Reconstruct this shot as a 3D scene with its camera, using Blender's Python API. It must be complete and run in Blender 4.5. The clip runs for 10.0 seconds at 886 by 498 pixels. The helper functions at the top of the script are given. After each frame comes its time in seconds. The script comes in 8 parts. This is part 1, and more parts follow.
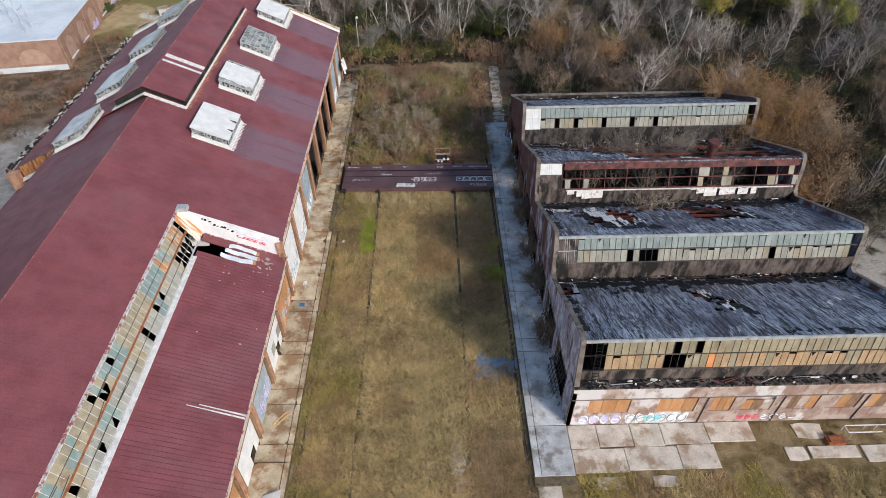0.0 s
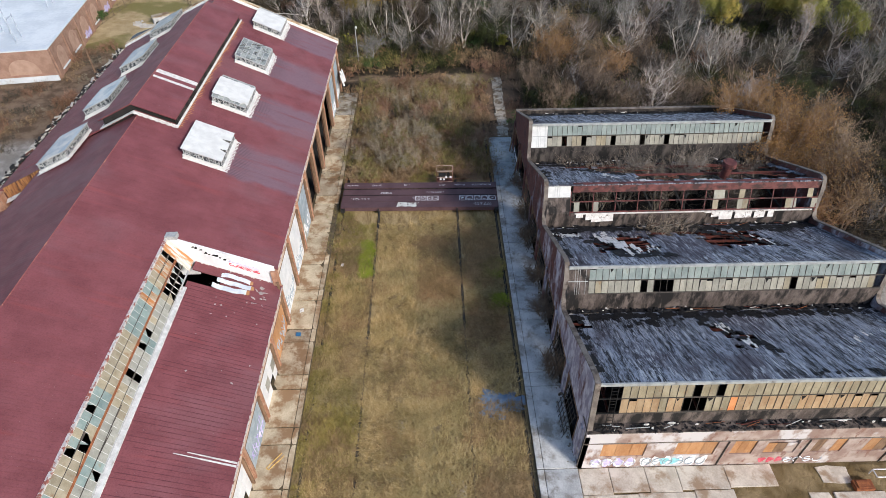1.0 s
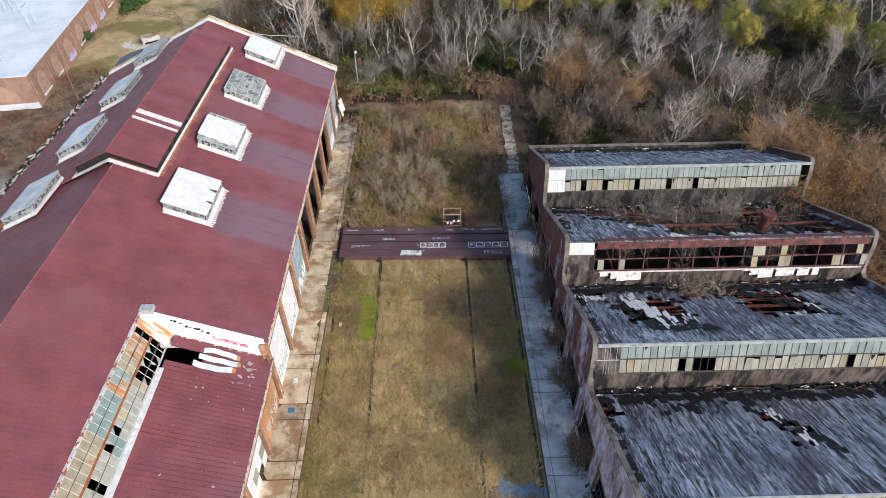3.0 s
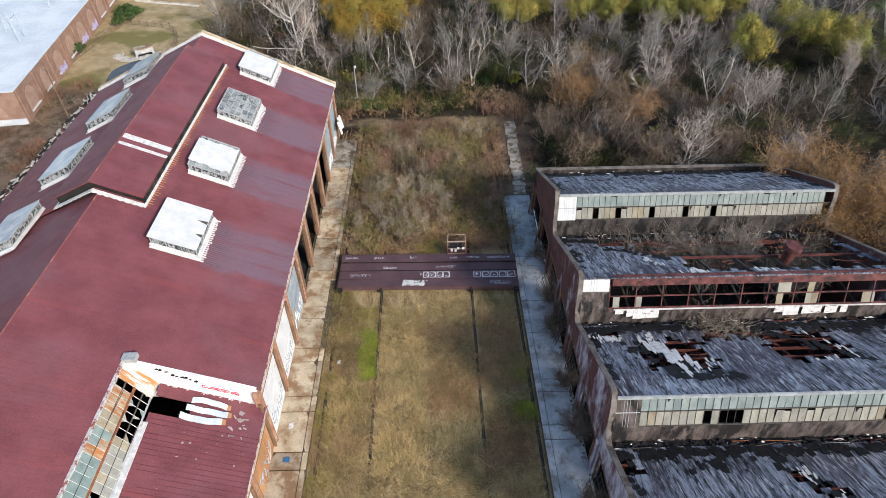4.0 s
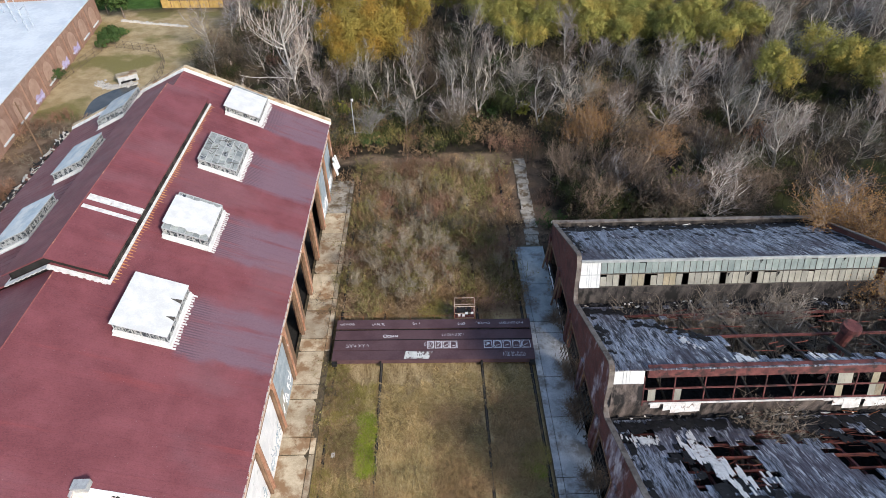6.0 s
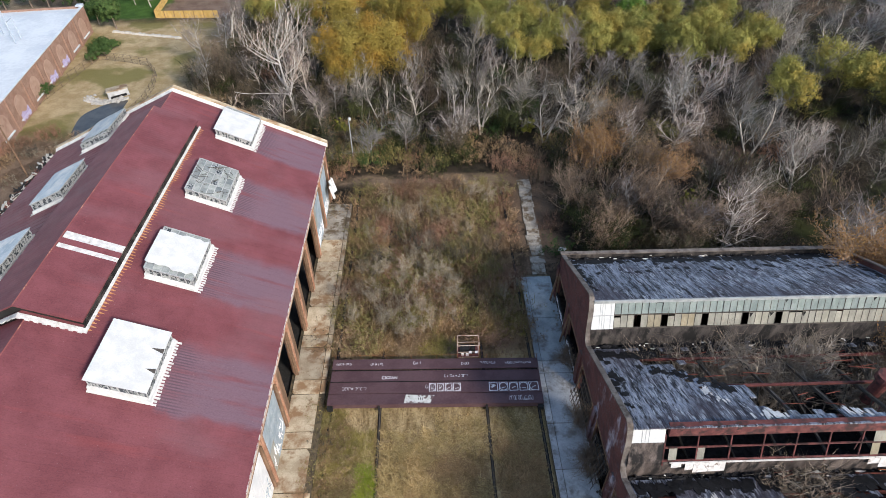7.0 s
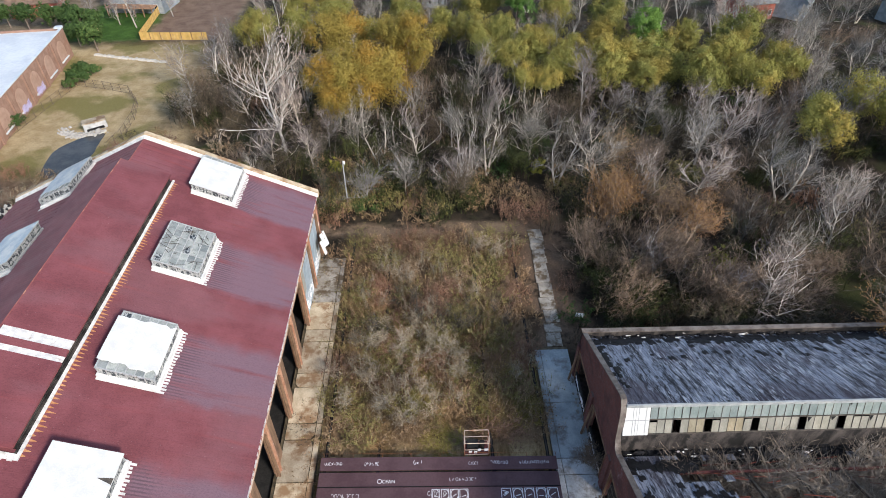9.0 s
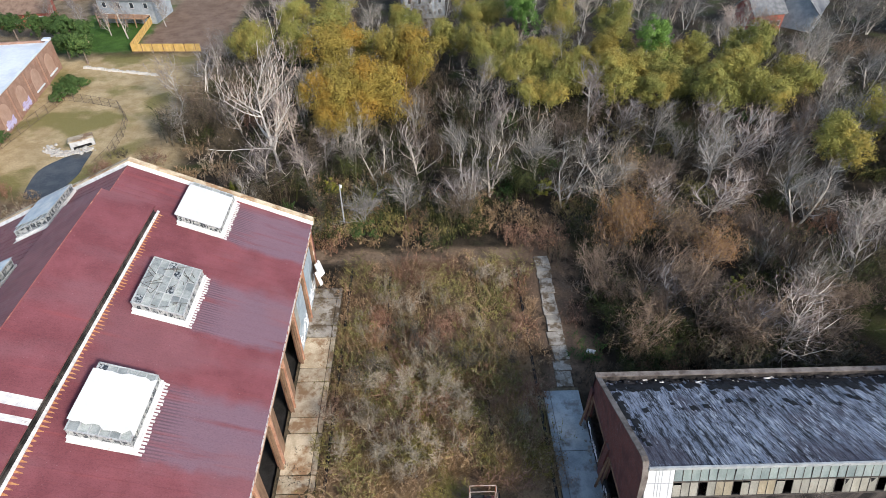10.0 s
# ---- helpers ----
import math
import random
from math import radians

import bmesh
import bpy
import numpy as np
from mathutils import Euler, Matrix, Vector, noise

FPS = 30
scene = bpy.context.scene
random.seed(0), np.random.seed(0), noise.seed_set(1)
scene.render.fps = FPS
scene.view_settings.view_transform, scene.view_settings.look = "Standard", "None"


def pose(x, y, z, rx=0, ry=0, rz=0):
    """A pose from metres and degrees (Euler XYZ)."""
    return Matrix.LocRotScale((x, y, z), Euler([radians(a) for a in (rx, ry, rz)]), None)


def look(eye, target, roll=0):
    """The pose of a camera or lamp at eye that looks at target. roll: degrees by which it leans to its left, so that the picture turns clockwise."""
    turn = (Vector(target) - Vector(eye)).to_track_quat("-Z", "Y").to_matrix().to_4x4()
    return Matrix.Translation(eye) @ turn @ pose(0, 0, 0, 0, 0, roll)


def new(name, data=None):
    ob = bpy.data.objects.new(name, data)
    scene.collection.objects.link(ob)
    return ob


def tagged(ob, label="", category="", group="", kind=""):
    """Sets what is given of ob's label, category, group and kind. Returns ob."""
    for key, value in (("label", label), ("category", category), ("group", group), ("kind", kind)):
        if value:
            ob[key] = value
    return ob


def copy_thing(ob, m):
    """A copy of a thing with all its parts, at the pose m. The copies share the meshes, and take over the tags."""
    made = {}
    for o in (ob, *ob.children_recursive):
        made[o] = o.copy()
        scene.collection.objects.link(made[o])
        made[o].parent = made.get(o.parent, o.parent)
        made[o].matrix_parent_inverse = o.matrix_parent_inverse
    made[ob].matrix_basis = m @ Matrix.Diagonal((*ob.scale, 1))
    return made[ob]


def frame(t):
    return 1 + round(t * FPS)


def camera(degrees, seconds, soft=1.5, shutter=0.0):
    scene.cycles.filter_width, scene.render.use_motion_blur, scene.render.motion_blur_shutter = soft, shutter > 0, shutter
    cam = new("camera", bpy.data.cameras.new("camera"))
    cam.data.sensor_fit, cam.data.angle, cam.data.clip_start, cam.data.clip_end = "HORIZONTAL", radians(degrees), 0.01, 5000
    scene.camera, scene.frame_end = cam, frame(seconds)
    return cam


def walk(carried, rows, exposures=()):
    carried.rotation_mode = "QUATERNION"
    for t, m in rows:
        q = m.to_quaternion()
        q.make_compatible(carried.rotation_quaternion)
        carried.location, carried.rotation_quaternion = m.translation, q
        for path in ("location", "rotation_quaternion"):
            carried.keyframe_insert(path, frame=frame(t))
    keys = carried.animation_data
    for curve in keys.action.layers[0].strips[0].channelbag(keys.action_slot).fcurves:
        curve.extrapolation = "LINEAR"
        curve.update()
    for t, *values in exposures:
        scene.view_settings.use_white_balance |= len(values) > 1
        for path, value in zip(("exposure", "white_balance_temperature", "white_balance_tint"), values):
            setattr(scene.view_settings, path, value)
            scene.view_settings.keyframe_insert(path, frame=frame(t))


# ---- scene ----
# ---- camera ----
cam = camera(74.3, 10.0, soft=0.6)
PATH = [
    (0, (0.205, -0.206, 56.457), (0.224, 1.263, 55.101), -0.7),
    (0.5, (-0.011, 2.113, 56.439), (0.01, 3.584, 55.083), -0.7),
    (1, (-0.198, 4.5, 56.422), (-0.176, 5.972, 55.069), -0.6),
    (1.5, (-0.363, 6.941, 56.419), (-0.343, 8.416, 55.068), -0.7),
    (2, (-0.566, 9.423, 56.397), (-0.545, 10.901, 55.049), -0.6),
    (2.5, (-0.852, 11.918, 56.418), (-0.829, 13.397, 55.072), -0.6),
    (4, (-1.686, 20.096, 56.433), (-1.658, 21.581, 55.094), -0.5),
    (4.5, (-1.911, 22.835, 56.457), (-1.881, 24.323, 55.12), -0.5),
    (5, (-2.101, 25.66, 56.487), (-2.07, 27.149, 55.153), -0.5),
    (5.5, (-2.274, 28.498, 56.524), (-2.241, 29.99, 55.192), -0.4),
    (7, (-2.568, 37.135, 56.652), (-2.533, 38.633, 55.327), -0.4),
    (7.5, (-2.612, 40.087, 56.705), (-2.576, 41.586, 55.382), -0.3),
    (8, (-2.714, 43.033, 56.7), (-2.676, 44.535, 55.38), -0.3),
    (8.5, (-2.866, 46.041, 56.616), (-2.826, 47.547, 55.301), -0.2),
    (9, (-3.001, 48.955, 56.543), (-2.959, 50.466, 55.233), 0.0),
    (9.5, (-3.153, 51.822, 56.484), (-3.108, 53.335, 55.177), 0.0),
    (10, (-3.328, 54.629, 56.415), (-3.281, 56.146, 55.113), 0.1),
]
walk(cam, [(t, look(eye, target, roll)) for t, eye, target, roll in PATH], ((0, -0.34), (1.0, -0.2), (2.5, -0.1), (5.5, -0.08), (9.0, 0.0), (10, 0.09)))

# ---- world and sun ----
SUN = Vector((1.30, -1.42, 1.1)).normalized()
world = bpy.data.worlds.new("sky")
scene.world = world
world.use_nodes = True
wn = world.node_tree
sky = wn.nodes.new("ShaderNodeTexSky")
sky.sky_type = "NISHITA"
sky.sun_disc = False
sky.sun_elevation = math.asin(SUN.z)
sky.sun_rotation = math.atan2(SUN.x, SUN.y)
wn.nodes["Background"].inputs["Strength"].default_value = 0.245
wn.links.new(sky.outputs[0], wn.nodes["Background"].inputs["Color"])
sun = new("sun", bpy.data.lights.new("sun", "SUN"))
sun.data.energy = 4.4
sun.data.angle = radians(9.0)
sun.data.color = (1.0, 0.932, 0.87)
sun.matrix_world = look((0, 0, 80), Vector((0, 0, 80)) - SUN)


# ---- materials ----
class Nodes:
    """Short ways to wire a node material."""

    def __init__(self, name, rough=0.85, metal=0.0, spec=0.3):
        self.m = bpy.data.materials.new(name)
        self.m.use_nodes = True
        self.t = self.m.node_tree
        self.b = self.t.nodes["Principled BSDF"]
        self.b.inputs["Roughness"].default_value = rough
        self.b.inputs["Metallic"].default_value = metal
        self.b.inputs["Specular IOR Level"].default_value = spec
        self.geo = self.t.nodes.new("ShaderNodeNewGeometry")
        self.pos = self.geo.outputs["Position"]

    def put(self, socket, value):
        if isinstance(value, (int, float)):
            socket.default_value = value
        elif isinstance(value, tuple):
            socket.default_value = value if len(value) == len(socket.default_value) else (*value, 1.0)
        else:
            self.t.links.new(value, socket)

    def math(self, op, a, b=0.0, c=0.0):
        n = self.t.nodes.new("ShaderNodeMath")
        n.operation = op
        for s, v in zip(n.inputs, (a, b, c)):
            self.put(s, v)
        return n.outputs[0]

    def axis(self, i, vec=None):
        n = self.t.nodes.new("ShaderNodeSeparateXYZ")
        self.put(n.inputs[0], vec or self.pos)
        return n.outputs[i]

    def scaled(self, s, vec=None):
        n = self.t.nodes.new("ShaderNodeVectorMath")
        n.operation = "MULTIPLY"
        self.put(n.inputs[0], vec or self.pos)
        n.inputs[1].default_value = s
        return n.outputs[0]

    def noise(self, scale, detail=4.0, vec=None, rough=0.55, distort=0.0):
        n = self.t.nodes.new("ShaderNodeTexNoise")
        self.put(n.inputs["Vector"], vec or self.pos)
        n.inputs["Scale"].default_value = scale
        n.inputs["Detail"].default_value = detail
        n.inputs["Roughness"].default_value = rough
        n.inputs["Distortion"].default_value = distort
        return n.outputs["Fac"]

    def step(self, v, lo, hi):
        """0 below lo, 1 above hi, smooth between."""
        n = self.t.nodes.new("ShaderNodeMapRange")
        n.interpolation_type = "SMOOTHSTEP"
        self.put(n.inputs["Value"], v)
        n.inputs["From Min"].default_value, n.inputs["From Max"].default_value = lo, hi
        return n.outputs[0]

    def mix(self, f, a, b, blend="MIX"):
        n = self.t.nodes.new("ShaderNodeMix")
        n.data_type, n.blend_type = "RGBA", blend
        self.put(n.inputs[0], f)
        self.put(n.inputs[6], a)
        self.put(n.inputs[7], b)
        return n.outputs[2]

    def random(self):
        return self.t.nodes.new("ShaderNodeObjectInfo").outputs["Random"]

    def island(self):
        return self.geo.outputs["Random Per Island"]

    def ramp(self, f, *colours):
        n = self.t.nodes.new("ShaderNodeValToRGB")
        self.put(n.inputs[0], f)
        e = n.color_ramp.elements
        while len(e) < len(colours):
            e.new(0.5)
        for i, c in enumerate(colours):
            e[i].position = i / (len(colours) - 1)
            e[i].color = (*c, 1)
        return n.outputs[0]

    def bump(self, height, strength=0.4, distance=0.05):
        n = self.t.nodes.new("ShaderNodeBump")
        n.inputs["Strength"].default_value = strength
        n.inputs["Distance"].default_value = distance
        self.put(n.inputs["Height"], height)
        self.t.links.new(n.outputs[0], self.b.inputs["Normal"])

    def done(self, colour):
        self.put(self.b.inputs["Base Color"], colour)
        return self.m

    def box(self, x0, x1, y0, y1, soft, wob=None):
        """1 inside a stretch of the plan, with soft and ragged edges."""
        x, y = self.axis(0), self.axis(1)
        if wob is not None:
            x, y = self.math("ADD", x, wob), self.math("ADD", y, wob)
        f = self.step(x, x0 - soft, x0 + soft)
        f = self.math("MULTIPLY", f, self.math("SUBTRACT", 1.0, self.step(x, x1 - soft, x1 + soft)))
        f = self.math("MULTIPLY", f, self.step(y, y0 - soft, y0 + soft))
        return self.math("MULTIPLY", f, self.math("SUBTRACT", 1.0, self.step(y, y1 - soft, y1 + soft)))


def surface(name, a, b, scale=1.2, stain=None, stain_scale=0.35, cover=(0.55, 0.75), rough=0.85, metal=0.0, bump=0.3, vary=0.0, stretch=(1, 1, 1), fine=9.0):
    """A worn plain surface: two colours over a fine and a coarse noise, a stain, a small tint from piece to piece."""
    n = Nodes(name, rough, metal)
    vec = n.scaled(stretch)
    f = n.noise(scale, 5, vec)
    g = n.noise(scale * fine, 3, vec)
    c = n.mix(n.step(n.math("ADD", n.math("MULTIPLY", f, 0.7), n.math("MULTIPLY", g, 0.3)), 0.36, 0.64), a, b)
    if stain:
        c = n.mix(n.step(n.noise(stain_scale, 6, vec, 0.65), *cover), c, stain)
    if vary:
        r = n.random()
        c = n.mix(1.0, c, n.ramp(r, (1 - vary,) * 3, (1 + vary * 0.4, 1 + vary * 0.3, 1 + vary * 0.1)), "MULTIPLY")
    n.bump(n.math("ADD", n.math("MULTIPLY", f, 0.5), g), bump, 0.04)
    return n.done(c)


def ground_material():
    n = Nodes("ground_litter_and_dry_grass", 0.95, 0, 0.15)
    big, mid, fine = n.noise(0.05, 4), n.noise(0.32, 5, None, 0.65), n.noise(3.2, 4, None, 0.7)
    wob = n.math("MULTIPLY", n.math("SUBTRACT", n.noise(0.25, 4), 0.5), 5.0)
    # leaf litter of the wood, darkened in colour for shade under the trees
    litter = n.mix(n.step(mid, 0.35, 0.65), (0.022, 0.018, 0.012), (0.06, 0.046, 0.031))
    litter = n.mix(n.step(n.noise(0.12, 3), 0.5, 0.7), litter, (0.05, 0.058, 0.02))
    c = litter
    # dry grass of the pit
    along = n.scaled((1.0, 0.28, 1.0))
    straw = n.mix(n.step(n.noise(0.55, 6, along, 0.7, 1.2), 0.35, 0.66), (0.27, 0.185, 0.085), (0.62, 0.47, 0.255))
    straw = n.mix(n.math("MULTIPLY", n.step(n.noise(0.16, 4), 0.52, 0.70), 0.7), straw, (0.31, 0.255, 0.09))
    straw = n.mix(n.step(n.noise(0.22, 5, along), 0.55, 0.72), straw, (0.27, 0.165, 0.08))
    fibre = n.noise(5.5, 3, n.scaled((1.0, 0.35, 1.0)), 0.7, 2.5)
    straw = n.mix(n.step(fibre, 0.50, 0.66), straw, n.mix(1.0, straw, (0.46, 0.42, 0.36), "MULTIPLY"))
    bleach = n.math("MULTIPLY", n.box(-5.5, 2.5, 20, 46, 2.5, wob), n.step(n.noise(0.35, 5, along), 0.5, 0.72))
    straw = n.mix(bleach, straw, (0.5, 0.44, 0.33))
    c = n.mix(n.box(-15.5, 9.5, -40, 86, 0.5, None), c, straw)
    brush = n.mix(n.step(mid, 0.35, 0.65), (0.15, 0.095, 0.055), (0.33, 0.225, 0.13))
    c = n.mix(n.box(-15.5, 9.5, 82, 118, 1.2, n.math("MULTIPLY", wob, 0.3)), c, brush)
    # worn track across the far end of the pit
    c = n.mix(n.math("MULTIPLY", n.box(-22, 12, 117.5, 120.5, 0.8, n.math("MULTIPLY", wob, 0.4)), n.step(mid, 0.25, 0.6)), c, (0.27, 0.19, 0.125))
    c = n.mix(n.math("MULTIPLY", n.box(9.8, 17.5, 95, 123, 1.2, n.math("MULTIPLY", wob, 0.5)), n.step(mid, 0.3, 0.55)), c, (0.20, 0.135, 0.09))
    # brown field and lane west of the workshop
    field = n.mix(n.step(mid, 0.35, 0.65), (0.13, 0.085, 0.055), (0.27, 0.19, 0.13))
    c = n.mix(n.box(-140, -59, 20, 135, 4.0, wob), c, field)
    c = n.mix(n.box(-78, -63, 20, 96, 2.0, wob), c, n.mix(n.step(mid, 0.4, 0.6), (0.30, 0.27, 0.235), (0.44, 0.40, 0.36)))
    # mown dry lawn by the brick building
    lawn = n.mix(n.step(mid, 0.35, 0.65), (0.42, 0.31, 0.16), (0.58, 0.45, 0.26))
    lawn = n.mix(n.step(n.noise(0.09, 3), 0.48, 0.62), lawn, (0.26, 0.225, 0.085))
    c = n.mix(n.box(-120, -49, 136, 194, 4.0, wob), c, lawn)
    c = n.mix(n.box(-57, -40, 150, 200, 4.0, wob), c, n.mix(n.step(mid, 0.35, 0.65), (0.19, 0.145, 0.085), (0.34, 0.26, 0.16)))
    # gardens beyond the board fence
    c = n.mix(n.box(-130, -54, 197, 245, 2.0, wob), c, n.mix(n.step(mid, 0.35, 0.65), (0.16, 0.125, 0.08), (0.30, 0.24, 0.165)))
    c = n.mix(n.box(-95, -75, 196, 230, 1.5, wob), c, n.mix(n.step(mid, 0.3, 0.7), (0.045, 0.10, 0.018), (0.08, 0.16, 0.03)))
    c = n.mix(n.box(-74, -55, 196, 236, 1.0, wob), c, n.mix(n.step(mid, 0.35, 0.65), (0.19, 0.125, 0.09), (0.27, 0.185, 0.135)))
    # yard in front of and east of the burnt shed
    front = n.mix(n.step(n.noise(0.4, 5), 0.4, 0.62), (0.17, 0.12, 0.055), (0.33, 0.25, 0.14))
    c = n.mix(n.box(9, 60, -40, 33, 1.0, n.math("MULTIPLY", wob, 0.2)), c, front)
    c = n.mix(n.math("MULTIPLY", n.box(51, 72, 40, 66, 2.5, wob), n.step(mid, 0.3, 0.5)), c, (0.46, 0.42, 0.37))
    c = n.mix(n.math("MULTIPLY", n.step(fine, 0.3, 0.75), 0.55), c, n.mix(1.0, c, (0.42, 0.40, 0.36), "MULTIPLY"))
    c = n.mix(n.math("MULTIPLY", n.step(big, 0.4, 0.65), 0.25), c, n.mix(1.0, c, (0.72, 0.70, 0.62), "MULTIPLY"))
    n.bump(n.math("ADD", fine, n.math("MULTIPLY", mid, 1.5)), 0.9, 0.25)
    return n.done(c)


def roof_red_material():
    n = Nodes("red_painted_roof_sheet", 0.5, 0.0, 0.18)
    x, y = n.axis(0), n.axis(1)
    mott = n.noise(0.35, 5, None, 0.6)
    c = n.mix(n.step(mott, 0.3, 0.7), (0.165, 0.052, 0.058), (0.222, 0.074, 0.082))
    # paint gone purple-grey below the roof lights, in bands down the slope
    d = n.math("ADD", n.math("SUBTRACT", y, 65.6), n.math("MULTIPLY", n.math("SUBTRACT", n.noise(0.5, 4), 0.5), 2.2))
    u = n.math("MULTIPLY", n.math("FRACT", n.math("DIVIDE", d, 13.55)), 13.55)
    band = n.math("MULTIPLY", n.step(u, 0.0, 1.0), n.math("SUBTRACT", 1.0, n.step(u, 6.6, 8.6)))
    band = n.math("MULTIPLY", band, n.step(x, -27.0, -26.3))
    band = n.math("MULTIPLY", band, n.step(y, 64.0, 65.5))
    band = n.math("MULTIPLY", band, n.step(n.noise(0.8, 5, n.scaled((0.15, 1, 0.15))), 0.22, 0.5))
    c = n.mix(n.math("MULTIPLY", band, 0.85), c, (0.182, 0.118, 0.145))
    # short dirt runs just below each apron
    runs = n.math("MULTIPLY", n.step(n.math("SINE", n.math("MULTIPLY", y, 20.9)), -0.2, 0.6), n.math("SUBTRACT", 1.0, n.step(n.math("ADD", x, n.math("MULTIPLY", n.noise(1.2, 3), 2.0)), -25.0, -23.0)))
    c = n.mix(n.math("MULTIPLY", n.math("MULTIPLY", runs, band), 0.6), c, (0.075, 0.045, 0.055))
    # faded patches on the southern slope, brighter runs where water goes
    c = n.mix(n.math("MULTIPLY", n.step(n.noise(0.16, 4, n.scaled((0.5, 1, 0.5))), 0.5, 0.66), 0.45), c, (0.215, 0.105, 0.115))
    c = n.mix(n.math("MULTIPLY", n.step(n.noise(1.1, 4, n.scaled((0.08, 1, 0.08))), 0.58, 0.75), 0.35), c, (0.29, 0.066, 0.062))
    c = n.mix(n.math("MULTIPLY", n.step(n.noise(2.6, 6, n.scaled((0.4, 1, 0.4)), 0.7), 0.66, 0.74), 0.5), c, (0.12, 0.030, 0.034))
    c = n.mix(n.math("MULTIPLY", n.step(n.noise(7.0, 2), 0.70, 0.76), 0.4), c, (0.36, 0.27, 0.26))
    speck = n.noise(11.0, 4, n.scaled((0.6, 1, 0.6)), 0.7)
    c = n.mix(n.step(speck, 0.46, 0.64), c, n.mix(1.0, c, (0.80, 0.80, 0.82), "MULTIPLY"))
    c = n.mix(n.math("MULTIPLY", n.step(speck, 0.40, 0.30), 0.5), c, n.mix(1.0, c, (1.22, 1.25, 1.25), "MULTIPLY"))
    wave = n.math("SINE", n.math("MULTIPLY", y, 15.45))
    n.bump(n.math("ADD", n.math("MULTIPLY", wave, 0.35), n.math("ADD", n.math("MULTIPLY", mott, 1.5), n.noise(1.3, 5))), 0.3, 0.02)
    n.put(n.b.inputs["Roughness"], n.math("ADD", 0.45, n.math("MULTIPLY", n.noise(0.9, 4), 0.25)))
    return n.done(c)


def burnt_roof_material():
    n = Nodes("weathered_tar_roof", 0.75, 0.0, 0.3)
    run = n.scaled((1.0, 0.10, 0.10))
    streak = n.math("ADD", n.math("MULTIPLY", n.noise(1.9, 6, run, 0.7), 0.55), n.math("MULTIPLY", n.noise(9.0, 4, n.scaled((1.0, 0.16, 0.16)), 0.7), 0.45))
    grain = n.noise(6.0, 5, None, 0.75)
    cloud = n.noise(0.16, 4)
    c = n.mix(n.step(streak, 0.43, 0.58), (0.012, 0.013, 0.017), (0.29, 0.315, 0.375))
    c = n.mix(n.math("MULTIPLY", n.step(cloud, 0.47, 0.62), 0.75), c, (0.062, 0.050, 0.064))
    pale = n.math("MULTIPLY", n.step(n.noise(4.5, 5, n.scaled((1.0, 0.14, 0.14)), 0.7), 0.52, 0.61), n.step(n.noise(0.22, 4), 0.36, 0.56))
    c = n.mix(pale, c, (0.46, 0.475, 0.51))
    c = n.mix(n.step(n.noise(0.8, 6, n.scaled((1, 0.35, 0.35)), 0.7), 0.60, 0.69), c, (0.007, 0.007, 0.008))
    c = n.mix(n.math("MULTIPLY", n.step(grain, 0.54, 0.64), 0.7), c, n.mix(1.0, c, (0.35, 0.36, 0.40), "MULTIPLY"))
    c = n.mix(n.math("MULTIPLY", n.step(grain, 0.40, 0.32), 0.35), c, (0.40, 0.42, 0.46))
    n.bump(n.math("ADD", streak, grain), 0.7, 0.06)
    return n.done(c)


def whitewashed_brick_material():
    """Red brick with a bleached coat that fades along the wall."""
    n = Nodes("shed_brick_whitewash", 0.9)
    y, z = n.axis(1), n.axis(2)
    br = n.t.nodes.new("ShaderNodeTexBrick")
    comb = n.t.nodes.new("ShaderNodeCombineXYZ")
    n.put(comb.inputs[0], n.math("ADD", n.axis(0), y))
    n.put(comb.inputs[1], z)
    n.put(br.inputs["Vector"], comb.outputs[0])
    br.inputs["Scale"].default_value = 1.0
    br.inputs["Brick Width"].default_value, br.inputs["Row Height"].default_value = 0.22, 0.075
    br.inputs["Mortar Size"].default_value = 0.008
    for k, v in (("Color1", (0.16, 0.052, 0.042)), ("Color2", (0.115, 0.043, 0.037)), ("Mortar", (0.15, 0.10, 0.085))):
        br.inputs[k].default_value = (*v, 1)
    c = n.mix(n.step(n.noise(0.6, 5), 0.45, 0.7), br.outputs["Color"], (0.085, 0.038, 0.036))
    run = n.noise(0.45, 6, n.scaled((1, 1, 0.35)), 0.65)
    white = n.step(n.math("SUBTRACT", run, n.math("MULTIPLY", n.math("SUBTRACT", y, 34.0), 0.0072)), 0.30, 0.46)
    c = n.mix(white, c, n.mix(n.step(n.noise(1.6, 5, n.scaled((1, 1, 0.4))), 0.4, 0.62), (0.30, 0.27, 0.32), (0.56, 0.54, 0.57)))
    n.bump(br.outputs["Fac"], 0.4, -0.01)
    return n.done(c)


def front_wall_material():
    """Pinkish brick with patches of white paint."""
    n = Nodes("shed_front_painted_brick", 0.9)
    x, z = n.axis(0), n.axis(2)
    c = n.mix(n.step(n.noise(0.5, 5), 0.38, 0.62), (0.29, 0.20, 0.165), (0.45, 0.36, 0.31))
    c = n.mix(n.step(n.noise(1.5, 5, n.scaled((1, 1, 0.5))), 0.52, 0.68), c, (0.24, 0.13, 0.10))
    paint = n.math("SUBTRACT", n.noise(0.28, 5, n.scaled((1, 1, 0.6)), 0.6), n.math("MULTIPLY", n.math("SUBTRACT", x, 14.0), 0.006))
    c = n.mix(n.step(paint, 0.42, 0.50), c, (0.60, 0.565, 0.56))
    n.bump(n.noise(3.0, 5), 0.5, 0.04)
    return n.done(c)


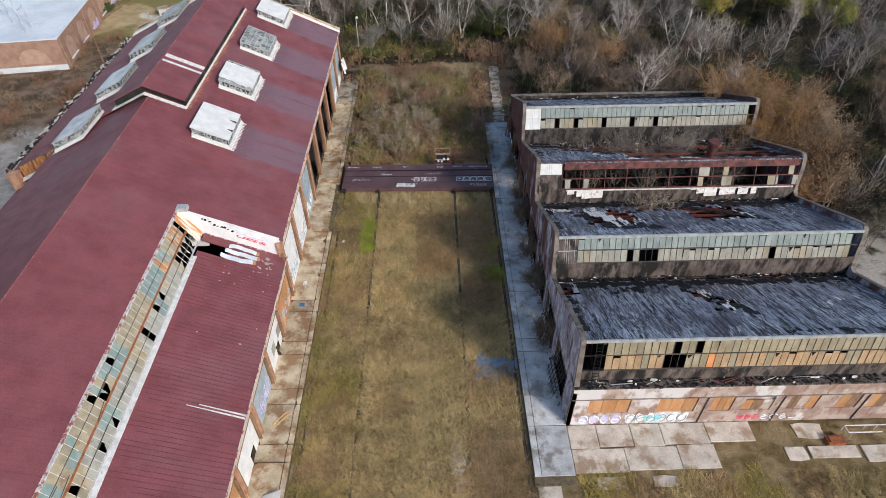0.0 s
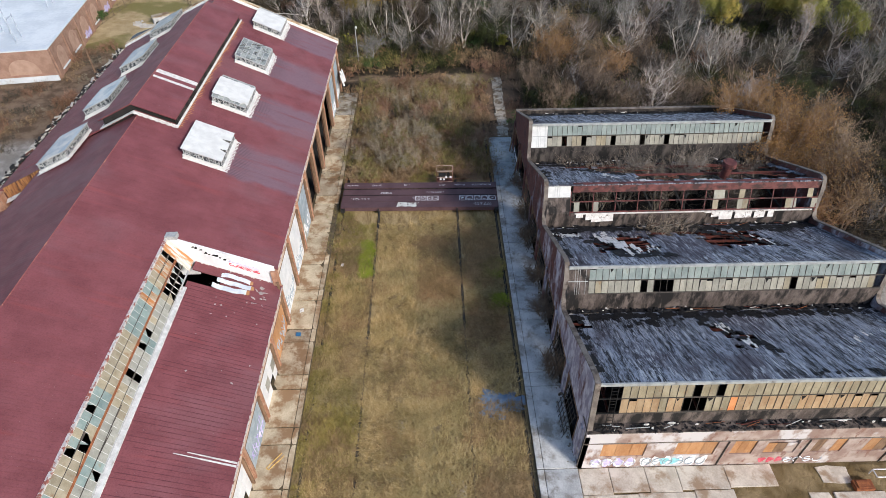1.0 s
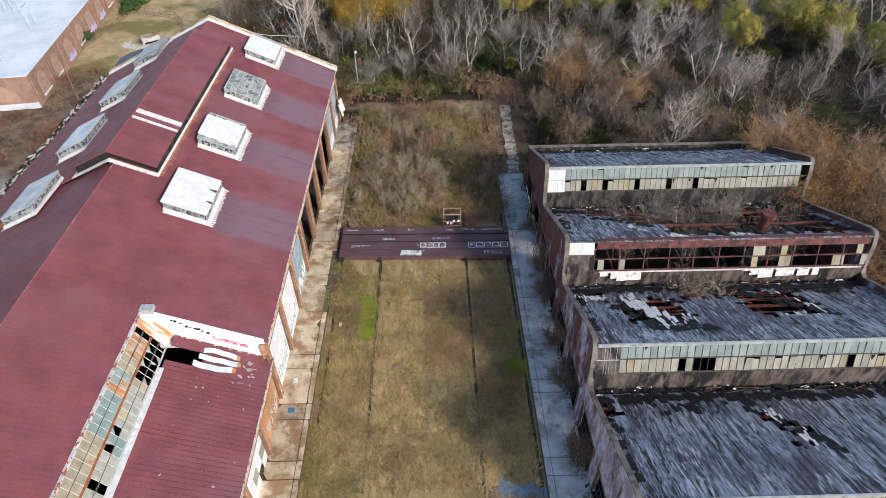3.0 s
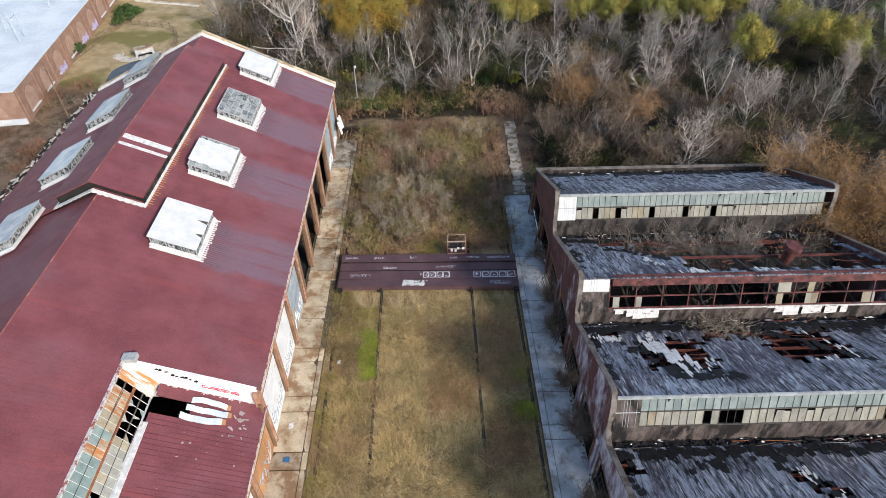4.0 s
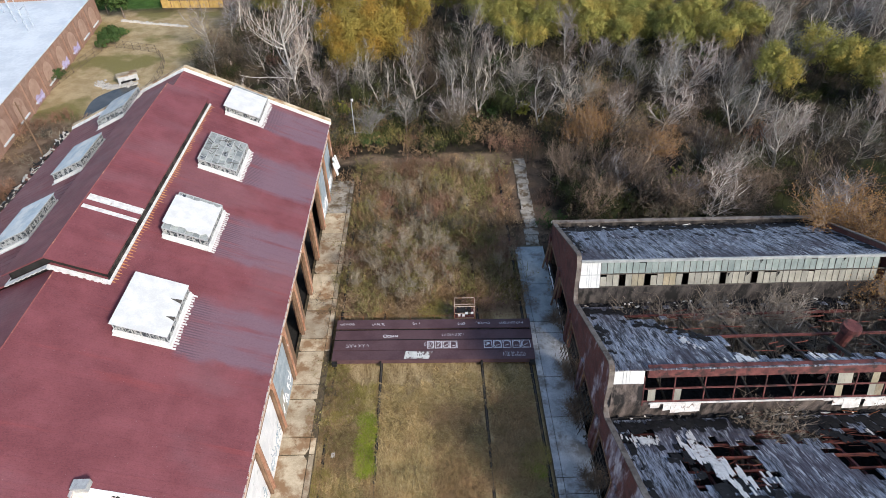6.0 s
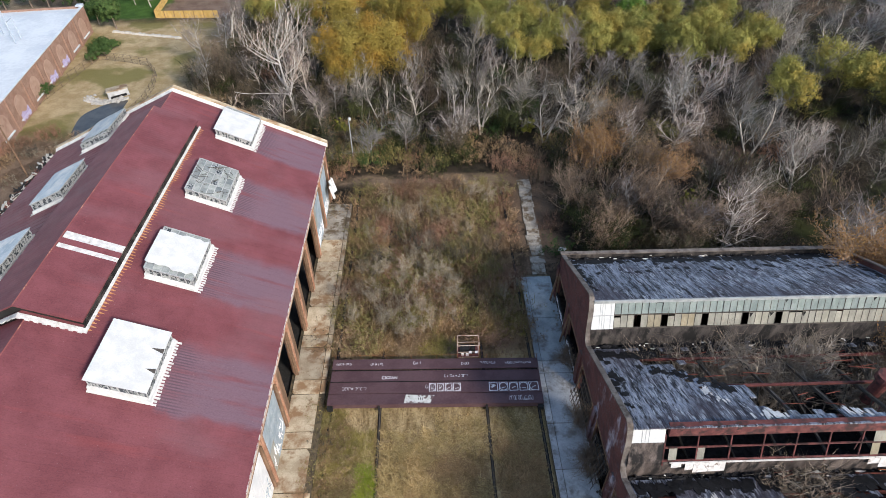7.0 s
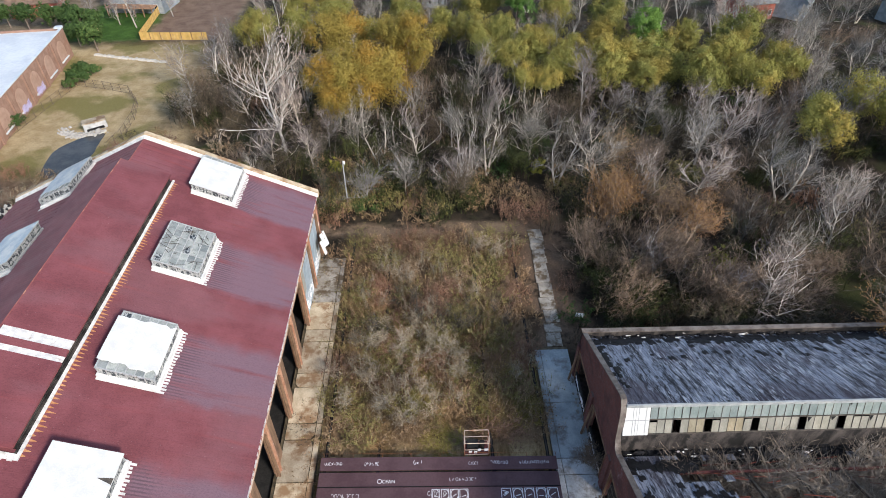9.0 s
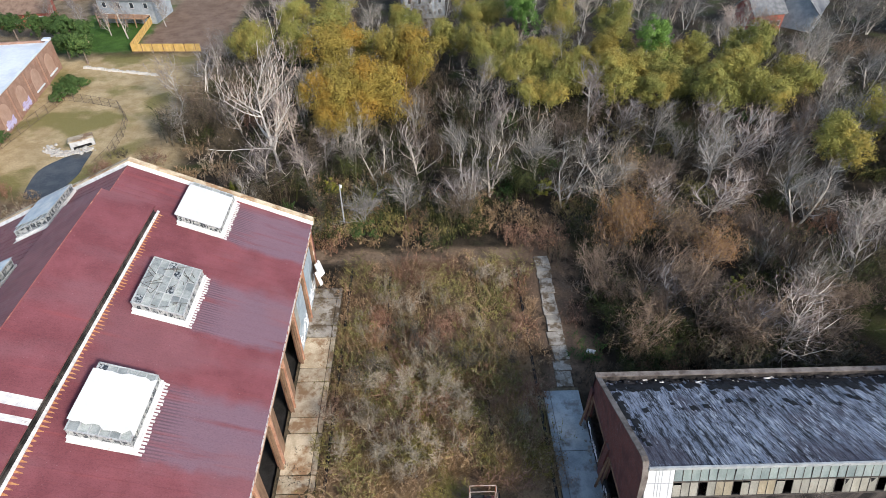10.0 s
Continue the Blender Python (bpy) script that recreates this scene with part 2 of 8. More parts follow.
GROUND = ground_material()
ROOF_RED = roof_red_material()
ROOF_TAR = burnt_roof_material()
BRICK_SHED = whitewashed_brick_material()
FRONT_WALL = front_wall_material()
RIB_RED = surface("roof_seam_red", (0.095, 0.026, 0.032), (0.155, 0.048, 0.055), 0.8, rough=0.5)
RUST = surface("rusted_steel", (0.17, 0.056, 0.028), (0.32, 0.115, 0.045), 2.0, (0.09, 0.035, 0.025), 0.8, rough=0.9)
RUST_EDGE = surface("bright_rust", (0.42, 0.17, 0.06), (0.55, 0.30, 0.14), 3.0, (0.30, 0.08, 0.04), 1.2)
RED_STEEL = surface("red_oxide_steel", (0.085, 0.026, 0.024), (0.165, 0.056, 0.050), 1.4, (0.04, 0.020, 0.018), 0.9, (0.48, 0.62), rough=0.7)
WORN_WHITE = surface("worn_white_paint", (0.50, 0.51, 0.46), (0.70, 0.70, 0.66), 2.0, (0.13, 0.085, 0.08), 1.4, (0.52, 0.60), rough=0.7)
WHITE_METAL = surface("white_coated_sheet", (0.56, 0.56, 0.545), (0.68, 0.68, 0.66), 0.9, (0.62, 0.58, 0.50), 0.7, (0.62, 0.8), rough=0.6, bump=0.15)
WHITE_FLASH = surface("white_flashing", (0.50, 0.49, 0.47), (0.70, 0.69, 0.67), 2.2, (0.36, 0.30, 0.25), 1.3, (0.6, 0.72), rough=0.7)
GREY_GLASS = surface("old_wired_glass", (0.24, 0.27, 0.27), (0.40, 0.43, 0.42), 1.1, (0.14, 0.16, 0.16), 1.4, rough=0.25, bump=0.1, vary=0.35)
# roof glass with the sky's reflection painted into its base colour
SKY_GLASS = surface("sky_tinted_roof_glass", (0.40, 0.49, 0.56), (0.60, 0.67, 0.71), 0.5, (0.70, 0.73, 0.72), 0.4, (0.5, 0.66), rough=0.22, bump=0.05, vary=0.3)
FROSTED = surface("frosted_side_glass", (0.26, 0.28, 0.28), (0.50, 0.52, 0.51), 1.6, (0.035, 0.045, 0.055), 3.4, (0.47, 0.55), rough=0.3, bump=0.1, vary=0.2)
LEAD = surface("grey_glazing_bar", (0.30, 0.31, 0.31), (0.45, 0.46, 0.45), 3.0, (0.22, 0.14, 0.10), 2.0, rough=0.6)
# black fittings, and plates that stand for shaded gaps
BLACK = surface("black_parts_and_shaded_gaps", (0.006, 0.006, 0.006), (0.014, 0.013, 0.013), 1.5)
# near black for dim insides and eave shade, and for dark parts
DARK_WALL = surface("dark_parts_and_shade", (0.014, 0.013, 0.012), (0.030, 0.028, 0.026), 0.8)
CHAR = surface("charred_debris", (0.005, 0.005, 0.006), (0.024, 0.023, 0.025), 2.4, (0.36, 0.35, 0.35), 2.6, (0.71, 0.74), bump=0.8)
TAR_FLAKE = surface("black_torn_felt", (0.005, 0.005, 0.006), (0.016, 0.016, 0.018), 1.6, (0.07, 0.075, 0.09), 1.4, (0.62, 0.7), rough=0.8, bump=0.6)
HOLE_RED = surface("red_rust_roof_steel", (0.075, 0.022, 0.017), (0.15, 0.040, 0.026), 1.2, (0.05, 0.02, 0.016), 0.9, (0.52, 0.66), rough=0.85)
CONCRETE = surface("worn_concrete", (0.42, 0.34, 0.235), (0.62, 0.53, 0.39), 0.7, (0.29, 0.18, 0.10), 0.5, (0.44, 0.62), bump=0.3, vary=0.3)
PAVING = surface("cracked_yard_concrete", (0.46, 0.40, 0.335), (0.66, 0.60, 0.52), 0.6, (0.33, 0.235, 0.16), 0.45, (0.48, 0.64), bump=0.4, vary=0.12)
CONCRETE_GREY = surface("grey_concrete", (0.41, 0.415, 0.415), (0.61, 0.615, 0.615), 0.7, (0.25, 0.23, 0.205), 0.5, (0.48, 0.66), bump=0.25, vary=0.2)
CONCRETE_BLUE = surface("dark_blue_grey_concrete", (0.25, 0.285, 0.295), (0.38, 0.41, 0.42), 0.7, (0.17, 0.16, 0.15), 0.5, (0.50, 0.68), rough=0.6, bump=0.2, vary=0.15)
CONCRETE_PINK = surface("pinkish_concrete_beam", (0.50, 0.36, 0.27), (0.66, 0.52, 0.42), 0.8, (0.40, 0.22, 0.14), 0.7, (0.55, 0.7))
SILL = surface("soot_stained_concrete", (0.075, 0.058, 0.05), (0.18, 0.145, 0.125), 1.3, (0.018, 0.016, 0.015), 0.8, (0.44, 0.60), stretch=(1, 1, 0.35), bump=0.5)
# soot on the shed walls; also the painted shade under the monitor eave
SOOT_AND_SHADE = surface("soot_and_eave_shade", (0.035, 0.03, 0.028), (0.10, 0.085, 0.075), 1.1, (0.015, 0.014, 0.013), 0.8, (0.45, 0.6), stretch=(1, 1, 0.4), bump=0.5)
COPING = surface("coping_stone", (0.12, 0.10, 0.086), (0.22, 0.19, 0.165), 0.9, (0.08, 0.062, 0.05), 0.7, (0.50, 0.64))
JOINT = surface("soil_in_joints", (0.065, 0.052, 0.033), (0.16, 0.12, 0.07), 2.0)
BRICK_ORANGE = surface("old_orange_brick", (0.31, 0.155, 0.095), (0.46, 0.27, 0.18), 1.6, (0.60, 0.52, 0.45), 1.1, (0.60, 0.70), stretch=(1, 1, 0.5))
WALK_SLAB = surface("dirty_walk_slab", (0.26, 0.23, 0.19), (0.42, 0.385, 0.33), 0.9, (0.13, 0.095, 0.06), 0.7, (0.46, 0.6), vary=0.2)
BRICK_DARK = surface("dark_red_brick", (0.13, 0.050, 0.040), (0.20, 0.085, 0.065), 1.3, (0.07, 0.035, 0.030), 0.6)
BRICK_PINK = surface("pale_red_brick", (0.27, 0.16, 0.115), (0.36, 0.225, 0.165), 0.7, (0.30, 0.145, 0.10), 0.4)
WOOD_ORANGE = surface("weathered_plywood", (0.42, 0.20, 0.085), (0.54, 0.30, 0.15), 0.9, (0.30, 0.15, 0.08), 1.0, vary=0.2, stretch=(1, 1, 0.3))
WOOD_BROWN = surface("old_brown_timber", (0.15, 0.090, 0.055), (0.26, 0.16, 0.10), 1.5, (0.09, 0.055, 0.04), 0.8, stretch=(1, 1, 0.3))
WOOD_PALE = surface("new_pine_boards", (0.52, 0.33, 0.09), (0.62, 0.42, 0.15), 1.2, vary=0.15)
WOOD_DECK = surface("stained_deck_boards", (0.30, 0.17, 0.10), (0.42, 0.26, 0.16), 1.2, vary=0.1)
STEEL_DECK = surface("brown_painted_deck_plate", (0.085, 0.045, 0.050), (0.125, 0.072, 0.076), 0.5, (0.060, 0.034, 0.040), 0.5, rough=0.55, bump=0.2, vary=0.12)
CHALK = surface("white_spray_paint", (0.68, 0.67, 0.68), (0.82, 0.82, 0.82), 3.0, rough=0.6)
CYAN_PAINT = surface("cyan_spray_paint", (0.20, 0.58, 0.62), (0.36, 0.70, 0.72), 1.5)
LILAC_PAINT = surface("lilac_spray_paint", (0.42, 0.36, 0.62), (0.62, 0.56, 0.76), 1.5)
RED_PAINT = surface("red_spray_paint", (0.52, 0.05, 0.08), (0.68, 0.16, 0.20), 1.5)
PANEL_WHITE = surface("white_door_panel", (0.66, 0.67, 0.68), (0.80, 0.80, 0.80), 0.8, (0.46, 0.46, 0.46), 0.9, (0.6, 0.75), rough=0.5)
PANEL_BLUE = surface("blue_grey_door_panel", (0.26, 0.32, 0.36), (0.40, 0.46, 0.50), 0.8, (0.56, 0.58, 0.60), 0.8, rough=0.5)
TAN_PANE = surface("tan_window_panel", (0.25, 0.215, 0.145), (0.36, 0.315, 0.225), 1.2, (0.27, 0.18, 0.11), 1.3, (0.56, 0.7), rough=0.5, vary=0.2, stretch=(1, 1, 0.4))
OCHRE_PANE = surface("ochre_window_panel", (0.34, 0.22, 0.125), (0.45, 0.33, 0.205), 1.2, (0.30, 0.17, 0.09), 1.3, (0.56, 0.7), rough=0.5, vary=0.2, stretch=(1, 1, 0.4))
ORANGE_PANE = surface("orange_window_panel", (0.56, 0.20, 0.07), (0.64, 0.28, 0.12), 1.2, rough=0.5)
GREEN_PANE = surface("grey_green_window_panel", (0.19, 0.235, 0.225), (0.29, 0.335, 0.32), 1.2, (0.24, 0.25, 0.22), 1.2, (0.58, 0.72), rough=0.4, vary=0.2, stretch=(1, 1, 0.4))
BEIGE_PANE = surface("beige_window_panel", (0.26, 0.25, 0.205), (0.38, 0.365, 0.305), 1.2, (0.27, 0.23, 0.17), 1.2, (0.58, 0.72), rough=0.5, vary=0.2, stretch=(1, 1, 0.4))
STRIP_TAN = surface("strip_tan_pane", (0.28, 0.245, 0.17), (0.38, 0.335, 0.25), 1.5, (0.26, 0.15, 0.08), 1.2, rough=0.4, vary=0.2)
STRIP_GREEN = surface("strip_green_pane", (0.18, 0.255, 0.25), (0.27, 0.34, 0.325), 1.5, (0.26, 0.24, 0.18), 1.2, rough=0.35, vary=0.2)
STRIP_RUST = surface("strip_rusted_pane", (0.34, 0.24, 0.15), (0.50, 0.41, 0.30), 2.0, (0.42, 0.17, 0.06), 1.6, (0.45, 0.6), rough=0.6, vary=0.2, stretch=(0.4, 1.6, 0.4))
TRIM_PALE = surface("flaking_white_trim", (0.46, 0.42, 0.40), (0.66, 0.63, 0.60), 3.0, (0.30, 0.10, 0.07), 2.4, (0.50, 0.58), rough=0.7)
LINING = surface("rust_streaked_lining", (0.60, 0.53, 0.44), (0.76, 0.71, 0.64), 1.4, (0.50, 0.22, 0.08), 0.9, (0.48, 0.58), stretch=(0.35, 2.0, 0.35))
PEELED = surface("bare_peeled_sheet", (0.48, 0.53, 0.58), (0.66, 0.69, 0.72), 0.8, (0.45, 0.47, 0.50), 0.9, (0.55, 0.7), rough=0.35, bump=0.2)
SCRAP_GREY = surface("grey_sheet_scraps", (0.26, 0.22, 0.21), (0.44, 0.38, 0.36), 1.6, (0.55, 0.35, 0.25), 1.1, (0.6, 0.7), rough=0.6)
RUST_STREAK = surface("streaked_rust_sheet", (0.20, 0.075, 0.03), (0.46, 0.22, 0.085), 2.2, (0.07, 0.03, 0.02), 1.8, (0.48, 0.6), rough=0.85, stretch=(1.6, 1.6, 0.3))
STRIP_GREY = surface("strip_grey_pane", (0.27, 0.27, 0.235), (0.38, 0.375, 0.33), 1.1, (0.20, 0.18, 0.15), 1.2, rough=0.4, vary=0.12)
INSULATION = surface("torn_white_board", (0.60, 0.57, 0.53), (0.80, 0.77, 0.73), 2.2, (0.22, 0.16, 0.13), 2.0, (0.58, 0.66))
STONE = surface("pale_rubble", (0.42, 0.40, 0.36), (0.60, 0.57, 0.52), 1.4, (0.25, 0.23, 0.20), 1.0, vary=0.25, bump=0.6)
WATER = surface("murky_water", (0.04, 0.042, 0.04), (0.075, 0.072, 0.065), 0.4, rough=0.2, bump=0.02)
BLUE_WET = surface("blue_grey_wash", (0.12, 0.18, 0.27), (0.21, 0.285, 0.37), 1.6, (0.22, 0.18, 0.13), 1.5, (0.56, 0.68), rough=0.7, bump=0.6)
ROOF_PALE = surface("white_membrane_roof", (0.56, 0.59, 0.61), (0.70, 0.725, 0.735), 0.15, (0.52, 0.56, 0.60), 0.12, (0.5, 0.7), rough=0.5, bump=0.05)
HOUSE_SIDING = surface("grey_siding", (0.22, 0.25, 0.27), (0.33, 0.36, 0.38), 0.8, (0.40, 0.42, 0.43), 0.5)
HOUSE_RED = surface("red_siding", (0.25, 0.07, 0.05), (0.34, 0.11, 0.08), 0.8)
SHINGLE = surface("grey_shingles", (0.11, 0.115, 0.12), (0.20, 0.205, 0.21), 1.0)
SHINGLE_BROWN = surface("brown_shingles", (0.13, 0.085, 0.06), (0.22, 0.15, 0.11), 1.0)
GLASS = surface("dark_window_glass", (0.02, 0.025, 0.03), (0.05, 0.06, 0.07), 0.6, rough=0.1, bump=0.0)
FENCE_STEEL = surface("brown_mesh_fence", (0.10, 0.075, 0.055), (0.18, 0.135, 0.10), 1.0)
BLUE_TARP = surface("blue_plastic", (0.02, 0.11, 0.24), (0.04, 0.16, 0.32), 2.0, rough=0.4)


def bark(name, a, b, scale=1.5):
    n = Nodes(name, 0.95, 0, 0.1)
    c = n.mix(n.step(n.noise(scale, 4), 0.35, 0.65), a, b)
    r = n.random()
    return n.done(n.mix(1.0, c, n.ramp(r, (0.7, 0.7, 0.72), (1.15, 1.08, 1.0)), "MULTIPLY"))


def foliage(name, a, b, c, tint=None):
    n = Nodes(name, 0.8, 0, 0.2)
    col = n.ramp(n.island(), a, b, c)
    if tint:
        col = n.mix(n.math("MULTIPLY", n.step(n.noise(0.16, 4), 0.46, 0.62), 0.75), col, n.mix(n.island(), tuple(v * 0.75 for v in tint), tuple(v * 1.15 for v in tint)))
    col = n.mix(n.step(n.noise(0.35, 3), 0.35, 0.65), col, n.mix(1.0, col, (0.74, 0.77, 0.72), "MULTIPLY"))
    r = n.random()
    col = n.mix(1.0, col, n.ramp(r, (0.8, 0.82, 0.8), (1.15, 1.08, 1.0)), "MULTIPLY")
    n.b.inputs["Subsurface Weight"].default_value = 0.0
    return n.done(col)


BARK_GREY = bark("grey_bark", (0.29, 0.27, 0.24), (0.49, 0.46, 0.415))
BARK_BROWN = bark("brown_bark", (0.20, 0.155, 0.12), (0.35, 0.28, 0.22))
BARK_WHITE = bark("pale_sycamore_bark", (0.56, 0.53, 0.47), (0.78, 0.75, 0.69))
TWIG_PINK = bark("pinkish_pale_twigs", (0.40, 0.32, 0.28), (0.56, 0.48, 0.43))
TWIG_PALE = bark("pale_brown_twigs", (0.23, 0.19, 0.15), (0.36, 0.31, 0.25))
TWIG_RUST = bark("russet_twigs", (0.20, 0.125, 0.072), (0.33, 0.215, 0.13))
LEAF_OLIVE = foliage("olive_leaves", (0.22, 0.22, 0.06), (0.28, 0.27, 0.075), (0.35, 0.33, 0.10), (0.39, 0.29, 0.075))
LEAF_GOLD = foliage("golden_leaves", (0.26, 0.205, 0.05), (0.32, 0.245, 0.058), (0.39, 0.295, 0.075), (0.41, 0.225, 0.04))
LEAF_EVER = foliage("evergreen_leaves", (0.07, 0.15, 0.03), (0.11, 0.21, 0.045), (0.17, 0.29, 0.07))
LEAF_LIME = foliage("yellow_green_leaves", (0.14, 0.15, 0.025), (0.21, 0.215, 0.035), (0.30, 0.28, 0.06))
LEAF_GREEN = foliage("green_leaves", (0.035, 0.075, 0.022), (0.065, 0.12, 0.035), (0.11, 0.17, 0.055))
LEAF_TAN = foliage("tan_leaves", (0.25, 0.165, 0.085), (0.35, 0.235, 0.125), (0.43, 0.31, 0.18))
LEAF_BROWN = foliage("russet_leaves", (0.28, 0.14, 0.05), (0.39, 0.21, 0.075), (0.46, 0.28, 0.12))
# undergrowth leaves, colour lowered for the gloom beneath the trees
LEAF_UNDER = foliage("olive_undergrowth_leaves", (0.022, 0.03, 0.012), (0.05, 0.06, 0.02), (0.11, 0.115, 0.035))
GRASS = foliage("dry_grass_blades", (0.25, 0.17, 0.07), (0.49, 0.355, 0.16), (0.72, 0.565, 0.315))
GRASS_GREEN = foliage("bright_grass_blades", (0.17, 0.215, 0.02), (0.31, 0.385, 0.03), (0.44, 0.49, 0.08))
BRUSH = foliage("brown_brush_twigs", (0.16, 0.10, 0.06), (0.33, 0.22, 0.13), (0.54, 0.385, 0.245))
BRUSH_OLIVE = foliage("olive_brush_twigs", (0.13, 0.112, 0.042), (0.26, 0.225, 0.085), (0.44, 0.375, 0.16))
BRUSH_RUSSET = foliage("russet_brush_twigs", (0.18, 0.095, 0.065), (0.29, 0.165, 0.115), (0.41, 0.255, 0.18))
# these two twig colours are darkened to hold the wood's inner shade
BRUSH_WOOD_SHADE = foliage("wood_shade_twigs", (0.05, 0.038, 0.026), (0.105, 0.082, 0.056), (0.20, 0.16, 0.115))
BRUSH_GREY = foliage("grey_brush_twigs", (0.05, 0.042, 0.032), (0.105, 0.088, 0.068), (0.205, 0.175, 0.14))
BRUSH_PALE = foliage("pale_bare_twigs", (0.22, 0.175, 0.125), (0.36, 0.295, 0.22), (0.50, 0.425, 0.33))
BAR_DARK = surface("dark_glazing_bar", (0.05, 0.045, 0.04), (0.10, 0.085, 0.07), 2.0)
BARK_PALE = bark("pale_grey_bark", (0.39, 0.37, 0.33), (0.61, 0.58, 0.525))
TWIG_GREY = bark("grey_brown_twigs", (0.17, 0.158, 0.138), (0.29, 0.272, 0.242))
TWIG_BROWN = bark("brown_twigs", (0.15, 0.112, 0.082), (0.27, 0.208, 0.155))
TWIG_MAUVE = bark("reddish_grey_twigs", (0.21, 0.175, 0.16), (0.335, 0.29, 0.27))
GRASS_OLIVE = foliage("olive_grass_blades", (0.19, 0.15, 0.042), (0.33, 0.265, 0.08), (0.47, 0.375, 0.15))
GRASS_BROWN = foliage("brown_grass_blades", (0.21, 0.13, 0.062), (0.36, 0.235, 0.12), (0.51, 0.36, 0.205))
RIDGE = surface("ridge_cap_red", (0.21, 0.065, 0.062), (0.27, 0.10, 0.085), 1.0, (0.42, 0.22, 0.14), 1.1, (0.54, 0.64))


# ---- mesh building ----
class Mesh:
    """Collects corners and faces."""

    def __init__(self):
        self.v, self.f = [], []

    def poly(self, *pts):
        i = len(self.v)
        self.v += [tuple(p) for p in pts]
        self.f.append(tuple(range(i, i + len(pts))))

    def hexa(self, p):
        """Eight corners: four below, four above, both counter-clockwise from above."""
        i = len(self.v)
        self.v += [tuple(q) for q in p]
        for f in ((3, 2, 1, 0), (4, 5, 6, 7), (0, 1, 5, 4), (1, 2, 6, 5), (2, 3, 7, 6), (3, 0, 4, 7)):
            self.f.append(tuple(i + k for k in f))

    def box(self, x0, x1, y0, y1, z0, z1):
        self.hexa(((x0, y0, z0), (x1, y0, z0), (x1, y1, z0), (x0, y1, z0), (x0, y0, z1), (x1, y0, z1), (x1, y1, z1), (x0, y1, z1)))

    def prism(self, outline, axis, a, b):
        """An outline of (u, w) carried along x or y from a to b; u is the other plan axis, w is z."""
        i, n = len(self.v), len(outline)
        for s in (a, b):
            self.v += [(s, u, w) if axis == "x" else (u, s, w) for u, w in outline]
        self.f.append(tuple(range(i, i + n)))
        self.f.append(tuple(range(i + 2 * n - 1, i + n - 1, -1)))
        for k in range(n):
            j = (k + 1) % n
            self.f.append((i + j, i + k, i + n + k, i + n + j))

    def tube(self, a, b, ra, rb=None, sides=5):
        a, b = Vector(a), Vector(b)
        rb = ra if rb is None else rb
        d = (b - a).normalized()
        s = d.cross(Vector((0, 0, 1)) if abs(d.z) < 0.9 else Vector((1, 0, 0))).normalized()
        t = d.cross(s)
        i = len(self.v)
        for p, r in ((a, ra), (b, rb)):
            for k in range(sides):
                g = 2 * math.pi * k / sides
                self.v.append(tuple(p + s * (r * math.cos(g)) + t * (r * math.sin(g))))
        for k in range(sides):
            j = (k + 1) % sides
            self.f.append((i + k, i + j, i + sides + j, i + sides + k))
        self.f.append(tuple(i + k for k in range(sides - 1, -1, -1)))
        self.f.append(tuple(i + sides + k for k in range(sides)))

    def slab(self, pts, thick):
        """A sheet through the corners, thickened downwards."""
        n, i = len(pts), len(self.v)
        self.v += [tuple(p) for p in pts] + [(p[0], p[1], p[2] - thick) for p in pts]
        self.f.append(tuple(range(i, i + n)))
        self.f.append(tuple(range(i + 2 * n - 1, i + n - 1, -1)))
        for k in range(n):
            j = (k + 1) % n
            self.f.append((i + j, i + k, i + n + k, i + n + j))

    def data(self, name, *mats):
        me = bpy.data.meshes.new(name)
        me.from_pydata(self.v, [], self.f)
        b = bmesh.new()
        b.from_mesh(me)
        bmesh.ops.recalc_face_normals(b, faces=b.faces) if len(self.f) < 20000 else None
        b.to_mesh(me)
        b.free()
        for m in mats:
            me.materials.append(m)
        return me


def thing(name, at, label, category, group="", kind=""):
    ob = new(name)
    ob.location = at
    ob.empty_display_size = 0.2
    return tagged(ob, label, category, group, kind)


def part(name, mesh, mat, parent, label=""):
    """One mesh, in world coordinates, under a thing or a part of it."""
    ob = new(name, mesh.data(name, mat))
    ob.parent = parent
    if parent.data is None:
        ob.matrix_parent_inverse = Matrix.Translation(-parent.location)
    if label:
        ob["label"] = label
    if name in ("painted_mark", "scrawl"):
        ob["kind"] = "stuff"
    return ob


def solo(name, mesh, mat, label, category, group="", kind=""):
    """A thing of one mesh."""
    return tagged(new(name, mesh.data(name, mat)), label, category, group, kind)


def piece(name, me, at, parent, rot=(0, 0, 0)):
    """A repeat on shared mesh data, placed in world coordinates."""
    ob = new(name, me)
    ob.parent = parent
    if parent.data is None:
        ob.matrix_parent_inverse = Matrix.Translation(-parent.location)
    ob.location = at
    ob.rotation_euler = rot
    return ob


def box_mesh(name, sx, sy, sz, mat, edge=0.0):
    """A box standing on its base, its upper rim chamfered by edge."""
    m = Mesh()
    x, y = sx / 2, sy / 2
    if edge:
        e = edge
        m.v = [(-x, -y, 0), (x, -y, 0), (x, y, 0), (-x, y, 0), (-x, -y, sz - e), (x, -y, sz - e), (x, y, sz - e), (-x, y, sz - e),
               (-x + e, -y + e, sz), (x - e, -y + e, sz), (x - e, y - e, sz), (-x + e, y - e, sz)]
        m.f = [(3, 2, 1, 0), (8, 9, 10, 11)]
        for a in (0, 4):
            m.f += [(a + k, a + (k + 1) % 4, a + 4 + (k + 1) % 4, a + 4 + k) for k in range(4)]
    else:
        m.box(-x, x, -y, y, 0, sz)
    return m.data(name, mat)



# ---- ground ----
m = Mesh()
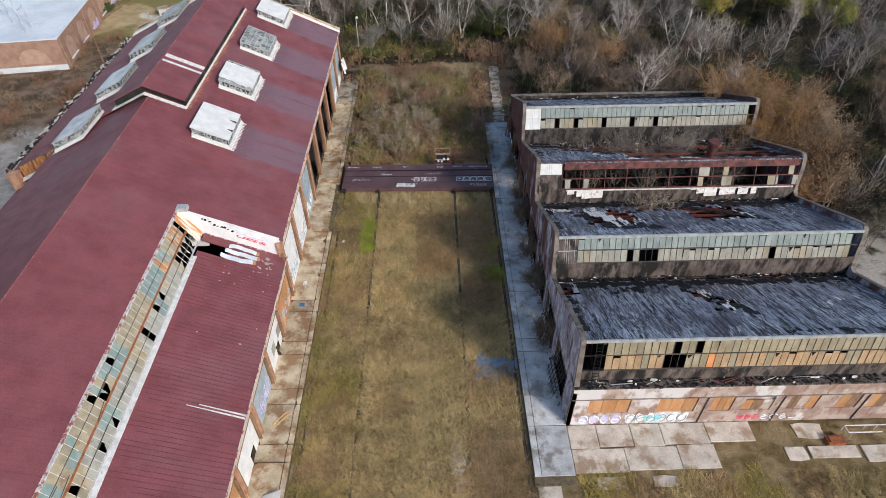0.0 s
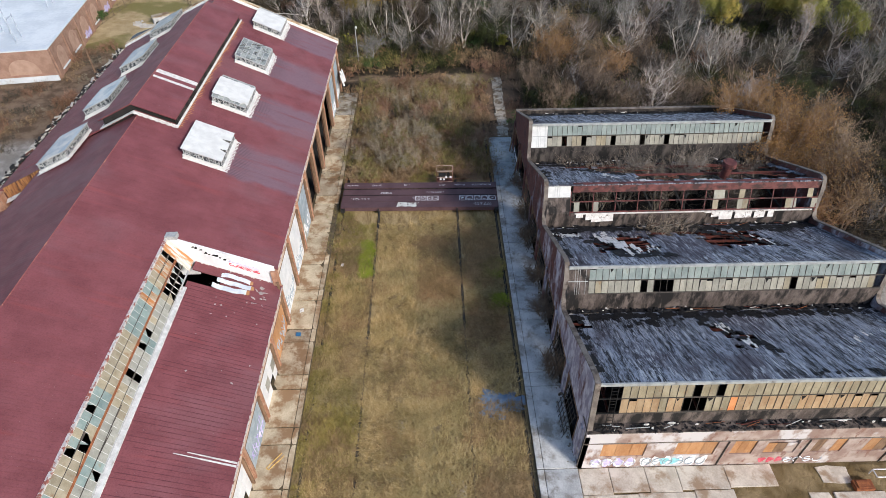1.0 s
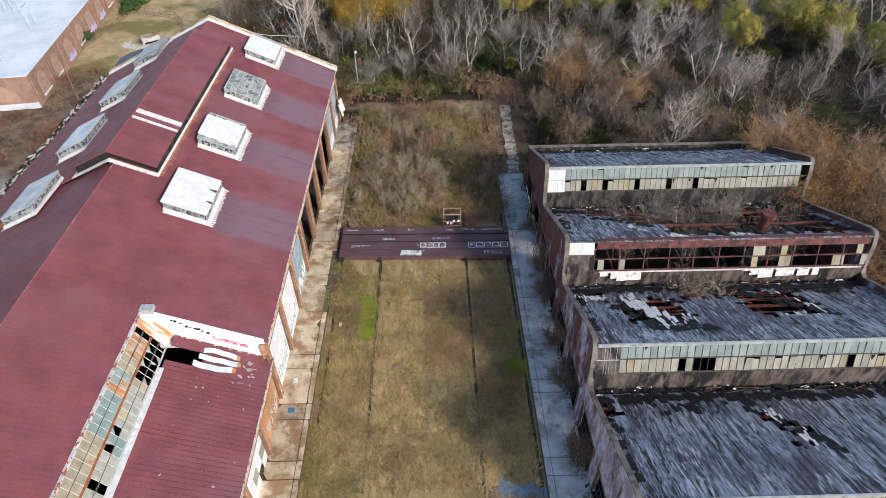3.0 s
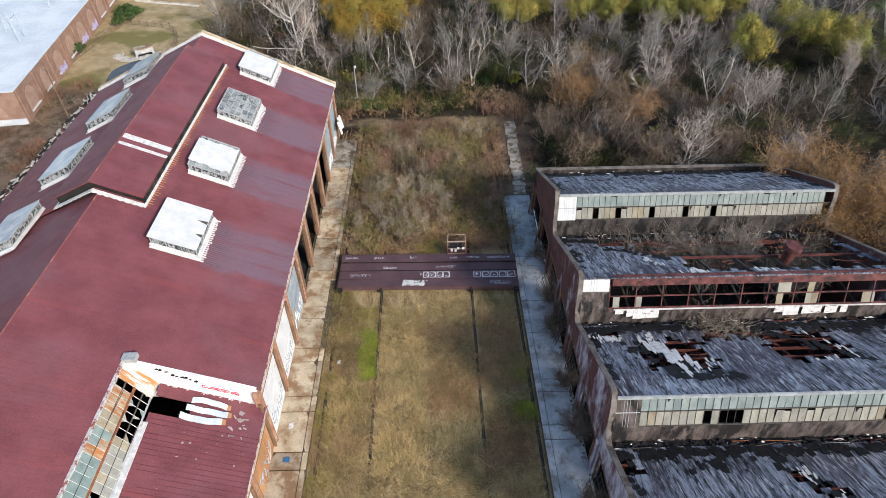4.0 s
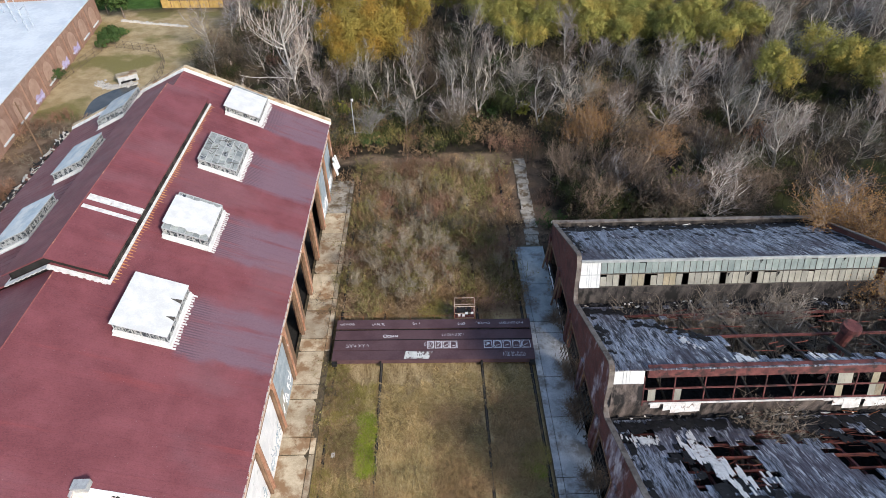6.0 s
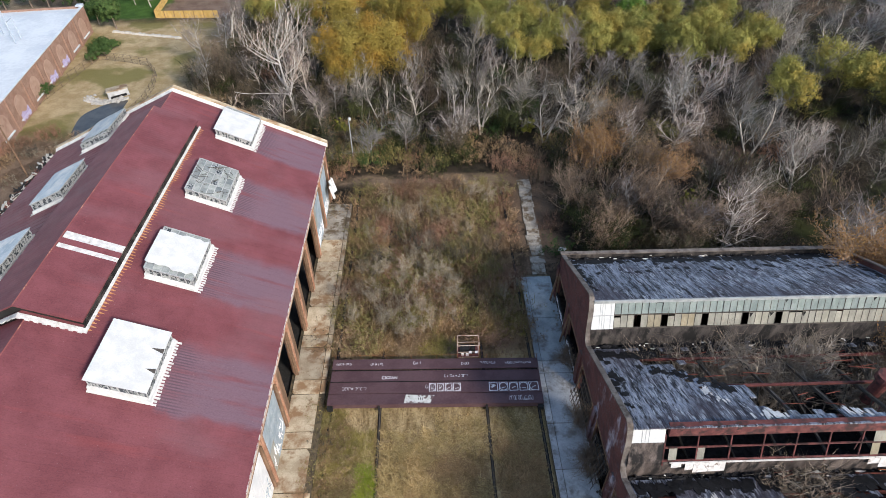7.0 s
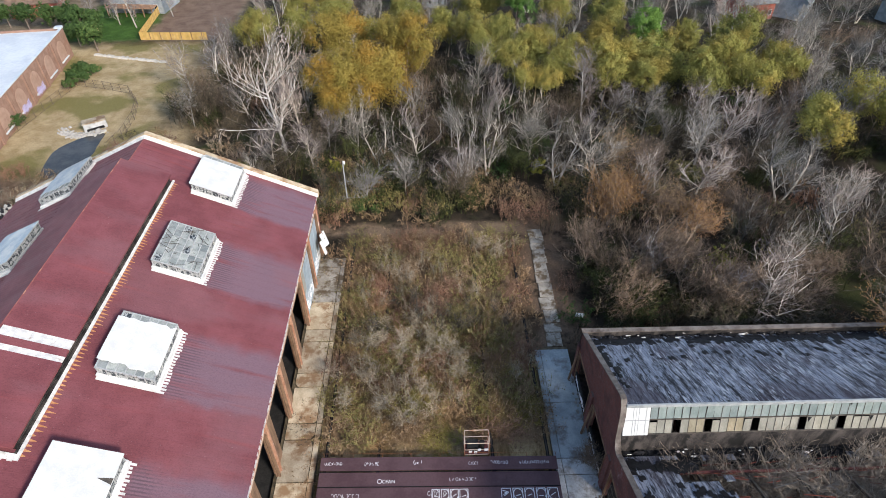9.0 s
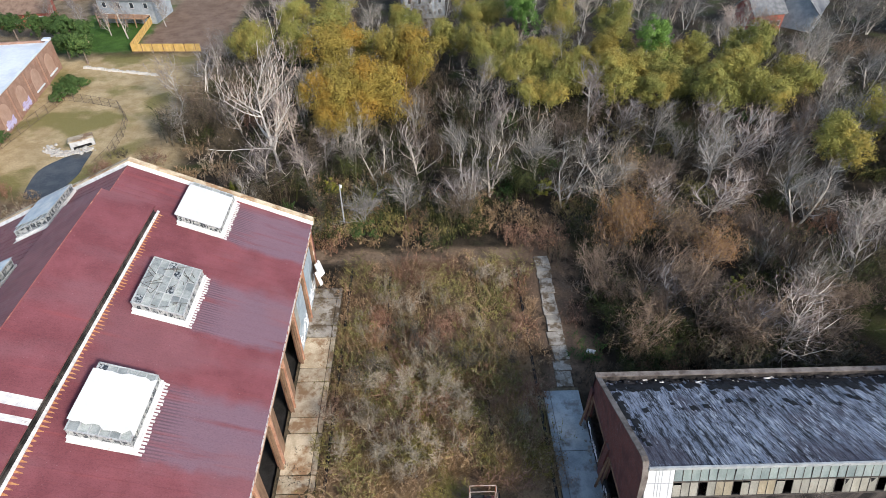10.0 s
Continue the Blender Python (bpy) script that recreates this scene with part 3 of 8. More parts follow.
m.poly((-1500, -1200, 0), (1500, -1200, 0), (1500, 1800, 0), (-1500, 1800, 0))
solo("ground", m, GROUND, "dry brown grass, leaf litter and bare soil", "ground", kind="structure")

# ---- the long red-roofed workshop ----
EX, EZ = -18.45, 9.6          # high eave
RX, RZ = -38.65, 19.0         # ridge
WX = 2 * RX - EX              # western eave
Y0, YC, Y1 = -30.0, 52.7, 115.0
SLOPE = (RZ - EZ) / (EX - RX)


def roof_z(x):
    return RZ - SLOPE * abs(x - RX)


CX, LX, LZ, LE = -29.4, -27.35, 11.1, 6.8      # cut edge of the upper roof, head and eave of the lower roof


def low_z(x):
    return LZ - (LZ - LE) * (x - LX) / (EX - LX)


YW = 68.6                      # start of the full western slope
shop = thing("workshop_building", (-38, 60, 0), "long brick workshop with a faded red sheet roof", "building")
RS, RSZ, YM = -38.08, roof_z(-38.08), 72.45      # ridge south of the monitor
for pts, lab in ((((RS, YC, RSZ), (EX, YC, EZ), (EX, YM, EZ), (RS, YM, RSZ)), "faded red sheet roof with purple-grey patches"),
                 (((RX, YM, RZ), (EX, YM, EZ), (EX, Y1, EZ), (RX, Y1, RZ)), "faded red sheet roof with purple-grey patches"),
                 (((RS, Y0, RSZ), (CX, Y0, roof_z(CX)), (CX, YC, roof_z(CX)), (RS, YC, RSZ)), "faded red sheet roof above the glazed strip"),
                 (((WX, YM, EZ), (RX, YM, RZ), (RX, Y1, RZ), (WX, Y1, EZ)), "faded red western roof slope"),
                 (((WX, YW, EZ), (RS, YW, RSZ), (RS, YM, RSZ), (WX, YM, EZ)), "faded red western roof slope"),
                 (((-51.5, Y0, roof_z(-51.5)), (RS, Y0, RSZ), (RS, YW, RSZ), (-51.5, YW, roof_z(-51.5))), "faded red western roof slope"),
                 (((WX, Y0, 7.2), (-51.2, Y0, 10.4), (-51.2, YW, 10.4), (WX, YW, 7.2)), "low red western lean-to roof")):
    m = Mesh()
    m.slab(pts, 0.22)
    part("roof", m, ROOF_RED, shop, lab)
m = Mesh()
m.slab(((LX, Y0, LZ), (EX, Y0, LE), (EX, 49.6, LE), (LX, 49.6, LZ)), 0.18)
m.slab(((-24.4, 49.6, low_z(-24.4)), (EX, 49.6, LE), (EX, YC, LE), (-24.4, YC, low_z(-24.4))), 0.18)
m.slab(((LX, 51.4, LZ), (-24.4, 51.4, low_z(-24.4)), (-24.4, YC, low_z(-24.4)), (LX, YC, LZ)), 0.18)
roof_low = part("lower_roof", m, ROOF_RED, shop, "lower red sheet roof with a torn hole")

# standing seams: dark laps on the lower roof, painted-over ones above
rng = random.Random(4)
for mat, pick, name in ((ROOF_RED, (1,), "painted_seam"), (ROOF_RED, (0, 3), "roof_seam"), (RIB_RED, (2,), "lap_seam")):
    m = Mesh()
    y = Y0 + 0.6
    while y < Y1:
        spans = ((RX if y > YM else RS, EX, roof_z, y > YC), (RS, CX, roof_z, y <= YC), (LX + 0.25, EX, low_z, y < 49.4), (WX, RX, roof_z, y > YM))
        for q in pick:
            xa, xb, zf, ok = spans[q]
            h = 0.022
            if ok and q == 2:
                xb = EX - rng.choice((0, 0, 0, 1.5))
                xa += rng.choice((0, 0, 0, 0.8, 2.0))
            if ok:
                za, zb = zf(xa), zf(xb)
                m.hexa(((xa, y - 0.025, za), (xb, y - 0.025, zb), (xb, y + 0.025, zb), (xa, y + 0.025, za),
                        (xa, y - 0.02, za + h), (xb, y - 0.02, zb + h), (xb, y + 0.02, zb + h), (xa, y + 0.02, za + h)))
        y += 0.94 if name == "roof_seam" else 0.47
    tagged(part(name, m, mat, shop), kind="stuff")

# ridge cap with rust
m = Mesh()
for ya, yb, rx, rz in ((Y0, 72.2, RS, RSZ), (108.2, Y1, RX, RZ)):
    m.prism(((rx - 0.06, rz - 0.03), (rx, rz + 0.04), (rx + 0.06, rz - 0.03)), "y", ya, yb)
part("ridge_cap", m, RIDGE, shop, "rusty ridge capping")

# walls
m = Mesh()
for ya, yb, top in ((Y0, YC, LE - 0.22), (YC, Y1 - 0.3, EZ - 0.25)):
    m.box(-19.25, -18.82, ya, yb, top - 1.5, top)
part("lintel_beam", m, CONCRETE_PINK, shop, "pale pinkish concrete beam under the eaves")
m = Mesh()
m.box(WX + 0.25, WX + 0.7, Y0, Y1 - 0.3, 0, 6.9)
part("wall", m, BRICK_DARK, shop, "dark brick western wall")
m = Mesh()
m.prism(((WX + 0.25, 0), (EX - 0.3, 0), (EX - 0.3, EZ - 0.2), (RX, RZ - 0.25), (WX + 0.25, EZ - 0.2)), "y", Y1 - 0.5, Y1 - 0.05)
part("gable_wall", m, BRICK_DARK, shop, "brick gable wall")
# floor and an added inner wall, the dimness indoors put into their colour
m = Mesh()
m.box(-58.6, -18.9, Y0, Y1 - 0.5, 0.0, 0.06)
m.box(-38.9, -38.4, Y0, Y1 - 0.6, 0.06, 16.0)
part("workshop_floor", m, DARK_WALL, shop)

# gable coping: two raking lengths, white on the inner face
for sx in (1, -1):
    m = Mesh()
    xa, xb = RX, RX + sx * 20.35
    for dy0, dy1, dz0, dz1 in ((-0.22, 0.42, -0.3, 0.56),):
        za, zb = RZ, EZ - 0.05
        p = [(xa, Y1 + dy0, za + dz0), (xb, Y1 + dy0, zb + dz0), (xb, Y1 + dy1, zb + dz0), (xa, Y1 + dy1, za + dz0)]
        q = [(a, b, c + dz1 - dz0) for a, b, c in p]
        m.hexa((p + q) if sx > 0 else ([p[1], p[0], p[3], p[2]] + [q[1], q[0], q[3], q[2]]))
    cop = part("gable_coping", m, CONCRETE, shop, "stone gable coping")
    m = Mesh()
    p = [(xa, Y1 - 0.62, za + 0.02), (xb, Y1 - 0.62, zb + 0.02), (xb, Y1 - 0.222, zb + 0.02), (xa, Y1 - 0.222, za + 0.02)]
    q = [(xa, Y1 - 0.55, za + 0.06), (xb, Y1 - 0.55, zb + 0.06), (xb, Y1 - 0.222, zb + 0.36), (xa, Y1 - 0.222, za + 0.36)]
    m.hexa((p + q) if sx > 0 else ([p[1], p[0], p[3], p[2]] + [q[1], q[0], q[3], q[2]]))
    part("flashing", m, WHITE_FLASH, cop, "white flashing strip")

# ---- monitor on the ridge ----
MY0, MY1, MX, MEZ, MRZ = 72.4, 108.0, 5.0, 17.85, 20.15
m = Mesh()
for s in (1, -1):
    for ya, yb in ((MY0, 80.15), (80.75, 81.5), (82.5, MY1)) if s > 0 else ((MY0, MY1),):
        m.slab(((RX, ya, MRZ), (RX + s * MX, ya, MEZ), (RX + s * MX, yb, MEZ), (RX, yb, MRZ)) if s > 0
               else ((RX + s * MX, ya, MEZ), (RX, ya, MRZ), (RX, yb, MRZ), (RX + s * MX, yb, MEZ)), 0.16)
mon = part("monitor_roof", m, ROOF_RED, shop, "red sheet roof of the ridge monitor")
m = Mesh()
for ya, yb in ((80.15, 80.75), (81.5, 82.5)):
    m.slab(((RX + 0.1, ya, MRZ - 0.09), (RX + MX, ya, MEZ - 0.04), (RX + MX, yb, MEZ - 0.04), (RX + 0.1, yb, MRZ - 0.09)), 0.08)
part("bare_batten", m, WHITE_FLASH, mon, "bare white strip where sheets are missing")
m = Mesh()
m.prism(((RX - 0.06, MRZ - 0.01), (RX, MRZ + 0.05), (RX + 0.06, MRZ - 0.01)), "y", MY0 - 0.05, MY1)
part("ridge_cap", m, RIDGE, mon, "rusty ridge capping")
# walls coloured near black to carry the shade of the overhanging eaves
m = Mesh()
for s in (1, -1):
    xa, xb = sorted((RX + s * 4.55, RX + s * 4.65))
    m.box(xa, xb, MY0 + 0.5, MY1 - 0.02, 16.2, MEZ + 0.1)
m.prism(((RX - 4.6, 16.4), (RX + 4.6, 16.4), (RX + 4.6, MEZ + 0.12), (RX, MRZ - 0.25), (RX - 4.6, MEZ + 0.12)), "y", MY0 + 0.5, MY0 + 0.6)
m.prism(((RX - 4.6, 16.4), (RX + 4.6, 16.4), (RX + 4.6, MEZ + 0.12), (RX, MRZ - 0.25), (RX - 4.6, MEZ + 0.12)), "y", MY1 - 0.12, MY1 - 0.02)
part("monitor_wall", m, DARK_WALL, shop, "louvred monitor wall, near black for the eave's shade")
m = Mesh()
# louvres darkened by colour as if shaded by the eave
for s in (1, -1):
    for k in range(3):
        xa, xb = sorted((RX + s * 4.66, RX + s * 4.8))
        z = 16.95 + 0.3 * k
        m = Mesh()
        m.box(xa, xb, MY0 + 0.7, MY1 - 0.3, z, z + 0.06)
        part("louvre", m, SOOT_AND_SHADE, shop)
# dark strips draw the shadow line below each monitor eave
for s in (1, -1):
    xa, xb = sorted((RX + s * 4.652, RX + s * 4.85))
    za, zb = (roof_z(xa), roof_z(xb))
    m = Mesh()
    m.hexa(((xa, MY0 + 0.15, za - 0.05), (xb, MY0 + 0.15, zb - 0.05), (xb, MY1, zb - 0.05), (xa, MY1, za - 0.05),
            (xa, MY0 + 0.15, za + 0.09), (xb, MY0 + 0.15, zb + 0.09), (xb, MY1, zb + 0.09), (xa, MY1, za + 0.09)))
    part("eave_gutter", m, SOOT_AND_SHADE, shop, "dark strip for the shadow line under the monitor eave")
m = Mesh()
for s in (1, -1):
    xa, xb = sorted((RX + s * 4.852, RX + s * 5.05))
    za, zb = (roof_z(xa), roof_z(xb))
    m.hexa(((xa, MY0, za - 0.05), (xb, MY0, zb - 0.05), (xb, MY1 + 0.3, zb - 0.05), (xa, MY1 + 0.3, za - 0.05),
            (xa, MY0, za + 0.12), (xb, MY0, zb + 0.12), (xb, MY1 + 0.3, zb + 0.12), (xa, MY1 + 0.3, za + 0.12)))
    # stepped flashing below the front gable
    for k in range(16):
        a, b = RX + s * k * 0.316, RX + s * (k + 1) * 0.316
        xa, xb = sorted((a, b))
        za, zb = roof_z(xa), roof_z(xb)
        drop = 0.10 if k % 2 else 0.0
        m.hexa(((xa, MY0 - 0.45 + drop, za + 0.0), (xb, MY0 - 0.45 + drop, zb + 0.0), (xb, MY0 + 0.1, zb), (xa, MY0 + 0.1, za),
                (xa, MY0 - 0.45 + drop, za + 0.1), (xb, MY0 - 0.45 + drop, zb + 0.1), (xb, MY0 + 0.1, zb + 0.16), (xa, MY0 + 0.1, za + 0.16)))
part("flashing", m, WHITE_FLASH, shop, "white flashing along the monitor")
m = Mesh()
y = MY0
while y < MY1:
    x0, ln = RX + 5.06, rng.uniform(0.3, 0.7) * (0.6 + 0.4 * math.sin(y * 0.6) ** 2)
    m.hexa(((x0, y, roof_z(x0) + 0.004), (x0 + ln, y + 0.08, roof_z(x0 + ln) + 0.004), (x0 + ln, y + 0.12, roof_z(x0 + ln) + 0.004), (x0, y + 0.22, roof_z(x0) + 0.004),
            (x0, y, roof_z(x0) + 0.03), (x0 + ln, y + 0.08, roof_z(x0 + ln) + 0.015), (x0 + ln, y + 0.12, roof_z(x0 + ln) + 0.015), (x0, y + 0.22, roof_z(x0) + 0.03)))
    y += 0.42
rt = part("rusted_sheet_end", m, RUST_EDGE, shop, "row of rusted sheet ends")
tagged(rt, kind="stuff")

# ---- roof lights ----
SL, SW0, SW1 = 6.5, -31.44, -27.12


def roof_light(y0, east, cover):
    """A glazed box on the roof slope: curb, apron, side panes, glazing bars, and a white sheet over it where there is one."""
    sg = 1 if east else -1

    def X(x):
        return x if east else 2 * RX - x

    def slope_box(mm, xa, xb, ya, yb, da, db):
        a, b = X(xa), X(xb)
        if a > b:
            a, b = b, a
        za, zb = roof_z(a), roof_z(b)
        mm.hexa(((a, ya, za + da), (b, ya, zb + da), (b, yb, zb + da), (a, yb, za + da), (a, ya, za + db), (b, ya, zb + db), (b, yb, zb + db), (a, yb, za + db)))

    m = Mesh()
    slope_box(m, SW0 - 0.12, SW1 + 0.12, y0 - 0.2, y0 + SL + 0.12, -0.05, 0.40)
    base = part("roof_light", m, WHITE_METAL, shop, "white curbed roof light with wired glass" if not cover else "white roof light with a sheet cover")
    m = Mesh()
    slope_box(m, SW0 - 0.18, SW1 + 0.2, y0 - 0.4, y0 + SL + 0.2, 0.02, 0.06)
    yy = y0 - 0.4
    while yy < y0 + SL + 0.2:
        ln = 0.22 + 0.2 * rng.random()
        slope_box(m, SW1 + 0.2, SW1 + 0.2 + ln, yy, yy + 0.2, 0.02, 0.055)
        yy += 0.34
    part("apron", m, WHITE_FLASH, base, "jagged white sheet apron")
    # side panes between uprights
    m = Mesh()
    slope_box(m, SW0 + 0.06, SW1 - 0.06, y0 + 0.06, y0 + SL - 0.06, 0.38, 1.16)
    part("side_glass", m, FROSTED, base, "grimy frosted side panes")
    m = Mesh()
    for k in range(8):
        yy = y0 + k * (SL - 0.08) / 7
        for xx in (SW0, SW1 - 0.08):
            slope_box(m, xx, xx + 0.08, yy, yy + 0.08, 0.40, 1.18)
    for k in range(1, 6):
        xx = SW0 + k * (SW1 - SW0 - 0.08) / 6
        for yy in (y0, y0 + SL - 0.08):
            slope_box(m, xx, xx + 0.08, yy, yy + 0.08, 0.40, 1.18)
    for xx in (SW0, SW1 - 0.08):
        slope_box(m, xx - 0.02, xx + 0.1, y0 - 0.02, y0 + SL + 0.02, 1.14, 1.24)
    for yy in (y0, y0 + SL - 0.08):
        slope_box(m, SW0, SW1, yy - 0.02, yy + 0.1, 1.14, 1.24)
    part("frame", m, LEAD, base)
    if cover:
        m = Mesh()
        ya = y0 + 0.75 if cover == 2 else y0 - 0.12
        yb = y0 + SL + 0.12 if cover == 1 else y0 + SL - 0.7
        n = 11
        pts = []
        for k in range(n + 1):
            xx = SW0 - 0.12 + (SW1 - SW0 + 0.24) * k / n
            wob = (rng.uniform(-0.28, 0.22) if cover == 2 else 0.0)
            pts.append((xx, ya + wob, yb - wob * 0.6))
        ring = [(X(a), ya1, roof_z(X(a)) + 1.36) for a, ya1, yb1 in pts] + [(X(a), yb1, roof_z(X(a)) + 1.36) for a, ya1, yb1 in pts[::-1]]
        m.slab(ring if east else ring[::-1], 0.05)
        cs = part("cover_sheet", m, WHITE_METAL if east else SKY_GLASS, base, "white sheet cover" if east else "blue-grey glass top with sky reflection in its colour")
        if east and cover == 1 and y0 < 70:
            # dark triangles on the whole cover colour in the shade inside its tears
            m = Mesh()
            for b, ln in ((y0 + 4.3, 1.0), (y0 + 2.1, 0.75)):
                a, c = SW1 + 0.1, SW1 + 0.1 - ln
                ring = [(a, b - 0.22), (a, b + 0.3), (c, b + 0.12)]
                m.slab([(X(u), v, roof_z(X(u)) + 1.372) for u, v in ring], 0.01)
            tagged(part("torn_gap", m, BAR_DARK, cs, "dark patches for the shaded tears in the sheet"), kind="stuff")
    if cover != 1:
        for i in range(6):
            for j in range(6):
                if rng.random() < (0.12 if not cover else 0.05):
                    continue
                m = Mesh()
                a = SW0 + 0.1 + i * (SW1 - SW0 - 0.2) / 6
                b = y0 + 0.1 + j * (SL - 0.2) / 6
                slope_box(m, a + 0.02, a + (SW1 - SW0 - 0.2) / 6 - 0.02, b + 0.02, b + (SL - 0.2) / 6 - 0.02, 1.18, 1.21)
                part("pane", m, GREY_GLASS, base)
        m = Mesh()
        for k in range(1, 6):
            a = SW0 + 0.1 + k * (SW1 - SW0 - 0.2) / 6
            slope_box(m, a - 0.03, a + 0.03, y0, y0 + SL, 1.20, 1.28)
        for k in range(1, 3):
            b = y0 + k * SL / 3
            slope_box(m, SW0, SW1, b - 0.03, b + 0.03, 1.20, 1.27)
        part("glazing_bar", m, LEAD, base)
        if not cover:
            m = Mesh()
            for _ in range(26):
                a, b = rng.uniform(SW0 + 0.3, SW1 - 0.5), rng.uniform(y0 + 0.3, y0 + SL - 0.5)
                c, d = a + rng.uniform(-1.2, 1.2), b + rng.uniform(-1.2, 1.2)
                c, d = min(max(c, SW0), SW1), min(max(d, y0), y0 + SL)
                m.tube((X(a), b, roof_z(X(a)) + 1.29), (X(c), d, roof_z(X(c)) + 1.34), 0.03, sides=4)
            tagged(part("bent_wire", m, BAR_DARK, base, "bent dark glazing wires"), kind="stuff")
    return base


for k, cover in enumerate((1, 2, 0, 3)):
    roof_light(66.85 + 13.52 * k, True, cover)
for k, cover in enumerate((1, 1, 1, 2)):
    roof_light(66.85 + 13.52 * k, False, cover)

# ---- glazed strip above the lower roof ----
TX, TZ = CX + 0.02, roof_z(CX) - 0.05
BX, BZ = LX - 0.25, LZ + 0.12
strip = thing("glazed_strip", (TX, 20, TZ), "", "")
strip.parent = shop
strip.matrix_parent_inverse = Matrix.Translation(-shop.location)
strip["label"] = "patchy steep glazed strip with missing panes"
for s, t, mat, lab in ((0.0, 0.03, LEAD, "grey steel bar"), (0.245, 0.262, BAR_DARK, "dark steel bar"), (0.48, 0.535, RUST, "rusty steel middle beam"), (0.745, 0.762, BAR_DARK, "dark steel bar"), (0.97, 1.0, LEAD, "grey steel bar")):
    m = Mesh()
    xa, za, xb, zb = TX + (BX - TX) * s, TZ + (BZ - TZ) * s, TX + (BX - TX) * t, TZ + (BZ - TZ) * t
    m.hexa(((xa, Y0, za - 0.12), (xb, Y0, zb - 0.12), (xb, 51.0, zb - 0.12), (xa, 51.0, za - 0.12), (xa, Y0, za + 0.025), (xb, Y0, zb + 0.025), (xb, 51.0, zb + 0.025), (xa, 51.0, za + 0.025)))
    part("long_bar", m, mat, strip, lab)
y = 5.0 - 0.78 * 22
while y < 51:
    m = Mesh()
    for s0, s1 in ((0.0, 0.48), (0.54, 1.0)):
        if rng.random() < 0.12 and y < 46:
            continue
        s1 -= rng.choice((0, 0, 0, 0.1))
        xa, za, xb, zb = TX + (BX - TX) * s0, TZ + (BZ - TZ) * s0, TX + (BX - TX) * s1, TZ + (BZ - TZ) * s1
        m.hexa(((xa, y - 0.02, za - 0.1), (xb, y - 0.02, zb - 0.1), (xb, y + 0.02, zb - 0.1), (xa, y + 0.02, za - 0.1),
                (xa, y - 0.02, za + 0.02), (xb, y - 0.02, zb + 0.02), (xb, y + 0.02, zb + 0.02), (xa, y + 0.02, za + 0.02)))
    if m.v:
        part("glazing_bar", m, WHITE_FLASH, strip, "pale glazing bars")
    y += 0.78
prow = {}
dx, dz = (BX - TX) / 4, (BZ - TZ) / 4
nrm = Vector((-dz, 0, dx)).normalized() * 0.02


def strip_pane(mat, out):
    """A pane lying in the steep strip; out gives its outline as shares of half its size."""
    mm = Mesh()
    pts = [(dx * 0.5 * u, 0.385 * v, dz * 0.5 * u) for u, v in out]
    n = len(pts)
    mm.v = [(a + nrm.x, b, c + nrm.z) for a, b, c in pts] + pts
    mm.f = [tuple(range(n)), tuple(range(2 * n - 1, n - 1, -1))] + [((k + 1) % n, k, n + k, n + (k + 1) % n) for k in range(n)]
    return mm.data("pane", mat)


whole = ((-1, -1), (1, -1), (1, 1), (-1, 1))
broken = (((-1, -1), (0.2, -1), (-0.3, -0.2), (-1, 0.5)), ((1, 1), (-0.4, 1), (0.1, 0.3), (1, -0.6)), ((-1, 1), (-1, 0.2), (-0.2, 0.6), (0.5, 1)))
for mat in (STRIP_TAN, STRIP_GREEN, STRIP_GREY, STRIP_RUST):
    prow[mat] = [strip_pane(mat, whole)] + [strip_pane(mat, b) for b in broken]
holes = {(2, 46), (2, 44), (2, 40), (3, 40), (0, 34), (0, 29), (1, 30), (1, 31), (3, 28), (3, 25), (2, 20), (0, 14), (3, 15), (2, 11)}
for j in range(-22, int((51 - 5) / 0.78)):
    for i in range(4):
        y = 5.0 + 0.78 * (j + 0.5)
        cl = math.sin(j * 0.42 + 2.1 * (i // 2)) + 0.6 * math.sin(j * 1.13 + i * 0.4) + rng.uniform(-0.5, 0.5)
        if i < 2:
            mat = STRIP_RUST if y > 48.2 or (y > 44 and cl > 0.9) else STRIP_GREEN if cl > 0.15 else STRIP_TAN
        else:
            mat = STRIP_GREEN if cl > 0.95 else STRIP_GREY if cl > -0.9 else STRIP_TAN
        me = prow[mat][0]
        if (i, j) in holes or (y > 46.2 and i >= 2):
            if rng.random() < 0.35:
                continue
            me = prow[mat][rng.choice((1, 2, 3))]
        s = (i + 0.5) / 4
        piece("pane", me, (TX + (BX - TX) * s, y, TZ + (BZ - TZ) * s - 0.03), strip)
m = Mesh()
for k in range(16):
    y0, s0 = rng.uniform(8, 50), rng.choice((0.26, 0.5, 0.76, 0.95))
    ln = rng.uniform(1.5, 5)
    s1 = s0 + rng.uniform(-0.06, 0.06)
    m.tube((TX + (BX - TX) * s0, y0, TZ + (BZ - TZ) * s0 + 0.06), (TX + (BX - TX) * s1, min(50.9, y0 + ln), TZ + (BZ - TZ) * s1 + 0.1), 0.035, sides=4)
tagged(part("bent_bar", m, BAR_DARK, strip, "loose bent glazing bars"), kind="stuff")
m = Mesh()
m.box(BX + 0.02, LX - 0.36, Y0, 48.6, BZ - 0.6, BZ - 0.25)
part("gutter", m, DARK_WALL, strip, "dark gutter below the panes")
m = Mesh()
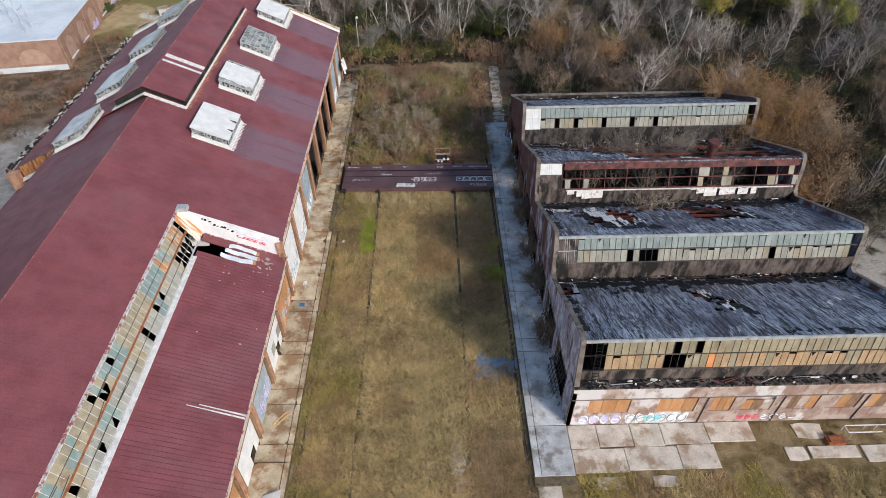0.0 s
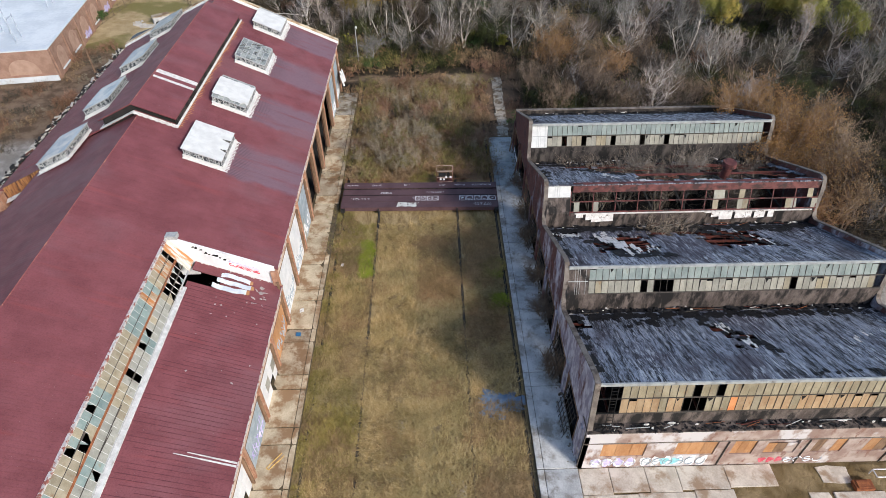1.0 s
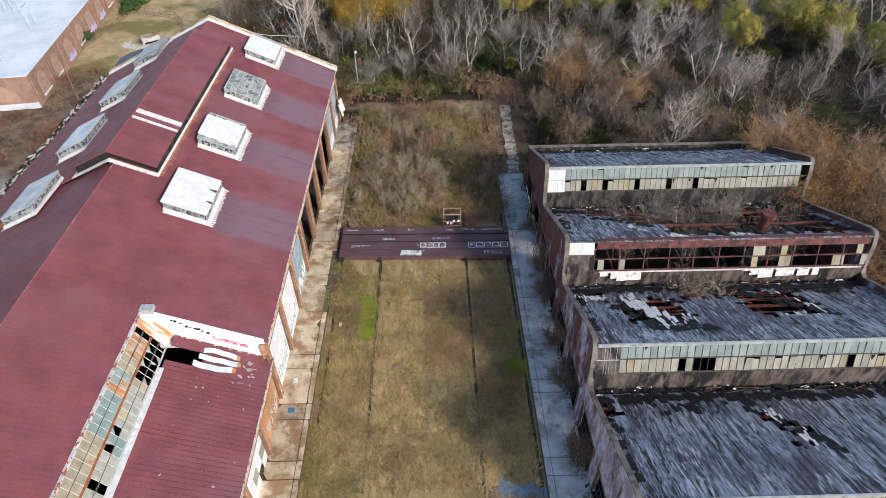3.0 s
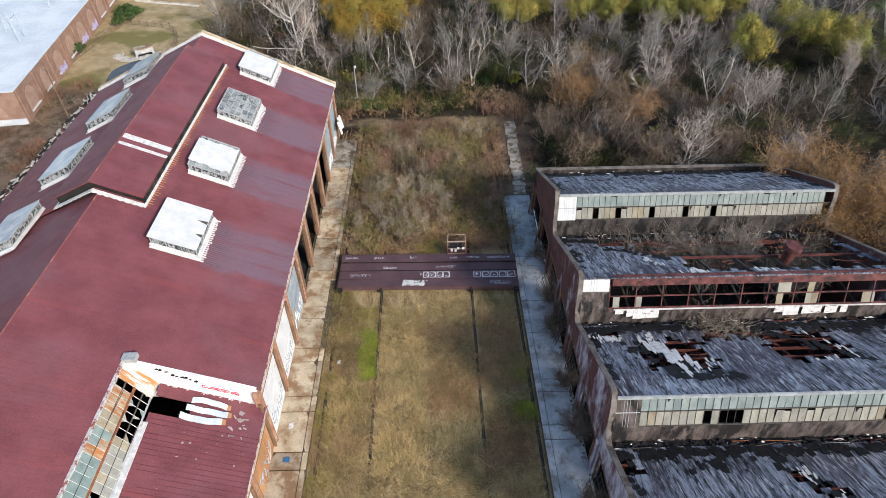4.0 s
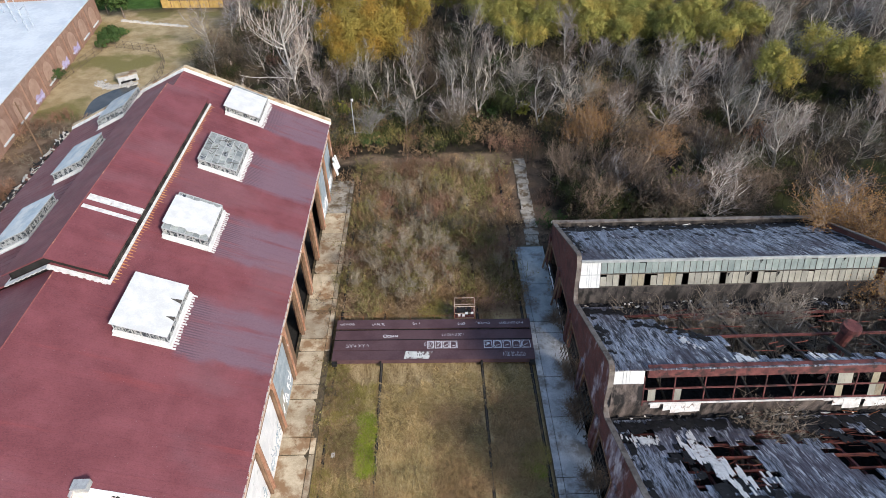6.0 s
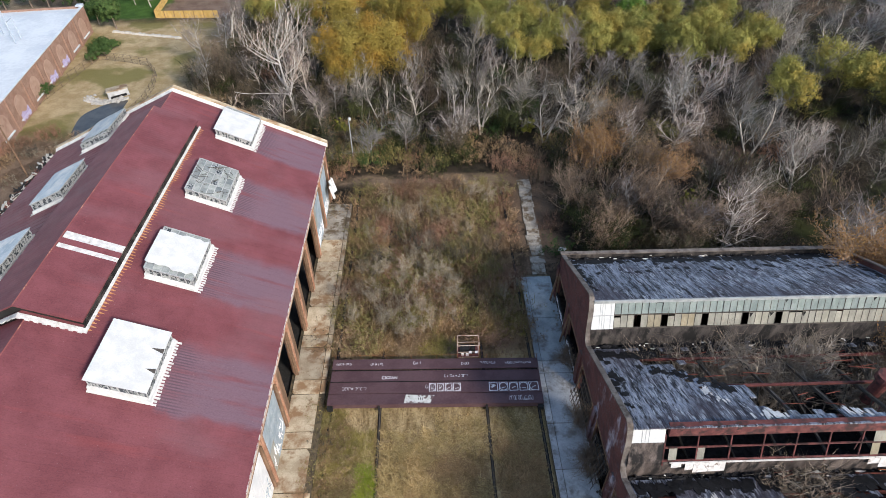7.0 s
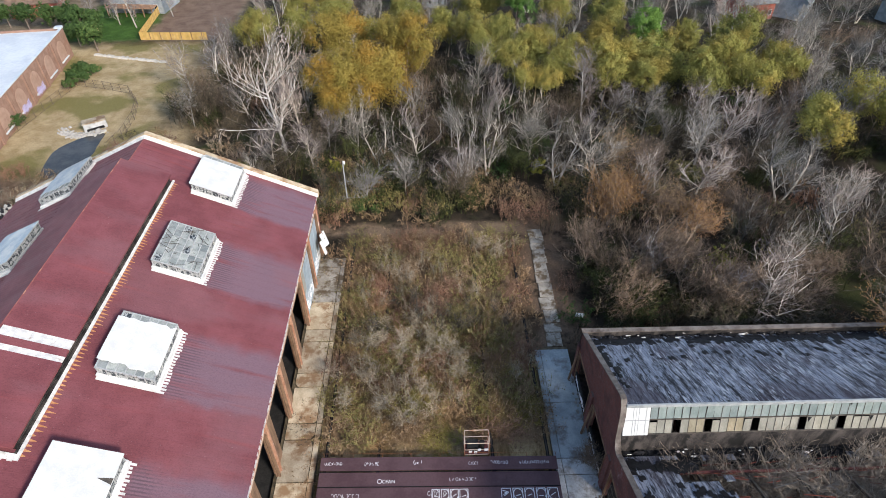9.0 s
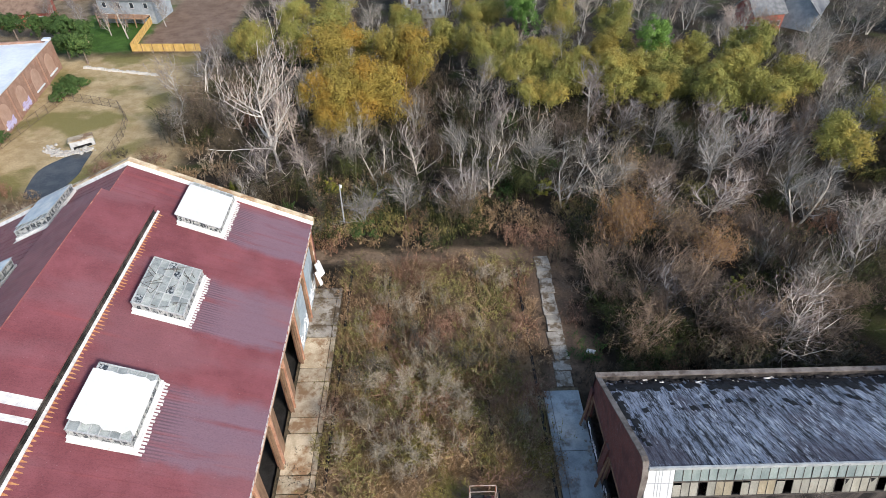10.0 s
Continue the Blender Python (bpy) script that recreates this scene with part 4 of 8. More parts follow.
m.hexa(((LX - 0.35, Y0, LZ - 0.1), (LX + 0.22, Y0, LZ - 0.2), (LX + 0.22, 48.6, LZ - 0.2), (LX - 0.35, 48.6, LZ - 0.1),
        (LX - 0.35, Y0, LZ + 0.14), (LX + 0.22, Y0, LZ + 0.02), (LX + 0.22, 48.6, LZ + 0.02), (LX - 0.35, 48.6, LZ + 0.14)))
part("flashing", m, WHITE_FLASH, strip, "white flashing at the head of the lower roof")
m = Mesh()
m.box(CX - 0.14, CX + 0.1, Y0, YC, roof_z(CX) - 0.12, roof_z(CX) + 0.1)
part("edge_trim", m, TRIM_PALE, strip, "flaking pale edge trim")

# end wall of the cut, white sheet
endw = thing("end_wall", (-23, YC, 0), "", "")
endw.parent = shop
endw.matrix_parent_inverse = Matrix.Translation(-shop.location)
endw["label"] = "white sheet end wall with faded red writing"
n = 8
for k in range(n):
    xa, xb = LX + (EX - 0.35 - LX) * k / n, LX + (EX - 0.35 - LX) * (k + 1) / n - 0.03
    m = Mesh()
    m.hexa(((xa, YC - 0.05, low_z(xa) - 0.3), (xb, YC - 0.05, low_z(xb) - 0.3), (xb, YC + 0.15, low_z(xb) - 0.3), (xa, YC + 0.15, low_z(xa) - 0.3),
            (xa, YC - 0.05, roof_z(xa) + 0.06), (xb, YC - 0.05, roof_z(xb) + 0.06), (xb, YC + 0.15, roof_z(xb) + 0.06), (xa, YC + 0.15, roof_z(xa) + 0.06)))
    part("wall_sheet", m, PANEL_WHITE, endw)
m = Mesh()
m.hexa(((CX, YC - 0.05, 9.0), (LX - 0.02, YC - 0.05, 9.0), (LX - 0.02, YC + 0.15, 9.0), (CX, YC + 0.15, 9.0),
        (CX, YC - 0.05, roof_z(CX) + 0.06), (LX - 0.02, YC - 0.05, roof_z(LX) + 0.06), (LX - 0.02, YC + 0.15, roof_z(LX) + 0.06), (CX, YC + 0.15, roof_z(CX) + 0.06)))
part("wall_sheet", m, PANEL_WHITE, endw)
# black flakes on the wall face give the darkness inside torn sheet
m = Mesh()
for k in range(9):
    xa = -27.2 + 0.36 * k + rng.uniform(-0.1, 0.1)
    zc = roof_z(xa) - 0.55 - 0.08 * k + rng.uniform(-0.15, 0.15)
    w, h = rng.uniform(0.2, 0.5), rng.uniform(0.08, 0.3)
    m.prism(((xa, zc), (xa + w * 0.6, zc - h * 0.4), (xa + w, zc + h * 0.2), (xa + w * 0.7, zc + h), (xa + w * 0.2, zc + h * 0.6)), "y", YC - 0.075, YC - 0.052)
tagged(part("torn_gap", m, BLACK, endw, "black patches for the shaded tears in the sheet"), kind="stuff")
m = Mesh()
for k in range(34):
    xa = LX + 0.3 + k * 0.25 + rng.uniform(-0.1, 0.1)
    if rng.random() < 0.55:
        continue
    m.slab(((xa, YC - 0.08 - rng.uniform(0.02, 0.25), low_z(xa) + 0.05), (xa + 0.18, YC - 0.08 - rng.uniform(0.02, 0.15), low_z(xa + 0.18) + 0.05), (xa + 0.22, YC - 0.07, low_z(xa + 0.22) + 0.07), (xa, YC - 0.07, low_z(xa) + 0.07)), 0.02)
tagged(part("flaking_edge", m, TRIM_PALE, endw, "flaking white and rusty edge"), kind="stuff")
m = Mesh()
m.box(-29.5, -28.3, YC - 0.3, YC + 0.5, roof_z(CX) - 0.2, roof_z(CX) + 0.32)
part("vent_box", m, LEAD, endw, "small grey box on the corner")
m = Mesh()
m.hexa(((CX, 51.0, TZ - 0.2), (BX, 51.0, BZ - 0.2), (BX, YC - 0.06, BZ - 0.2), (CX, YC - 0.06, TZ - 0.2),
        (CX, 51.0, TZ + 0.03), (BX, 51.0, BZ + 0.03), (BX, YC - 0.06, BZ + 0.03), (CX, YC - 0.06, TZ + 0.03)))
part("torn_lining", m, LINING, shop, "torn white and rusty lining board")

# loose sheets at the torn hole
rng = random.Random(11)
for k, (y0, x0, n, w) in enumerate(((51.3, -24.5, 6, 0.56), (50.45, -24.7, 7, 0.58), (49.55, -25.0, 7, 0.62))):
    m = Mesh()
    n += 2
    pts = [(x0 + i * 0.42, y0 + (0.16, -0.02, -0.14)[k] * math.sin(i * 0.5), low_z(x0 + i * 0.42) + 0.10 + 0.16 * abs(math.sin(i * 0.8 + k))) for i in range(n)]
    for a in pts:
        m.v += [a, (a[0], a[1] + w, a[2] + 0.06), (a[0], a[1], a[2] - 0.02), (a[0], a[1] + w, a[2] + 0.04)]
    for q in range(len(pts) - 1):
        a, b = 4 * q, 4 * q + 4
        m.f += [(a, b, b + 1, a + 1), (a + 2, a + 3, b + 3, b + 2), (a, a + 2, b + 2, b), (a + 1, b + 1, b + 3, a + 3)]
    m.f += [(0, 1, 3, 2), tuple(4 * len(pts) - 4 + q for q in (0, 2, 3, 1))]
    pl = part("peeled_sheet", m, PEELED, roof_low, "peeled bare metal sheet")
    m = Mesh()
    a = pts[-1]
    m.slab((a, (a[0] + 0.35, a[1] + 0.05, a[2] - 0.1), (a[0] + 0.3, a[1] + w - 0.05, a[2] - 0.06), (a[0], a[1] + w, a[2] + 0.06)), 0.02)
    part("curled_end", m, WOOD_ORANGE, pl, "tan curled sheet end")
m = Mesh()
for k in range(30):
    if k < 12:
        x0, y0, s = rng.uniform(-21.4, -19.0), rng.uniform(48.8, 52.0), rng.uniform(0.12, 0.36)
    else:
        x0, y0, s = rng.uniform(-25.5, -19.0), rng.uniform(38.0, 51.0), rng.uniform(0.05, 0.16)
    a = rng.uniform(0, 3)
    thin = rng.choice((0.25, 0.5, 0.9))
    ring = []
    for q in range(5):
        w = 2 * math.pi * (q + rng.uniform(-0.35, 0.35)) / 5
        r = s * rng.uniform(0.6, 1.3)
        u, v = r * math.cos(w), r * math.sin(w) * thin
        ring.append((x0 + u * math.cos(a) - v * math.sin(a), y0 + u * math.sin(a) + v * math.cos(a)))
    m.slab([(u, v, low_z(u) + 0.06 + rng.uniform(0, 0.06)) for u, v in ring], 0.025)
sc = part("sheet_scrap", m, SCRAP_GREY, roof_low, "scattered scraps of sheet")
tagged(sc, kind="stuff")
m = Mesh()
for dy in (0.0, 0.32):
    xa, xb = -23.4 + dy * 3, EX - 0.05
    m.hexa(((xa, 30.35 + dy, low_z(xa)), (xb, 30.15 + dy, low_z(xb)), (xb, 30.33 + dy, low_z(xb)), (xa, 30.42 + dy, low_z(xa)),
            (xa, 30.35 + dy, low_z(xa) + 0.045), (xb, 30.15 + dy, low_z(xb) + 0.045), (xb, 30.33 + dy, low_z(xb) + 0.045), (xa, 30.42 + dy, low_z(xa) + 0.045)))
part("bare_batten", m, WHITE_FLASH, roof_low, "bare white strip in the red sheets")
m = Mesh()
y = Y0
while y < Y1 - 1:
    top = (LE if y < YC else EZ)
    ln = rng.uniform(1.5, 6)
    m.box(EX - 0.02, EX + 0.04, y, min(y + ln, Y1), top - 0.2, top + 0.02)
    y += ln + rng.uniform(0.05, 0.6)
part("eaves_trim", m, TRIM_PALE, shop, "broken pale and rusty eaves trim")

# ---- bays of the eastern wall ----
PY = [YC + 6.75 * k for k in range(-9, 10)]
for k, y in enumerate(PY):
    top = (LE if y < YC - 1 else EZ) - 0.24
    m = Mesh()
    for dy, out in ((-0.34, 0.14), (-0.13, 0.27), (0.13, 0.14)):
        m.box(-19.3, -18.8 + out, y + dy, y + dy + 0.24, 0.3, top - 0.05)
    pil = part("pilaster", m, BRICK_ORANGE, shop, "stepped orange brick pilaster")
    m = Mesh()
    m.box(-18.78, -18.55, y - 0.72, y - 0.57, 0.3, top - 1.4)
    part("door_post", m, WOOD_BROWN, pil, "brown timber door post")

for k in range(-9, 9):
    ya, yb = YC + 6.75 * k + 0.75, YC + 6.75 * (k + 1) - 0.75
    top = (LE if k < 0 else EZ) - 1.76
    if k < 0:
        mode = ("glass", "lilac", "glass", "ply")[k % 4]
    else:
        mode = ("white", "white", "blue", "open", "open", "open", "open", "blue", "blue")[k]
    m = Mesh()
    m.box(-18.98, -18.84, ya - 0.2, ya, 0.3, top)
    m.box(-18.98, -18.84, yb, yb + 0.2, 0.3, top)
    m.box(-18.98, -18.84, ya, yb, top - 0.25, top)
    dw = part("doorway", m, WOOD_BROWN, shop, {"open": "open dark bay doorway in a timber frame"}.get(mode, "boarded bay doorway in a timber frame"))
    if mode == "open":
        m = Mesh()
        m.box(-18.94, -18.86, ya + 0.01, ya + 1.2, 0.32, top - 0.3)
        part("door_leaf", m, WOOD_BROWN, dw, "brown timber door leaf")
        continue
    mat = {"white": PANEL_WHITE, "blue": PANEL_BLUE, "glass": PANEL_WHITE, "lilac": PANEL_BLUE, "ply": WOOD_ORANGE}[mode]
    nx = 4 if mode == "glass" else 3
    w = (yb - ya) / nx
    rows = 3 if mode == "glass" else 2
    hz = (top - 0.27 - 0.32) / rows
    for i in range(nx):
        for j in range(rows):
            if mode == "glass" and (i, j) == (2, 0):
                continue
            m = Mesh()
            m.box(-18.93, -18.88, ya + i * w + 0.03, ya + (i + 1) * w - 0.03, 0.32 + j * hz + 0.03, 0.32 + (j + 1) * hz - 0.03)
            part("panel", m, mat if rng.random() < 0.9 else STRIP_GREY, dw)
    if mode != "glass":
        # spray-painted letters, nothing legible
        m = Mesh()
        for i in range(7):
            yy = ya + 0.3 + i * (yb - ya - 0.6) / 7
            h = rng.uniform(1.3, 2.1)
            for q in range(4):
                a = rng.uniform(0, math.pi)
                cy, cz = yy + rng.uniform(0.15, 0.5), 1.1 + rng.uniform(0, 1) * h
                dy, dz = 0.28 * math.cos(a), 0.45 * math.sin(a)
                m.tube((-18.87, cy - dy, cz - dz), (-18.87, cy + dy, cz + dz), 0.05, sides=4)
        part("painted_mark", m, LILAC_PAINT if mode == "lilac" else CHALK if mode == "blue" else PANEL_BLUE, dw, "illegible spray-painted marks")

# white banner scrap at the far bay
m = Mesh()
for i in range(6):
    y0 = 110.0 + 0.42 * i
    x0 = -18.1 + 0.25 * math.sin(i * 1.3)
    x1 = -18.1 + 0.25 * math.sin((i + 1) * 1.3)
    m.slab(((x0, y0, 5.2 + 0.3 * (i % 2)), (x0 + 0.5, y0, 2.9), (x1 + 0.5, y0 + 0.42, 2.9), (x1, y0 + 0.42, 5.2)), 0.03)
tagged(part("torn_banner", m, WHITE_METAL, shop, "torn white sheet hanging at a bay"), kind="stuff")
m = Mesh()
m.box(WX - 0.3, WX + 0.9, YW - 1.3, YW - 0.1, 0, EZ - 0.1)
m.box(WX - 0.4, WX + 1.0, YW - 1.4, YW + 0.0, EZ - 0.1, EZ + 0.1)
part("corner_pier", m, BRICK_ORANGE, shop, "orange brick corner pier")
m = Mesh()
for k in range(15):
    xa, xb = -57.6 + 0.45 * k, -57.6 + 0.45 * (k + 1) - 0.04
    m.hexa(((xa, YW - 0.28 - 0.03 * (k % 2), roof_z(xa) - 1.9), (xb, YW - 0.28 - 0.03 * (k % 2), roof_z(xb) - 1.9), (xb, YW - 0.1, roof_z(xb) - 1.9), (xa, YW - 0.1, roof_z(xa) - 1.9),
            (xa, YW - 0.28 - 0.03 * (k % 2), roof_z(xa) + 0.12), (xb, YW - 0.28 - 0.03 * (k % 2), roof_z(xb) + 0.12), (xb, YW - 0.1, roof_z(xb) + 0.12), (xa, YW - 0.1, roof_z(xa) + 0.12)))
ce = part("corrugated_end", m, RUST_STREAK, shop, "rusty corrugated end sheet")
tagged(ce, kind="stuff")
# crumbled parapet along the western eave
for mat, lab, cnt, zz in ((STONE, "crumbled pale parapet along the western eave", 120, 0.0), (DARK_WALL, "dark rubble and broken boards along the western eave", 130, 0.08)):
    m = Mesh()
    for k in range(cnt):
        x0, y0 = WX - 0.75 + rng.uniform(-0.45, 0.65), rng.uniform(YW, Y1 - 0.6)
        ln, w, a, h = rng.uniform(0.15, 0.8), rng.uniform(0.06, 0.2), rng.gauss(1.57, 0.5), EZ - 0.35 + zz + rng.uniform(0, 0.3)
        c, d = math.cos(a), math.sin(a)
        m.slab([(x0 + u * ln * c - v * w * d, y0 + u * ln * d + v * w * c, h + rng.uniform(-0.05, 0.12)) for u, v in ((-1, -1), (1, -0.7), (0.9, 1), (-0.8, 0.8))], 0.12)
    tagged(part("crumbled_parapet", m, mat, shop, lab), kind="stuff")
m = Mesh()
m.box(WX - 1.25, WX - 0.02, YW, Y1 - 0.6, 0, EZ - 0.42)
part("parapet_wall", m, BRICK_DARK, shop, "dark brick wall under the western eave")
m = Mesh()
for k in range(9):
    xa = -57.8 + 0.75 * k
    m.slab(((xa, YW - 0.9, roof_z(xa) - 1.8), (xa + 0.7, YW - 0.9, roof_z(xa + 0.7) - 1.8), (xa + 0.7, YW - 0.3, roof_z(xa + 0.7) - 1.5), (xa, YW - 0.3, roof_z(xa) - 1.5)), 0.05)
tagged(part("white_flashing", m, WHITE_FLASH, shop, "pale flashing below the end sheet"), kind="stuff")


# ---- the burnt sawtooth shed ----
PK = [34.5, 49.3, 63.85, 78.65]
VL = [47.3, 61.9, 76.6, 91.0]
SX0, SX1 = 13.95, 48.7
HI, LO = 12.45, 6.85
rng = random.Random(21)
shed = thing("sawtooth_shed", (31, 62, 0), "burnt-out brick shed with a sawtooth roof", "building")


def saw_z(k, y):
    return HI - (HI - LO) * (y - PK[k]) / (VL[k] - PK[k])


# profile of the parapets: follows the roof slopes, dips and climbs again in curves
prof = [(34.0, 12.9)]
for k in range(4):
    prof += [(PK[k] + 0.5, 12.85), (PK[k] + 1.2, 12.6), (VL[k] - 1.0, 7.95), (VL[k] - 0.2, 7.6)]
    if k < 3:
        prof += [(VL[k] + 0.35, 7.75), (VL[k] + 0.75, 8.5), (PK[k + 1] - 0.75, 11.4), (PK[k + 1] - 0.35, 12.5), (PK[k + 1] + 0.0, 12.85)]
prof += [(91.25, 7.55)]


def parapet(xa, xb, name, label):
    m = Mesh()
    m.prism([(32.95, 6.0)] + [(91.25, 6.0)] + prof[::-1], "x", xa, xb)
    wall = part(name, m, BRICK_SHED, shed, label)
    m = Mesh()
    for (ya, za), (yb, zb) in zip(prof, prof[1:]):
        m.hexa(((xa - 0.05, ya, za - 0.02), (xb + 0.05, ya, za - 0.02), (xb + 0.05, yb, zb - 0.02), (xa - 0.05, yb, zb - 0.02),
                (xa - 0.05, ya, za + 0.1), (xb + 0.05, ya, za + 0.1), (xb + 0.05, yb, zb + 0.1), (xa - 0.05, yb, zb + 0.1)))
    m.hexa(((xa - 0.05, 32.85, 6.9), (xb + 0.05, 32.85, 6.9), (xb + 0.05, 33.1, 6.9), (xa - 0.05, 33.1, 6.9), (xa - 0.05, 33.88, 13.0), (xb + 0.05, 33.88, 13.0), (xb + 0.05, 34.1, 13.0), (xa - 0.05, 34.1, 13.0)))
    part("coping", m, COPING, wall, "grey coping stones")
    return wall


west = parapet(SX0 - 0.42, SX0, "wall", "brick side wall with flaking whitewash")
parapet(SX1, SX1 + 0.42, "wall", "brick side wall with a stepped parapet")
m = Mesh()
m.box(SX0 - 0.42, SX1 + 0.42, 90.95, 91.4, 0, 7.62)
back = part("wall", m, SOOT_AND_SHADE, shed, "soot-stained back wall")
m = Mesh()
m.box(SX0 - 0.52, SX1 + 0.52, 90.9, 91.45, 7.62, 7.76)
part("coping", m, COPING, back, "grey coping stones")
m = Mesh()
m.box(SX1, SX1 + 0.42, 32.7, 91.0, 0, 6.0)
part("wall", m, BRICK_SHED, shed, "brick eastern wall")

# west wall below: piers, door openings, lintels
OPEN = []
y = 33.9
m = Mesh()
for k in range(8):
    ya = 34.6 + 7.1 * k
    OPEN.append((ya + 0.9, ya + 6.2))
edges = [32.7] + [v for o in OPEN for v in o] + [91.25]
for a, b in zip(edges[::2], edges[1::2]):
    m = Mesh()
    m.box(SX0 - 0.42, SX0, a, b, 0, 6.0)
    m.box(SX0 - 0.62, SX0 - 0.422, (a + b) / 2 - 0.35, (a + b) / 2 + 0.35, 0, 5.7)
    part("pier", m, BRICK_SHED, shed, "brick pier between the doorways")
for a, b in OPEN:
    m = Mesh()
    m.box(SX0 - 0.42, SX0, a, b, 4.9, 5.995)
    part("lintel", m, BRICK_SHED, shed, "brick lintel over a doorway")
for k, (a, b) in enumerate(OPEN):
    m = Mesh()
    m.box(SX0 - 0.5, SX0 - 0.425, a - 0.12, b + 0.12, 4.75, 4.95)
    for yy in (a, b - 0.12):
        m.box(SX0 - 0.5, SX0 - 0.3, yy, yy + 0.12, 0.3, 4.75)
    dw = part("doorway", m, WOOD_BROWN, shed, "open dark shed doorway")
    if k in (0, 1, 3, 4, 5):
        # rusted steel lattice leaning in the opening
        m = Mesh()
        lean = 0.9 if k != 3 else 0.3
        for i in range(7):
            yy = a + 0.4 + i * (b - a - 0.8) / 6 * 0.8
            m.tube((SX0 - 0.6 - lean, yy, 0.3), (SX0 - 0.5, yy + 0.3, 4.2), 0.045, sides=4)
        for i in range(6):
            f = i / 5
            m.tube((SX0 - 0.6 - lean * (1 - f), a + 0.3, 0.35 + 3.8 * f), (SX0 - 0.6 - lean * (1 - f), a + 0.4 + (b - a) * 0.75, 0.35 + 3.8 * f), 0.04, sides=4)
        part("lattice", m, BAR_DARK, dw, "dark rusted steel window lattice")
    if k in (6, 7):
        m = Mesh()
        m.box(SX0 - 0.4, SX0 - 0.2, a + 0.15, b - 0.15, 0.3, 1.5)
        bar = part("low_barrier", m, DARK_WALL, dw, "low dark barrier with white marks")
        m = Mesh()
        for i in range(12):
            yy = a + 0.3 + i * (b - a - 0.8) / 12
            m.tube((SX0 - 0.41, yy, rng.uniform(0.5, 0.9)), (SX0 - 0.41, yy + 0.3, rng.uniform(0.8, 1.4)), 0.06, sides=4)
        part("painted_mark", m, CHALK, bar, "illegible white marks")
        m = Mesh()
        m.tube((SX0 - 1.2, b - 0.4, 0.3), (SX0 - 0.5, b + 0.2, 4.8), 0.13, sides=6)
        part("leaning_post", m, WOOD_BROWN, dw, "leaning grey timber post")

# floor and dim interior
m = Mesh()
m.box(SX0 + 0.02, SX1 - 0.02, 33.0, 90.9, 0.02, 0.3)
part("shed_floor", m, CHAR, shed, "rubble-strewn floor")

# roofs, sheet by sheet, with the holes left out
HOLES = {0: [(29.0, 30.2, 41.3, 44.6), (30.0, 31.6, 39.6, 42.2), (14.0, 15.2, 43.0, 46.6)],
         1: [(18.6, 25.2, 53.0, 58.4), (32.0, 39.6, 54.2, 60.0), (14.6, 17.6, 58.4, 61.0), (26.6, 31.6, 58.4, 61.9)],
         2: [(26.4, 48.0, 65.0, 76.6), (22.2, 26.4, 69.6, 76.6), (18.5, 22.2, 73.2, 76.6)],
         3: []}
